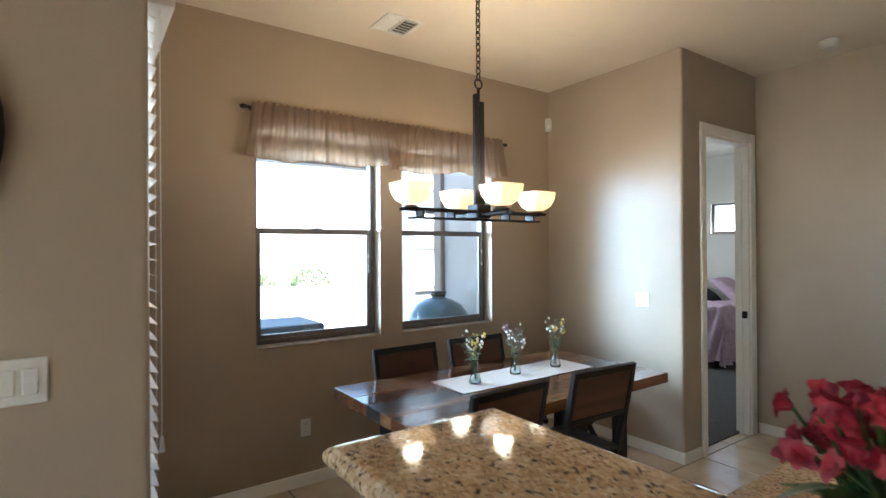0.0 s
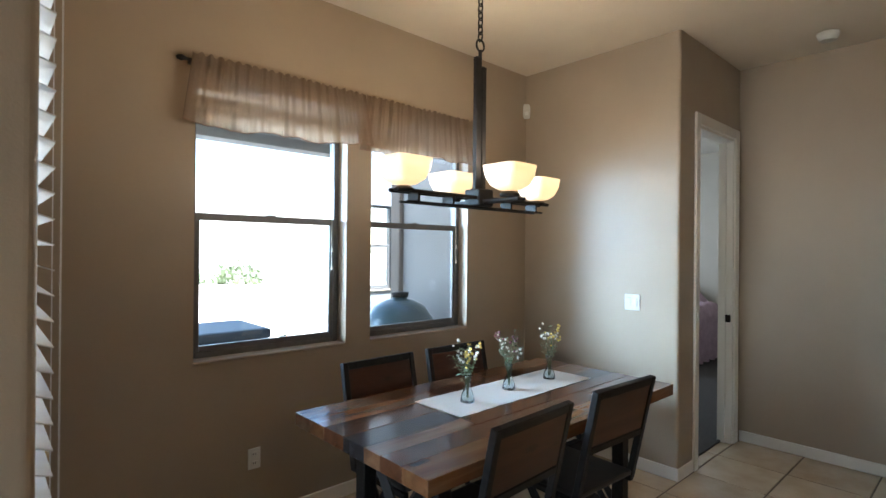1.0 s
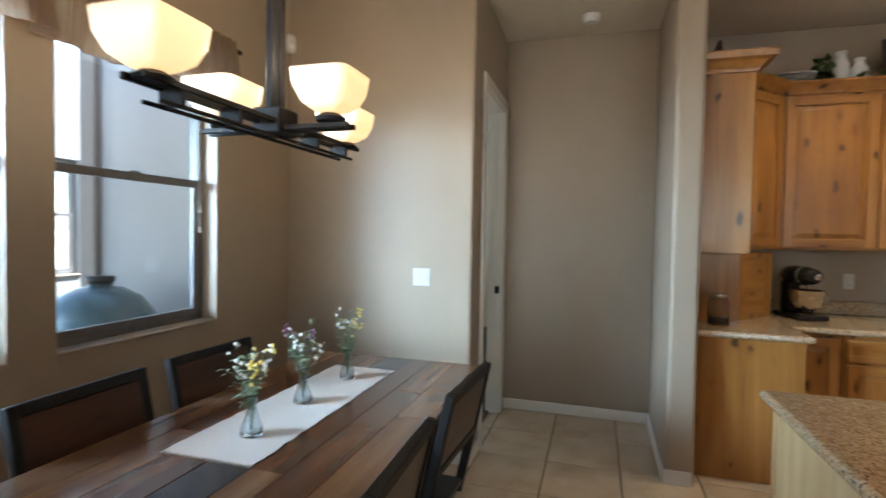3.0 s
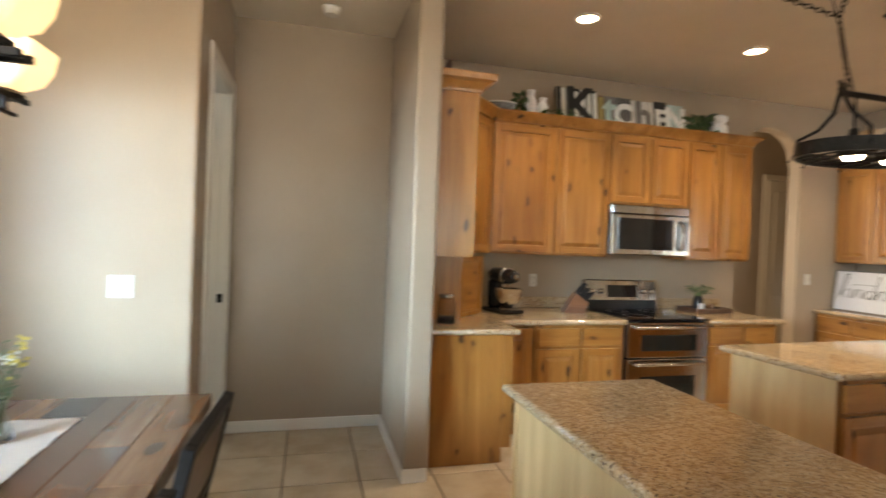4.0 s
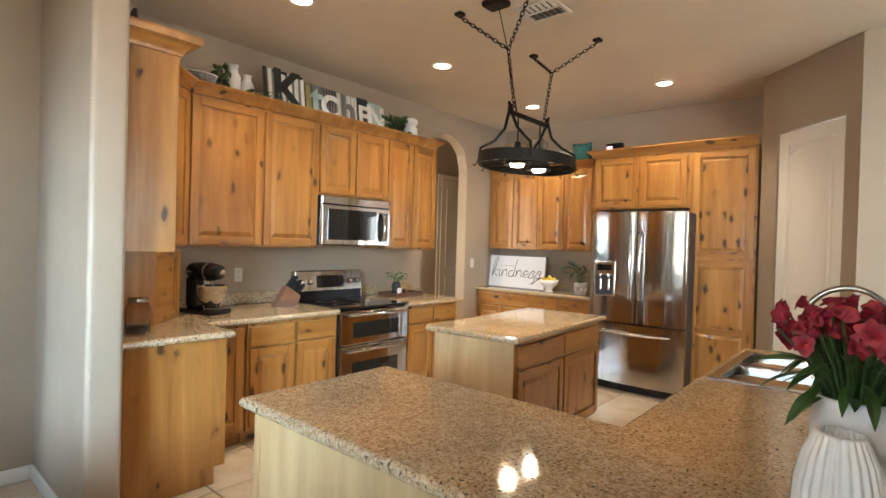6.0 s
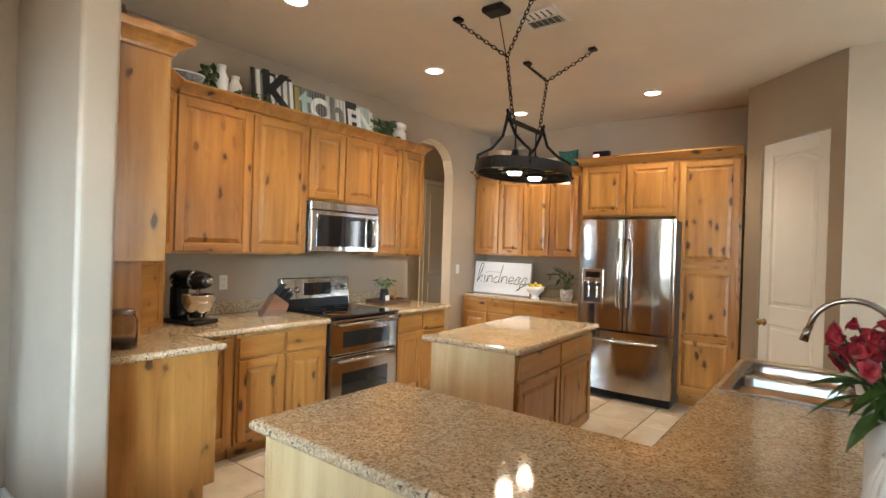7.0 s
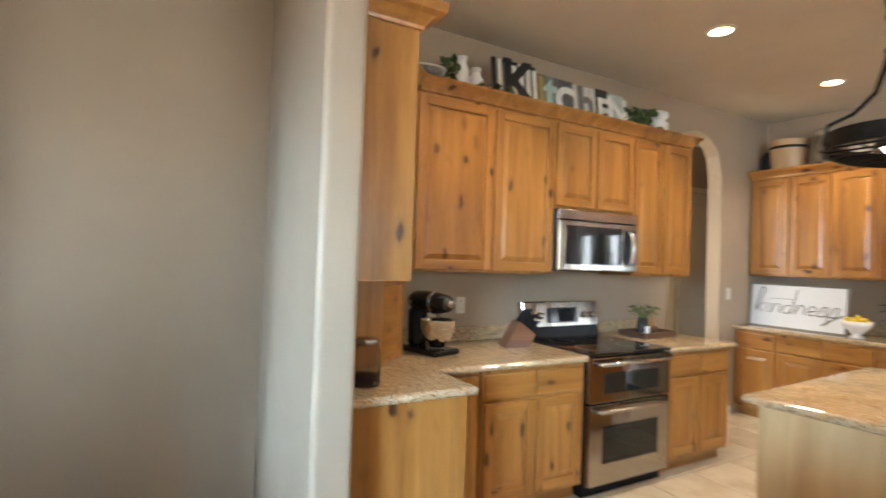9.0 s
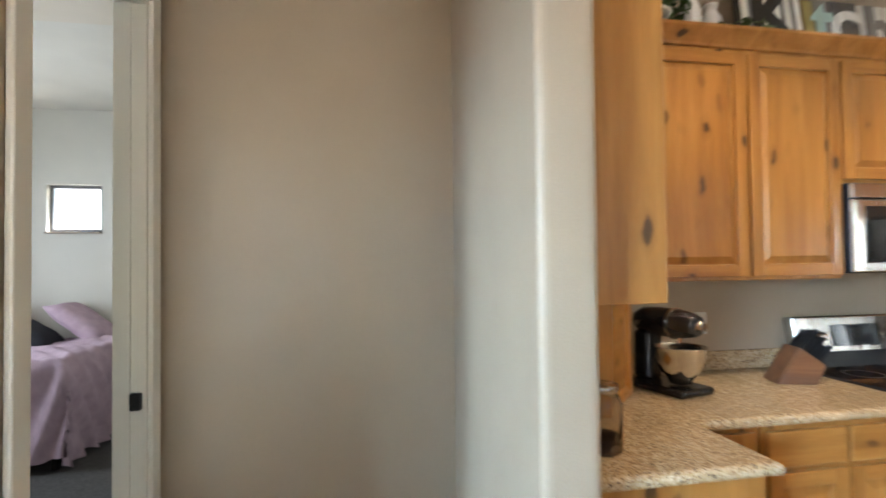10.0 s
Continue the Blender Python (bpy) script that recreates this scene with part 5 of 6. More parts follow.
# ---- appliances ----
rg = thing("range", "stainless double-oven range with a black glass cooktop", "stove", pose(4.455, -0.385, 0, 0, 0, R))
part("body", boxes((0.0, 0.03, 0.06, 0.765, 0.70, 0.895), bevel=0.004), BLACK, rg, "black enamel sides")
part("kick_panel", boxes((0.01, 0.05, 0.0, 0.755, 0.6, 0.06)), BLACK, rg)
part("cooktop", boxes((-0.004, -0.015, 0.896, 0.769, 0.63, 0.915), bevel=0.006, segs=2), BLACK_GLASS, rg, "black glass cooktop")
for x, y, r in ((0.2, 0.17, 0.11), (0.56, 0.17, 0.085), (0.2, 0.46, 0.085), (0.56, 0.46, 0.10)):
    part("burner_ring", lathe([(r - 0.003, 0.9154), (r, 0.9156), (r + 0.003, 0.9154)], 40, pose(x, y, 0)), plain("burner_print", (0.03, 0.03, 0.03), 0.3), rg)
GLASSD = plain("oven_window", (0.012, 0.014, 0.012), 0.04, 0, 0.2, 3, 0)
for nm, z0, z1 in (("upper_oven_door", 0.60, 0.885), ("lower_oven_door", 0.085, 0.59)):
    d = part(nm, boxes((0.004, -0.012, z0, 0.761, 0.028, z1), bevel=0.006, segs=2), STEEL, rg)
    wz0, wz1 = (z0 + 0.055, z1 - 0.10) if z0 > 0.5 else (z0 + 0.13, z1 - 0.14)
    part("window", boxes((0.12, -0.0145, wz0, 0.645, -0.012, wz1), bevel=0.002), GLASSD, d)
    part("handle", tube([(0.05, -0.012, z1 - 0.035), (0.055, -0.055, z1 - 0.035), (0.382, -0.068, z1 - 0.032), (0.71, -0.055, z1 - 0.035), (0.715, -0.012, z1 - 0.035)], 0.0125, 10), CHROME, d, "bowed steel handle", True)
bg = part("backguard", boxes((0.0, 0.0, 0.0, 0.765, 0.07, 0.275), bevel=0.012, segs=3, m=pose(0, 0.635, 0.91, -9, 0, 0)), STEEL, rg)
part("display", boxes((0.225, -0.003, 0.11, 0.54, 0.001, 0.225), bevel=0.001, m=pose(0, 0.635, 0.91, -9, 0, 0)), BLACK_GLASS, bg)
part("control_strip", boxes((0.02, -0.002, 0.0, 0.745, 0.001, 0.085), m=pose(0, 0.635, 0.91, -9, 0, 0)), BLACK, bg)
for x in (0.07, 0.155, 0.61, 0.695):
    part("knob", lathe([(0.0, 0.032), (0.019, 0.032), (0.023, 0.026), (0.026, 0.0)], 18, pose(0, 0.635, 0.91, -9, 0, 0) @ pose(x, 0, 0.165, 90, 0, 0)), CHROME, bg, "steel control knob", True)

mw = thing("microwave", "stainless over-the-range microwave with a black window", "microwave", pose(4.83, -0.442, 0, 0, 0, R))
part("body", boxes((0.0, 0.02, 1.42, 0.80, 0.385, 1.86), bevel=0.004), BLACK, mw)
part("vent_grille", boxes((0.0, -0.004, 1.785, 0.80, 0.02, 1.858), bevel=0.005), STEEL, mw)
d = part("door", boxes((0.0, -0.012, 1.425, 0.80, 0.02, 1.780), bevel=0.008, segs=2), STEEL, mw)
part("window", boxes((0.06, -0.015, 1.47, 0.625, -0.012, 1.745), bevel=0.002), BLACK_GLASS, d)
part("control_panel", boxes((0.655, -0.014, 1.47, 0.775, -0.012, 1.735), bevel=0.001), BLACK_GLASS, d)
part("handle", tube([(0.69, -0.012, 1.47), (0.69, -0.05, 1.50), (0.69, -0.062, 1.60), (0.69, -0.05, 1.70), (0.69, -0.012, 1.73)], 0.016, 10), CHROME, d, "curved steel handle", True)

def bowed_panel(x0, x1, z0, z1, depth=0.07, bow=0.022, segs=24):
    """A sheet-metal front that swells gently across its width, with rolled side edges."""
    bm, prof = bmesh.new(), []
    for k in range(segs + 1):
        u = k / segs
        edge = min(u, 1 - u) * (x1 - x0)
        roll = 0.008 * max(0, 1 - edge / 0.012) ** 2
        prof.append((x0 + (x1 - x0) * u, roll - bow * (1 - (2 * u - 1) ** 2)))
    lo, hi = [bm.verts.new((x, y, z0)) for x, y in prof], [bm.verts.new((x, y, z1)) for x, y in prof]
    bl, bh = [bm.verts.new((x, depth, z0)) for x in (x0, x1)], [bm.verts.new((x, depth, z1)) for x in (x0, x1)]
    for k in range(segs):
        bm.faces.new((lo[k], lo[k + 1], hi[k + 1], hi[k])).smooth = True
    for f in ((lo[0], hi[0], bh[0], bl[0]), (lo[-1], bl[1], bh[1], hi[-1]), (bl[0], bh[0], bh[1], bl[1]), lo[::-1] + [bl[0], bl[1]], hi + [bh[1], bh[0]]):
        for e in bm.faces.new(f).edges:
            e.smooth = False
    return bm


fr = thing("refrigerator", "stainless french-door refrigerator with a bottom freezer", "refrigerator", pose(3.475, -2.90, 0, 0, 0, S))
FSIDE = plain("fridge_side", (0.03, 0.03, 0.032), 0.4)
part("cabinet", boxes((0.005, 0.075, 0.03, 0.94, 0.84, 1.825), bevel=0.004), FSIDE, fr, "black cabinet sides")
part("toe_grille", boxes((0.02, 0.06, 0.01, 0.925, 0.2, 0.10)), BLACK, fr)
l = part("left_door", bowed_panel(0.0, 0.467, 0.715, 1.835), STEEL, fr)
r = part("right_door", bowed_panel(0.477, 0.945, 0.715, 1.835), STEEL, fr)
f = part("freezer_drawer", bowed_panel(0.0, 0.945, 0.10, 0.70, bow=0.028), STEEL, fr)
for dd, x in ((l, 0.425), (r, 0.52)):
    part("handle", tube([(x, 0.0, 0.93), (x, -0.045, 0.97), (x, -0.06, 1.28), (x, -0.045, 1.60), (x, 0.0, 1.64)], 0.0125, 10), CHROME, dd, "bowed steel handle", True)
part("handle", tube([(0.12, 0.0, 0.615), (0.14, -0.045, 0.615), (0.47, -0.06, 0.605), (0.80, -0.045, 0.615), (0.82, 0.0, 0.615)], 0.0125, 10), CHROME, f, "bowed steel handle", True)
dp = part("dispenser", boxes((0.05, -0.026, 0.965, 0.275, 0.001, 1.325), bevel=0.004), CHROME, l, "silver water and ice dispenser")
part("recess", boxes((0.072, -0.0275, 0.985, 0.253, -0.026, 1.19), bevel=0.001), plain("dispenser_recess", (0.05, 0.055, 0.065), 0.15, 0.2), dp)
part("display", boxes((0.085, -0.0285, 1.235, 0.24, -0.026, 1.295), bevel=0.001), BLACK_GLASS, dp)
part("nozzle", boxes((0.10, -0.048, 1.17, 0.13, -0.0275, 1.20), (0.19, -0.048, 1.17, 0.22, -0.0275, 1.20), (0.11, -0.038, 1.03, 0.135, -0.0275, 1.15), (0.195, -0.038, 1.03, 0.22, -0.0275, 1.15), bevel=0.004), CHROME, dp)
part("badge", boxes((0.70, -0.0235, 1.78, 0.76, -0.018, 1.795)), CHROME, r)

# ---- pot rack light over the island ----
pr = thing("pot_rack_light", "oval black iron pot rack light on four chains", "pendant light", pose(3.11, -1.0, 0))
NS = 48
oval = [(0.30 * math.cos(2 * math.pi * k / NS), 0.46 * math.sin(2 * math.pi * k / NS)) for k in range(NS)]
bm = bmesh.new()
loops = [[bm.verts.new((x * s, y * s, z)) for x, y in oval] for s, z in ((1.0, 2.03), (1.0, 2.105), (0.975, 2.105), (0.975, 2.03))]
for a, b in zip(loops, loops[1:] + loops[:1]):
    for k in range(NS):
        bm.faces.new((a[k], a[(k + 1) % NS], b[(k + 1) % NS], b[k]))
part("hoop", bm, IRON, pr)
for k in range(-3, 4):
    y = 0.105 * k
    hw = 0.292 * math.sqrt(1 - (y / 0.46) ** 2)
    part("grid_bar", tube([(-hw, y, 2.045), (hw, y, 2.045)], 0.005, 6), IRON, pr)
for x in (-0.09, 0.09):
    hw = 0.45 * math.sqrt(1 - (x / 0.30) ** 2)
    part("grid_bar", tube([(x, -hw, 2.05), (x, hw, 2.05)], 0.005, 6), IRON, pr)
part("top_bar", boxes((-0.012, -0.27, 2.37, 0.012, 0.27, 2.40), bevel=0.003), IRON, pr)
for sy in (-1, 1):
    for sx in (-1, 1):
        part("scroll_arm", tube([(0.0, sy * 0.25, 2.44), (sx * 0.012, sy * 0.255, 2.38), (sx * 0.05, sy * 0.24, 2.28), (sx * 0.13, sy * 0.25, 2.20), (sx * 0.205, sy * 0.31, 2.15), (sx * 0.213, sy * 0.318, 2.06)], [0.011, 0.012, 0.011, 0.010, 0.010, 0.010], 8), IRON, pr, smooth=True)
    part("finial", lathe([(0.0, 0.06), (0.012, 0.05), (0.006, 0.02), (0.013, 0.0)], 10, pose(0, sy * 0.27, 2.40)), IRON, pr)
    part("socket_rod", tube([(0, sy * 0.15, 2.38), (0, sy * 0.15, 2.17)], 0.006, 8), IRON, pr)
    part("socket", lathe([(0.0, 2.20), (0.02, 2.195), (0.03, 2.15), (0.05, 2.13), (0.0, 2.125)], 18, pose(0, sy * 0.15, 0)), IRON, pr, smooth=True)
    part("shade", lathe([(0.035, 2.135), (0.065, 2.10), (0.09, 2.045), (0.092, 2.03), (0.086, 2.045), (0.06, 2.10), (0.03, 2.13)], 24, pose(0, sy * 0.15, 0)), IRON, pr, smooth=True)
    part("bulb", lathe([(0.0, 2.015), (0.04, 2.02), (0.055, 2.045), (0.045, 2.08), (0.02, 2.12), (0.0, 2.125)], 20, pose(0, sy * 0.15, 0)), BULB, pr, "lit warm bulb", True)
    lamp("pot_rack_bulb_light", "SPOT", 2.0, WARM, pose(3.11, -1.0 + sy * 0.15, 2.01), 0.045, spot=150)
    part("chain", chain((0, sy * 0.20, 2.40), (0, sy * 0.30, 2.80), 0.04, 0.0035), IRON, pr)
    for sx in (-1, 1):
        part("chain", chain((0, sy * 0.30, 2.80), (sx * 0.28, sy * 0.49, H - 0.03), 0.04, 0.0035), IRON, pr)
        part("ceiling_hook", boxes((sx * 0.28 - 0.03, sy * 0.49 - 0.03, H - 0.025, sx * 0.28 + 0.03, sy * 0.49 + 0.03, H - 0.001), bevel=0.006), IRON, pr)
part("canopy", boxes((-0.10, 0.42, H - 0.045, 0.06, 0.55, H - 0.001), bevel=0.02, segs=3), IRON, pr)
part("power_cord", tube([(0, 0.15, 2.36), (0.01, 0.24, 2.62), (0.0, 0.33, 2.84), (-0.03, 0.47, H - 0.04)], 0.004, 6), IRON, pr)
for k in range(10):
    a = 2 * math.pi * (k + 0.5) / 10
    x, y = 0.30 * math.cos(a), 0.46 * math.sin(a)
    part("pot_hook", tube([(x, y, 2.06), (x * 1.03, y * 1.03, 2.03), (x * 1.06, y * 1.06, 2.01), (x * 1.10, y * 1.10, 2.02)], 0.004, 6), IRON, pr)

# ---- things on the counters ----
GLAZE = plain("matt_white_glaze", (0.72, 0.70, 0.68), 0.45, 0, 0.05, 10, 0.05)
fv = thing("flower_vase", "white ceramic vase of dark red lilies", "vase", pose(1.165, 0.83, 0.9055))
part("pot", lathe([(0.0, 0.0), (0.058, 0.0), (0.070, 0.015), (0.077, 0.10), (0.077, 0.20), (0.070, 0.237), (0.064, 0.25), (0.066, 0.258), (0.060, 0.258), (0.058, 0.245), (0.068, 0.20), (0.0, 0.16)], 40), GLAZE, fv, smooth=True)


def petal_mat():
    m, t, p = material("crimson_petal", 0.55)
    v = coords(t, shift=True)
    t.links.new(ramp(t, noise_tex(t, v, 35, 4), [(0.3, (0.15, 0.005, 0.016)), (0.55, (0.34, 0.014, 0.032)), (0.8, (0.48, 0.045, 0.065))]), p.inputs["Base Color"])
    p.inputs["Subsurface Weight"].default_value = 0.0
    return m


CRIMSON = petal_mat()


def bloom_mesh(rnd, size):
    """A six-petalled trumpet, petals overlapping and bent outwards."""
    bm = bmesh.new()
    for k in range(6):
        inner = k % 2
        L, W = size * rnd.uniform(0.85, 1.1), size * (0.5 if inner else 0.72)
        b = bmesh.new()
        g = []
        for i in range(6):
            u = i / 5
            w = W * math.sin(math.pi * min(0.97, 0.12 + 0.80 * u)) * 0.5
            out = L * (0.28 * u + 0.30 * u * u)
            up = L * (0.95 * u - 0.45 * u ** 3)
            g.append([b.verts.new((out - 0.25 * abs(s) * w, s * w, up + 0.12 * w * rnd.uniform(-1, 1))) for s in (-1, -0.5, 0, 0.5, 1)])
        for a, c in zip(g, g[1:]):
            for i in range(4):
                b.faces.new((a[i], a[i + 1], c[i + 1], c[i]))
        join(bm, b, pose(0, 0, 0, 0, rnd.uniform(-8, 14), 60 * k + rnd.uniform(-8, 8)))
    return bm


rnd = random.Random(77)
first_blooms = []
LILYLEAF = plain("lily_leaf", (0.035, 0.085, 0.018), 0.4, 0, 0.35)
stem_b, n_b = bmesh.new(), 0
for k in range(84):
    a = 2.4 * k + rnd.uniform(-0.3, 0.3)
    rr = 0.15 * math.sqrt((k + 0.6) / 84)
    top = Vector((rr * math.cos(a), rr * math.sin(a), 0.43 - 1.9 * rr * rr + rnd.uniform(-0.045, 0.03)))
    tilt = min(75, 15 + 430 * rr)
    m = Matrix.Translation(top) @ Matrix.Rotation(a, 4, "Z") @ pose(0, 0, 0, rnd.uniform(-20, 20), tilt, rnd.uniform(0, 360))
    if len(first_blooms) < 6:
        o = part("bloom", bloom_mesh(rnd, 0.042), CRIMSON, fv, "dark red lily bloom", True)
        first_blooms.append(o)
    else:
        o = new("bloom", first_blooms[k % 6].data)
        o.parent = fv
        o["label"] = "dark red lily bloom"
    o.matrix_local = m
    join(stem_b, tube([(0.25 * top.x, 0.25 * top.y, 0.22), (0.6 * top.x, 0.6 * top.y, 0.33), tuple(top)], 0.003, 5))
part("stem_bundle", stem_b, LILYLEAF, fv)
lm = None
for k in range(34):
    a = rnd.uniform(0, 6.28)
    lv = part("leaf", leaf_shape(0.11, 0.026, 0.35, 6), LILYLEAF, fv) if lm is None else new("leaf", lm)
    lm, lv.parent = lv.data, fv
    r0 = rnd.uniform(0.02, 0.09)
    lv.matrix_local = Matrix.Translation((r0 * math.cos(a), r0 * math.sin(a), rnd.uniform(0.265, 0.36))) @ Matrix.Rotation(a, 4, "Z") @ pose(0, 0, 0, rnd.uniform(-30, 30), rnd.uniform(-35, 35), rnd.uniform(-30, 30))
rv = thing("ribbed_vase", "white ribbed ceramic vase with a narrow mouth", "vase", pose(1.180, 0.985, 0.9055))
part("pot", lathe([(0.0, 0.0), (0.055, 0.0), (0.066, 0.02), (0.073, 0.07), (0.070, 0.12), (0.058, 0.175), (0.042, 0.215), (0.038, 0.222), (0.034, 0.218), (0.05, 0.175), (0.0, 0.10)], 144, None, 0, 24, 0.035), GLAZE, rv, smooth=True)

# stand mixer
mx = thing("stand_mixer", "black stand mixer with a steel bowl", "mixer", pose(4.95, 0.53, 0.9055, 0, 0, 195))
MIXB = plain("mixer_black", (0.03, 0.027, 0.026), 0.16, 0.5, 0.1, 6, 0)
part("foot", boxes((-0.10, -0.105, 0.0, 0.22, 0.105, 0.035), bevel=0.016, segs=3), MIXB, mx)
part("column", boxes((-0.105, -0.05, 0.03, -0.005, 0.05, 0.26), bevel=0.024, segs=3), MIXB, mx)
part("head", lathe([(0.0, -0.13), (0.045, -0.125), (0.062, -0.09), (0.068, 0.0), (0.064, 0.12), (0.052, 0.18), (0.04, 0.205), (0.0, 0.21)], 24, pose(0.02, 0, 0.305, 0, 90, 0)), MIXB, mx, smooth=True)
part("trim_band", lathe([(0.066, -0.005), (0.0705, -0.004), (0.0705, 0.012), (0.066, 0.013)], 24, pose(0.1, 0, 0.305, 0, 90, 0)), CHROME, mx)
part("attachment_cap", lathe([(0.0, 0.022), (0.022, 0.02), (0.026, 0.0)], 18, pose(0.225, 0, 0.305, 0, 90, 0)), CHROME, mx)
part("bowl", lathe([(0.0, 0.045), (0.045, 0.045), (0.05, 0.06), (0.085, 0.10), (0.105, 0.16), (0.108, 0.205), (0.112, 0.207), (0.104, 0.205), (0.10, 0.16), (0.08, 0.105), (0.0, 0.07)], 32, pose(0.125, 0, 0)), CHROME, mx, "polished steel bowl", True)
part("bowl_handle", tube([(0.125, 0.10, 0.19), (0.125, 0.145, 0.185), (0.125, 0.15, 0.13), (0.125, 0.092, 0.115)], 0.006, 8), CHROME, mx, smooth=True)
part("speed_knob", lathe([(0.0, 0.02), (0.012, 0.018), (0.014, 0.0)], 14, pose(-0.04, -0.066, 0.30, 90, 0, 0)), CHROME, mx)
part("beater_shaft", tube([(0.125, 0, 0.26), (0.125, 0, 0.12)], 0.012, 8), CHROME, mx)

# knife block
kb = thing("knife_block", "dark walnut knife block full of black-handled knives", "knife block", pose(4.90, -0.15, 0.9055, 0, 0, 72) @ Matrix.Diagonal((1.2, 1.35, 1.2, 1)))
WALNUT = timber("striped_walnut", (0.07, 0.028, 0.012), (0.15, 0.06, 0.026), (0.26, 0.12, 0.055), "X", 0.3, False, 1.6)
bm = bmesh.new()
side = [(-0.065, 0.0), (0.085, 0.0), (0.0, 0.145), (-0.095, 0.075)]
fa_, fb_ = [bm.verts.new((x, -0.055, z)) for x, z in side], [bm.verts.new((x, 0.055, z)) for x, z in side]
bm.faces.new(fa_), bm.faces.new(fb_[::-1])
for k in range(4):
    bm.faces.new((fa_[k], fa_[(k + 1) % 4], fb_[(k + 1) % 4], fb_[k]))
bmesh.ops.bevel(bm, geom=bm.edges[:], offset=0.005, segments=2, affect="EDGES")
part("block", bm, WALNUT, kb)
d = Vector((-0.59, 0, 0.81))
for i in range(3):
    for j in range(3):
        p0 = Vector((-0.078 + 0.031 * i, -0.034 + 0.034 * j, 0.088 + 0.0225 * i))
        part("knife_handle", tube([tuple(p0 - 0.01 * d), tuple(p0 + (0.062 + 0.012 * i + 0.006 * j) * d)], [0.0095, 0.011], 8, False, 0.7), BLACK, kb)

# storage jar near the wall's end
jr = thing("storage_jar", "tall smoked glass storage jar with a metal lid", "jar", pose(4.27, 1.17, 0.9055))
SMOKE = glass_mat("smoked_glass", (0.80, 0.78, 0.74), 0.02, 1.2, False)
part("glass_body", lathe([(0.0, 0.0), (0.058, 0.0), (0.064, 0.01), (0.064, 0.15), (0.052, 0.175), (0.05, 0.19), (0.046, 0.19), (0.048, 0.172), (0.058, 0.148), (0.058, 0.014), (0.0, 0.008)], 32), SMOKE, jr, smooth=True)
part("contents", lathe([(0.0, 0.01), (0.056, 0.012), (0.056, 0.045), (0.0, 0.052)], 24), plain("ground_coffee", (0.03, 0.018, 0.012), 0.9), jr)
part("lid", lathe([(0.0, 0.212), (0.05, 0.21), (0.054, 0.204), (0.054, 0.186), (0.05, 0.184)], 32), STEEL, jr, smooth=True)

# tray with a planted jar
TRAYW = timber("tray_wood", (0.035, 0.018, 0.01), (0.07, 0.035, 0.02), (0.12, 0.06, 0.035), "Y", 0.5, False)
ty = thing("serving_tray", "dark wooden serving tray on the granite", "tray", pose(4.95, -1.55, 0.9055, 0, 0, 4))
part("base", boxes((-0.13, -0.21, 0, 0.13, 0.21, 0.012), bevel=0.002), TRAYW, ty)
for b in ((-0.13, -0.21, 0.012, -0.115, 0.21, 0.045), (0.115, -0.21, 0.012, 0.13, 0.21, 0.045), (-0.115, -0.21, 0.012, 0.115, -0.195, 0.045), (-0.115, 0.195, 0.012, 0.115, 0.21, 0.045)):
    part("side", boxes(b, bevel=0.002), TRAYW, ty)


def potted(name, label, m, pot, pot_mat, leaf_mat, n, h, spread, ll, lw, seed, pot_label=""):
    t = thing(name, label, "plant", m)
    part("pot", lathe(pot, 28), pot_mat, t, pot_label, True)
    rnd = random.Random(seed)
    zt = max(z for _, z in pot)
    st, me = bmesh.new(), None
    part("soil", lathe([(0.0, zt - 0.012), (max(r for r, z in pot) * 0.8, zt - 0.014), (0.0, zt - 0.03)], 16), plain("soil", (0.03, 0.02, 0.014), 0.95), t)
    for k in range(n):
        a, rr = rnd.uniform(0, 6.28), spread * math.sqrt(rnd.uniform(0.02, 1))
        p = Vector((rr * math.cos(a), rr * math.sin(a), zt + h * rnd.uniform(0.25, 1) * (1 - 0.35 * rr / spread)))
        join(st, tube([(0.1 * p.x, 0.1 * p.y, zt - 0.02), (0.5 * p.x, 0.5 * p.y, 0.6 * p.z + 0.4 * zt), tuple(p)], 0.0016, 4))
        o = part("leaf", leaf_shape(ll, lw, 0.3, 4), leaf_mat, t) if me is None else new("leaf", me)
        me, o.parent = o.data, t
        o.matrix_local = Matrix.Translation(p) @ Matrix.Rotation(a, 4, "Z") @ pose(0, 0, 0, rnd.uniform(-35, 35), rnd.uniform(-45, 30), rnd.uniform(-60, 60)) @ Matrix.Diagonal((*[rnd.uniform(0.7, 1.2)] * 3, 1))
    part("stem_bundle", st, LEAF, t)
    return t


JAR_DARK = plain("dark_jar_glass", (0.02, 0.022, 0.025), 0.1)
pj = potted("potted_herb", "small green plant in a dark glass jar with a white label", pose(4.93, -1.46, 0.918), [(0.0, 0.0), (0.042, 0.0), (0.045, 0.01), (0.045, 0.11), (0.036, 0.125), (0.038, 0.14), (0.033, 0.14)], JAR_DARK, LEAF, 46, 0.12, 0.10, 0.045, 0.024, 5)
part("label_band", boxes((-0.050, -0.026, 0.02, -0.044, 0.026, 0.075), bevel=0.001), CERAMIC, pj, "blank white label")
cn = thing("candle", "small candle in an amber glass", "candle", pose(4.96, -1.63, 0.918))
part("glass", lathe([(0.0, 0.0), (0.032, 0.0), (0.034, 0.06), (0.031, 0.06), (0.029, 0.008), (0.0, 0.006)], 24), plain("amber_glass", (0.12, 0.06, 0.03), 0.1), cn, smooth=True)
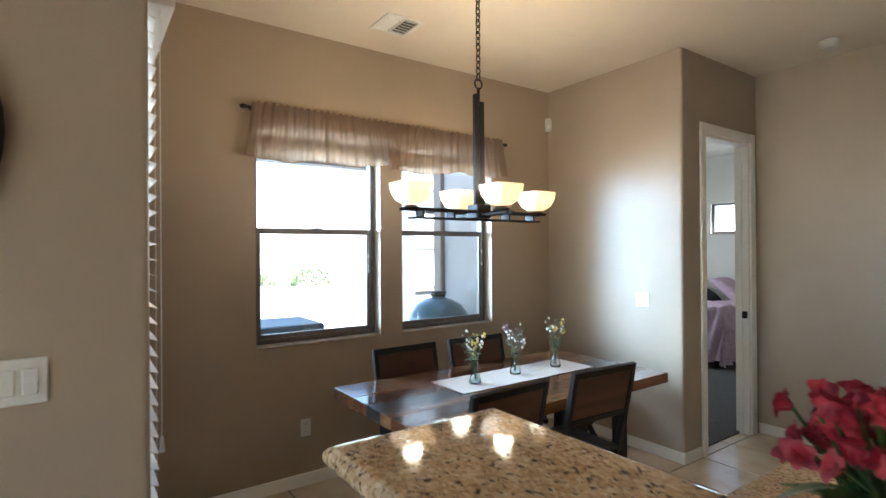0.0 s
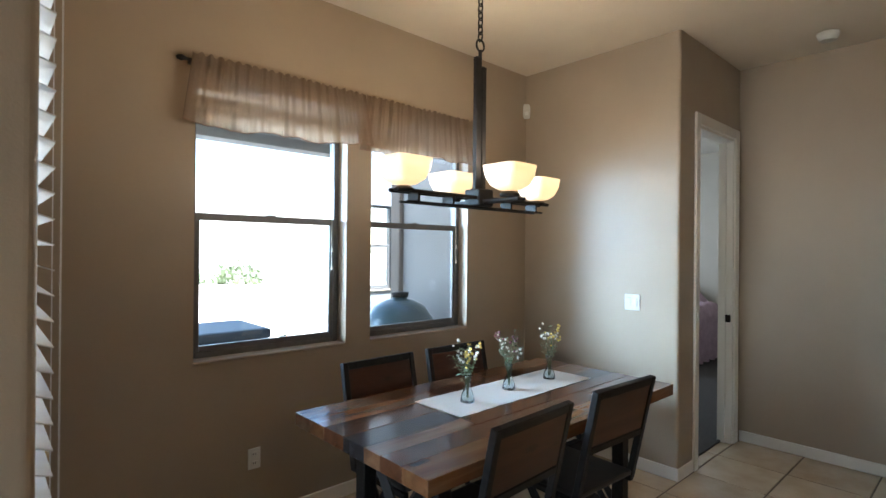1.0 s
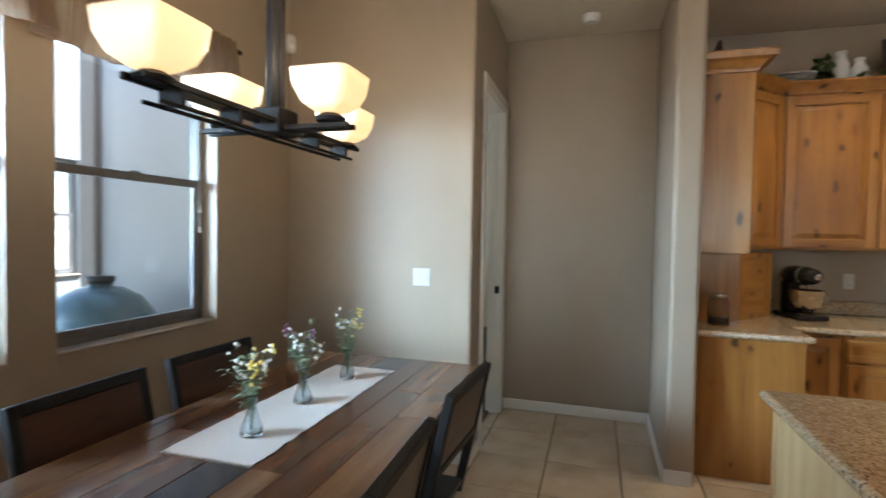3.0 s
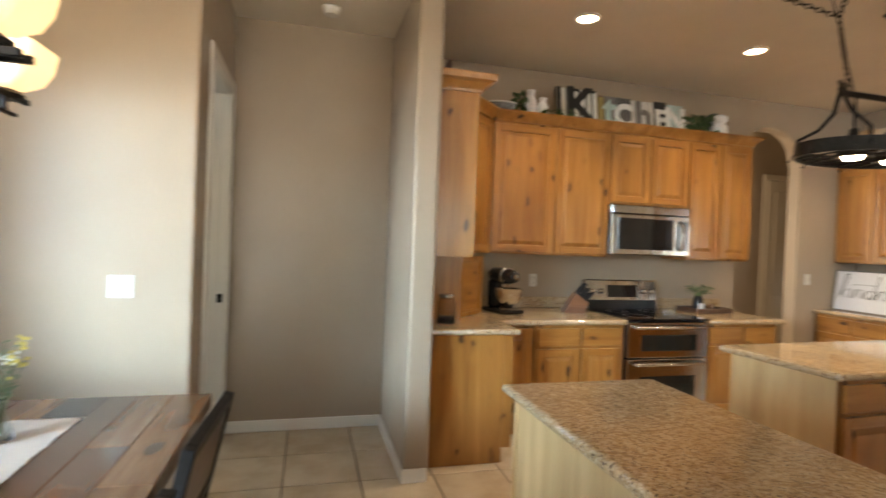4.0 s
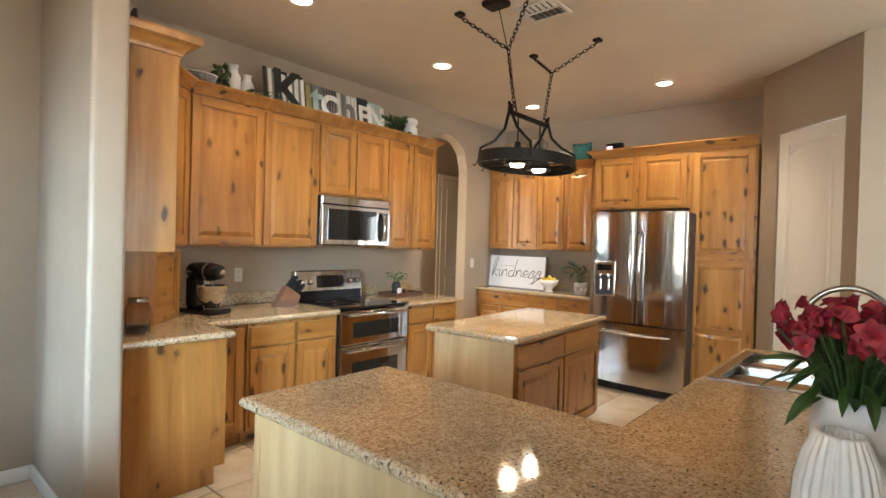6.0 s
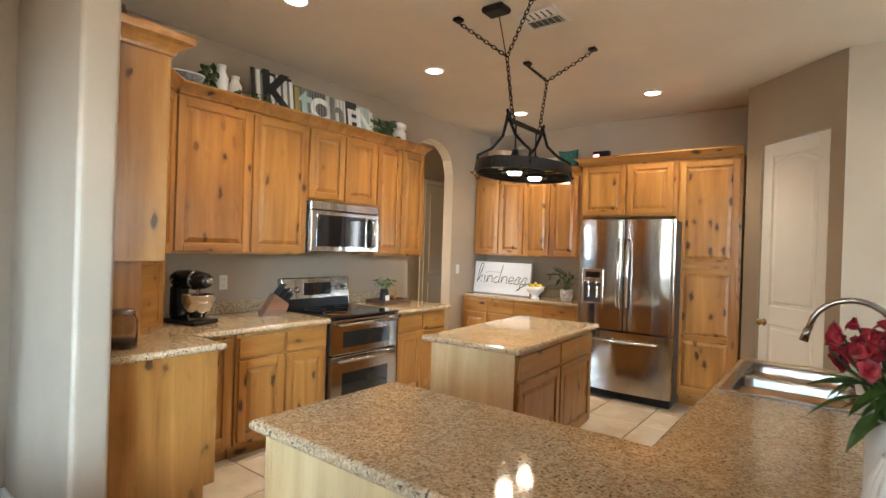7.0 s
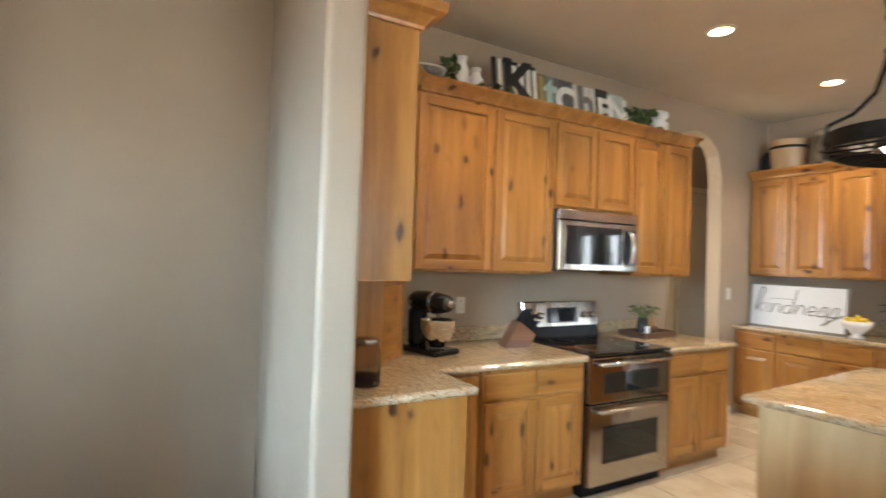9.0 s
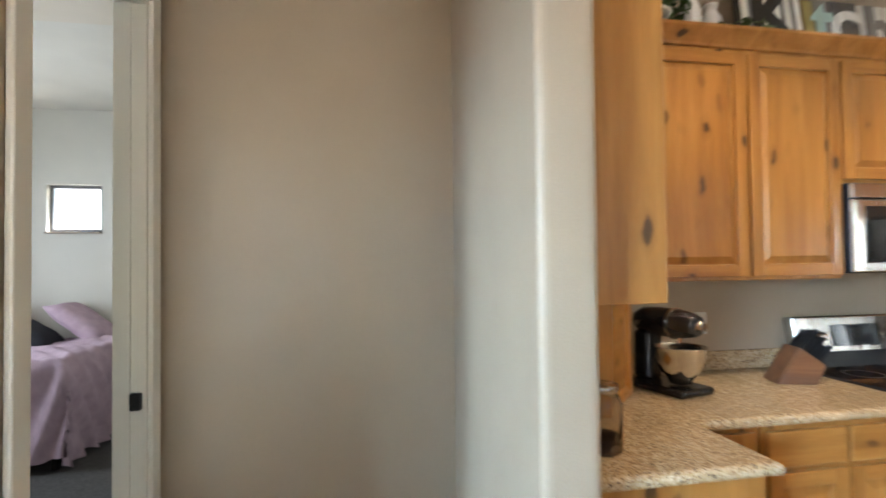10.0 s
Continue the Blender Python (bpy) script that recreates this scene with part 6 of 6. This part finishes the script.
part("wax", lathe([(0.0, 0.045), (0.029, 0.045), (0.029, 0.01), (0.0, 0.01)], 20), CERAMIC, cn)

# lettered board, lemons and plant on the far counter
sg = thing("kindness_sign", "white framed board lettered kindness, leaning at the back of the counter", "sign", pose(4.765, -3.45, 0.9055, -6, 0, 180))
part("board", boxes((-0.42, -0.006, 0.012, 0.42, 0.006, 0.42)), plain("sign_white", (0.66, 0.67, 0.69), 0.6, 0, 0.03), sg)
BLKP = plain("black_paint", (0.012, 0.012, 0.012), 0.6)
part("frame", boxes((-0.432, -0.010, 0.0, -0.42, 0.010, 0.432), (0.42, -0.010, 0.0, 0.432, 0.010, 0.432), (-0.42, -0.010, 0.0, 0.42, 0.010, 0.012), (-0.42, -0.010, 0.42, 0.42, 0.010, 0.432), bevel=0.001), plain("sign_frame", (0.2, 0.19, 0.18), 0.6), sg)


def script_word(width, low, high):
    """The word kindness in a thin upright hand: letters as bent strokes, joined along the base line."""
    def arc(cx, cz, rx, rz, a0, a1, n=9):
        return [(cx + rx * math.cos(radians(a0 + (a1 - a0) * k / n)), cz + rz * math.sin(radians(a0 + (a1 - a0) * k / n))) for k in range(n + 1)]
    n_arch = [(0.0, 1.0), (0.05, 0.0)] + arc(0.45, 0.55, 0.3, 0.45, 180, 0) + [(0.78, 0.1), (0.95, 0.05)]
    s_hand = [(0.0, 0.05)] + arc(0.55, 0.75, 0.25, 0.25, 160, 20) + arc(0.35, 0.25, 0.4, 0.25, 60, -150)
    glyphs = [(0.0, [[(0.25, -0.1), (0.15, 1.3), (0.2, 2.4)] + arc(0.42, 2.4, 0.2, 0.3, 180, -40) + [(0.3, 0.2)], [(0.85, 1.0), (0.35, 0.5), (0.95, 0.0)]]),
              (1.1, [[(0.1, 1.0), (0.15, 0.1), (0.4, 0.0)], [(0.14, 1.42), (0.17, 1.5)]]), (1.6, [n_arch]),
              (2.6, [arc(0.4, 0.45, 0.38, 0.45, 60, 360), [(0.85, 2.6), (0.78, 1.2), (0.8, 0.1), (1.0, 0.0)]]), (3.7, [n_arch]),
              (4.7, [[(0.05, 0.35)] + arc(0.38, 0.5, 0.32, 0.5, 0, 320)]), (5.5, [s_hand]), (6.4, [s_hand + [(0.1, -0.7), (-0.3, -0.9), (0.5, -0.2), (1.2, 0.3)]])]
    out, sx, sz = bmesh.new(), width / 7.6, (high - low) / 3.6
    for x, strokes in glyphs:
        for st in strokes:
            join(out, tube([((x + a + 0.18 * b) * sx - width / 2, -0.008, low + (b + 0.95) * sz) for a, b in st], 0.0048, 6, False, 0.35))
    return out


part("lettering", script_word(0.80, 0.06, 0.39), BLKP, sg, "black script lettering")
part("small_lettering", boxes((-0.22, -0.0075, 0.285, -0.13, -0.0065, 0.293), (-0.12, -0.0075, 0.285, -0.03, -0.0065, 0.293)), plain("grey_print", (0.35, 0.35, 0.35), 0.7), sg)
lb = thing("fruit_bowl", "white footed bowl full of lemons", "bowl", pose(4.22, -3.36, 0.9055))
part("bowl", lathe([(0.0, 0.0), (0.05, 0.0), (0.055, 0.008), (0.035, 0.03), (0.06, 0.06), (0.10, 0.10), (0.115, 0.15), (0.11, 0.15), (0.094, 0.105), (0.05, 0.07), (0.0, 0.06)], 32), CERAMIC, lb, smooth=True)
LEMON = plain("lemon_skin", (0.62, 0.42, 0.03), 0.45, 0, 0.1, 60, 0.2)
lem = None
for k, (x, y, z) in enumerate(((0.0, 0.0, 0.165), (0.055, 0.02, 0.148), (-0.055, 0.015, 0.148), (0.01, 0.06, 0.148), (0.0, -0.058, 0.148), (0.04, -0.045, 0.15), (-0.04, -0.04, 0.15))):
    t = thing("lemon", "yellow lemon in a white bowl", "lemon", pose(4.22 + x, -3.36 + y, 0.9055 + z, 20 * k, 35 * k, 60 * k), "lemons")
    o = part("fruit", lathe([(0.0, -0.042), (0.008, -0.038), (0.022, -0.025), (0.029, 0.0), (0.022, 0.025), (0.008, 0.038), (0.0, 0.044)], 18), LEMON, t, smooth=True)
POTP = plain("painted_pot", (0.62, 0.55, 0.48), 0.35, 0, 0.5, 26, 0)
DARKLEAF = plain("dark_leaf", (0.022, 0.05, 0.02), 0.35, 0, 0.3)
potted("potted_plant", "dark-leaved plant in a painted white pot", pose(3.86, -3.47, 0.9055), [(0.0, 0.0), (0.06, 0.0), (0.075, 0.05), (0.078, 0.12), (0.07, 0.135), (0.064, 0.13)], POTP, DARKLEAF, 38, 0.30, 0.20, 0.12, 0.032, 9, "white pot with a painted pattern")

# ---- things on top of the cabinets ----
TOP = 2.5595


def lettered(ch, y0, y1, h, board, ink, label, size, stripes=None, tilt=0.0, bold=0.0, serif=False):
    """A wooden letter block leaning back, read from the room."""
    w = y0 - y1
    t = thing("letter_block", label, "letter sign", pose(4.98, y0, TOP, 0, 0, -90) @ pose(0, 0, 0, -8, tilt, 0), "letters of the word")
    part("board", boxes((0.003, -0.008, 0.0, w - 0.003, 0.008, h), bevel=0.002), board, t)
    if stripes:
        for k in range(5):
            x = w * (0.1 + 0.18 * k)
            part("stripe", boxes((x, -0.0092, 0.006, x + 0.07 * w, -0.008, h - 0.006)), stripes, t)
    lt = text_mesh(ch, size * 1.1, 0.003, pose(w / 2, -0.0125, 0.055 * h + 0.012, 90, 0, 0), 0.0, bold)
    if serif:
        zb, zt = 0.055 * h + 0.012, 0.93 * h
        join(lt, boxes(*[(w * a, -0.016, z, w * b, -0.009, z + 0.022) for a, b in ((0.12, 0.50), (0.58, 0.95)) for z in (zb - 0.008, zt)]))
    part("letter", lt, ink, t)


def weathered(name, c):
    return timber(name, shade(c, 0.6), c, tuple(min(0.8, v * 1.25) for v in c), "Z", 0.7, False, 1.5)


W_WHITE, W_GREY, W_BLACK = weathered("weathered_white_board", (0.68, 0.66, 0.60)), weathered("weathered_grey_board", (0.16, 0.15, 0.14)), weathered("weathered_black_board", (0.03, 0.028, 0.027))
W_OLIVE, W_AGED = weathered("weathered_olive_board", (0.30, 0.24, 0.08)), weathered("aged_pale_board", (0.40, 0.38, 0.34))
W_BROWN, W_AQUA = weathered("weathered_brown_board", (0.19, 0.11, 0.055)), weathered("weathered_aqua_board", (0.38, 0.52, 0.48))
lettered("K", -0.005, -0.355, 0.315, W_WHITE, BLKP, "white striped wooden block with a bold black letter K", 0.39, W_GREY, 0.0, 0.012, True)
part_k = thing("board_strip", "black upright strip beside a letter block", "trim", pose(4.985, 0.03, TOP, 0, 0, -90) @ pose(0, 0, 0, -8, 0, 0))
part("strip", boxes((0, -0.008, 0, 0.03, 0.008, 0.325), bevel=0.002), W_BLACK, part_k)
lettered("I", -0.36, -0.42, 0.285, W_BROWN, W_OLIVE, "narrow brown block with an olive letter I", 0.30, None, 0.0, 0.012)
lettered("t", -0.425, -0.53, 0.285, W_GREY, W_AQUA, "grey block with an aqua letter t", 0.35, None, 0.0, 0.010)
lettered("C", -0.535, -0.705, 0.285, W_GREY, W_WHITE, "grey block with a bold white letter C", 0.25, W_BLACK, 0.0, 0.012)
lettered("h", -0.71, -0.94, 0.275, W_WHITE, W_GREY, "pale patterned block with a grey letter h", 0.31, W_AGED, 0.0, 0.012)
lettered("E", -0.945, -1.08, 0.29, W_BLACK, W_WHITE, "black block with a pale letter E", 0.24, None, 0.0, 0.008)
lettered("N", -1.085, -1.26, 0.275, W_AQUA, W_WHITE, "pale aqua block with a white letter N", 0.28, W_AGED, 0.0, 0.010)


def bottle(label, m, h, r):
    t = thing("ceramic_bottle", label, "bottle", m)
    part("body", lathe([(0.0, 0.0), (r, 0.0), (r * 1.02, 0.02), (r, h * 0.62), (r * 0.62, h * 0.78), (r * 0.55, h * 0.9), (r * 0.66, h * 0.93), (r * 0.66, h), (r * 0.5, h), (0.0, h * 0.9)], 28), GLAZE, t, smooth=True)


bottle("tall white ceramic milk bottle", pose(4.99, 0.29, TOP), 0.245, 0.05)
bottle("short white ceramic milk bottle", pose(4.99, 0.18, TOP), 0.19, 0.05)
eb = thing("enamel_bowl", "grey speckled enamel bowl with a white rim and inside", "bowl", pose(4.96, 0.57, TOP + 0.047, 0, -8, 0))
part("bowl", lathe([(0.0, -0.04), (0.05, -0.04), (0.10, 0.0), (0.12, 0.05), (0.125, 0.05), (0.103, -0.004), (0.05, -0.047), (0.0, -0.047)], 32), plain("speckled_enamel", (0.20, 0.21, 0.22), 0.3, 0, 0.6, 60, 0), eb, smooth=True)
part("rim", tube([(0.123 * math.cos(a), 0.123 * math.sin(a), 0.05) for a in [2 * math.pi * k / 32 for k in range(32)]], 0.006, 6, True), CERAMIC, eb, "white enamel rim", True)


def ivy(label, y0, y1, seed, n=46, x=4.955, high=0.17):
    t = thing("ivy_garland", label, "plant")
    rnd = random.Random(seed)
    me, st = None, bmesh.new()
    pts = [(x + rnd.uniform(-0.03, 0.03), y0 + (y1 - y0) * k / 6, TOP + 0.05 + rnd.uniform(0, 0.05)) for k in range(7)]
    join(st, tube(pts, 0.003, 5))
    part("vine", st, STEM, t)
    for k in range(n):
        u = rnd.uniform(0, 1)
        p = Vector((x + rnd.uniform(-0.07, 0.05), y0 + (y1 - y0) * u, TOP + rnd.uniform(0.02, high)))
        o = part("leaf", leaf_shape(0.06, 0.045, 0.3, 4), LEAF, t) if me is None else new("leaf", me)
        me, o.parent = o.data, t
        o.matrix_local = Matrix.Translation(p) @ pose(0, 0, 0, rnd.uniform(0, 360), rnd.uniform(-60, 60), rnd.uniform(0, 360))


ivy("dark green artificial ivy behind white bottles", 0.46, 0.36, 4, 34)
ivy("green artificial ivy garland along the cabinet top", 0.18, -0.12, 6, 16, 4.925, 0.09)
ivy("green artificial ivy spilling beside the letters", -1.22, -1.50, 8, 60, 4.94)
wj = thing("ginger_jar", "white lidded ceramic jar", "jar", pose(4.97, -1.65, TOP))
part("body", lathe([(0.0, 0.0), (0.05, 0.0), (0.075, 0.05), (0.07, 0.11), (0.05, 0.135), (0.055, 0.145), (0.075, 0.165), (0.07, 0.20), (0.03, 0.22), (0.0, 0.222)], 28), GLAZE, wj, smooth=True)
dpl = thing("dark_plate", "dark round plate standing on edge", "plate", pose(5.09, -1.70, TOP + 0.135, 0, 80, 0))
part("plate", lathe([(0.0, 0.0), (0.09, 0.0), (0.135, 0.014), (0.135, 0.02), (0.09, 0.007), (0.0, 0.007)], 36), plain("slate_glaze", (0.05, 0.05, 0.052), 0.4), dpl, smooth=True)
la = thing("wooden_easel", "dark wooden easel on the tall cabinet", "easel", pose(4.32, 1.18, 2.462))
part("leg", tube([(-0.07, 0, 0), (0.0, 0.02, 0.26)], 0.01, 4), TRAYW, la), part("leg", tube([(0.07, 0, 0), (0.0, 0.02, 0.26)], 0.01, 4), TRAYW, la), part("leg", tube([(0.0, 0.12, 0), (0.0, 0.02, 0.26)], 0.01, 4), TRAYW, la)
part("ledge", boxes((-0.08, -0.03, 0.06, 0.08, 0.0, 0.075)), TRAYW, la)

# over the far cabinets
FT = 2.4785
bk = thing("wooden_bucket", "light wooden bucket with a hoop", "bucket", pose(4.93, -3.62, FT) @ Matrix.Diagonal((1.35, 1.35, 1.35, 1)))
PALEWOOD = timber("pale_bucket_wood", (0.25, 0.15, 0.07), (0.38, 0.24, 0.12), (0.5, 0.34, 0.19), "Z", 0.6, False)
part("staves", lathe([(0.0, 0.0), (0.105, 0.0), (0.13, 0.235), (0.12, 0.235), (0.097, 0.012), (0.0, 0.01)], 28), PALEWOOD, bk)
part("hoop", lathe([(0.124, 0.17), (0.129, 0.17), (0.131, 0.19), (0.126, 0.19)], 28), IRON, bk)
dk = thing("dark_crock", "dark round crock with a wire handle", "crock", pose(5.10, -3.66, FT) @ Matrix.Diagonal((1.3, 1.3, 1.3, 1)))
part("body", lathe([(0.0, 0.0), (0.07, 0.0), (0.085, 0.06), (0.08, 0.15), (0.06, 0.18), (0.0, 0.17)], 24), JAR_DARK, dk, smooth=True)
mc = thing("milk_can", "old galvanised milk can", "milk can", pose(4.60, -3.62, FT) @ Matrix.Diagonal((1.3, 1.3, 1.3, 1)))
GALV = plain("galvanised_steel", (0.23, 0.21, 0.17), 0.45, 0.8, 0.3, 14, 0.15)
part("body", lathe([(0.0, 0.0), (0.09, 0.0), (0.095, 0.02), (0.095, 0.17), (0.06, 0.225), (0.055, 0.255), (0.075, 0.27), (0.07, 0.29), (0.05, 0.295), (0.0, 0.31)], 28), GALV, mc, smooth=True)
part("handle", tube([(0.06, 0, 0.24), (0.115, 0, 0.25), (0.12, 0, 0.2), (0.093, 0, 0.16)], 0.006, 6), GALV, mc), part("handle", tube([(-0.06, 0, 0.24), (-0.115, 0, 0.25), (-0.12, 0, 0.2), (-0.093, 0, 0.16)], 0.006, 6), GALV, mc)
ws = thing("small_sign", "small white wooden sign with faint lettering", "sign", pose(4.22, -3.52, FT, -8, 0, 183))
part("board", boxes((-0.15, -0.008, 0.0, 0.15, 0.008, 0.17), bevel=0.002), plain("cream_board", (0.62, 0.58, 0.5), 0.6), ws)
part("lettering", boxes((-0.10, -0.0095, 0.06, 0.0, -0.008, 0.066), (0.015, -0.0095, 0.06, 0.10, -0.008, 0.066)), plain("grey_lettering", (0.2, 0.19, 0.18), 0.7), ws)
ow = thing("owl_cushion", "teal square cushion with two pale ring eyes", "cushion", pose(3.90, -3.50, FT + 0.11, -80, 0, 180))
TEAL = plain("teal_felt", (0.03, 0.14, 0.13), 0.9, 0, 0.25, 30, 0.3)
bm = bmesh.new()
for s in (1, -1):
    g = [[bm.verts.new((0.115 * (2 * i / 10 - 1) * (1 + 0.10 * (abs(2 * j / 10 - 1)) ** 2), 0.11 * (2 * j / 10 - 1) * (1 + 0.12 * abs(2 * i / 10 - 1) ** 2), s * 0.035 * max(0, (1 - (2 * i / 10 - 1) ** 4) * (1 - (2 * j / 10 - 1) ** 4)) ** 0.6)) for i in range(11)] for j in range(11)]
    for a, b in zip(g, g[1:]):
        for i in range(10):
            bm.faces.new((a[i], a[i + 1], b[i + 1], b[i]))
bmesh.ops.remove_doubles(bm, verts=bm.verts[:], dist=0.001)
part("cover", bm, TEAL, ow, smooth=True)
for x in (-0.045, 0.045):
    part("eye_ring", lathe([(0.014, 0.003), (0.028, 0.004), (0.036, 0.0), (0.028, -0.003)], 20, pose(x, 0.035, 0.036)), CERAMIC, ow)
    part("eye", lathe([(0.0, 0.004), (0.014, 0.003), (0.016, 0.0)], 16, pose(x, 0.035, 0.036)), plain("ochre_felt", (0.35, 0.2, 0.05), 0.9), ow)
dc = thing("desk_clock", "small black clock with a pink display", "clock", pose(3.42, -3.30, 2.462 + 0.075, 0, 0, 178))
part("case", boxes((-0.09, -0.04, 0, 0.09, 0.04, 0.085), bevel=0.008, segs=2), BLACK, dc)
part("display", boxes((-0.075, -0.042, 0.015, -0.015, -0.04, 0.05)), glow("pink_display", (1.0, 0.25, 0.3), 0.8, (0.3, 0.05, 0.05)), dc, "pink lit display")

# ---- floor tiles ----
tiles = {}


def floor_tile(x0, x1, y0, y1):
    g = 0.005
    w, d = round(x1 - x0 - 2 * g, 4), round(y1 - y0 - 2 * g, 4)
    if w < 0.02 or d < 0.02:
        return
    if (w, d) not in tiles:
        bm = bmesh.new()
        lo = [bm.verts.new((sx * w / 2, sy * d / 2, -0.006)) for sx, sy in ((-1, -1), (1, -1), (1, 1), (-1, 1))]
        mid = [bm.verts.new((sx * w / 2, sy * d / 2, -0.0022)) for sx, sy in ((-1, -1), (1, -1), (1, 1), (-1, 1))]
        hi = [bm.verts.new((sx * (w / 2 - 0.004), sy * (d / 2 - 0.004), 0.0)) for sx, sy in ((-1, -1), (1, -1), (1, 1), (-1, 1))]
        bm.faces.new(hi)
        for a, b in ((lo, mid), (mid, hi)):
            for k in range(4):
                bm.faces.new((a[k], a[(k + 1) % 4], b[(k + 1) % 4], b[k]))
        o = part("tile", bm, TILE, floor)
        tiles[(w, d)] = o.data
    else:
        o = new("tile", tiles[(w, d)])
        o.parent = floor
    o.matrix_local = Matrix.Translation(((x0 + x1) / 2, (y0 + y1) / 2, random.uniform(-0.0006, 0.0)))


far = bmesh.new()
for i in range(-18, 5):
    for j in range(-16, 5):
        x0, y0 = GX + i * PITCH, GY + j * PITCH
        x1, y1 = x0 + PITCH, y0 + PITCH
        if y0 >= 3.98 or x0 > 6.3 or (y0 > 2.6 and x0 > 4.9):
            continue
        if y0 > 2.6 and x1 > 3.95:
            if x0 < 3.8:
                floor_tile(x0, 3.9, y0, y1)
            floor_tile(max(x0, 3.9), x1, y0, 2.745)
            continue
        if x0 > 5.3 and y0 > -1.9:
            continue
        if x0 < -0.6 or y1 < -3.79 or x0 > 5.3:
            if y0 < 2.25:
                join(far, boxes((x0 + 0.0035, y0 + 0.0035, -0.006, x1 - 0.0035, y1 - 0.0035, -0.0005)))
            continue
        if x0 < 0.4 and y0 > 2.3:
            continue
        floor_tile(x0, x1, y0, y1)
tagged(part("far_tiles", far, TILE, floor), kind="stuff")
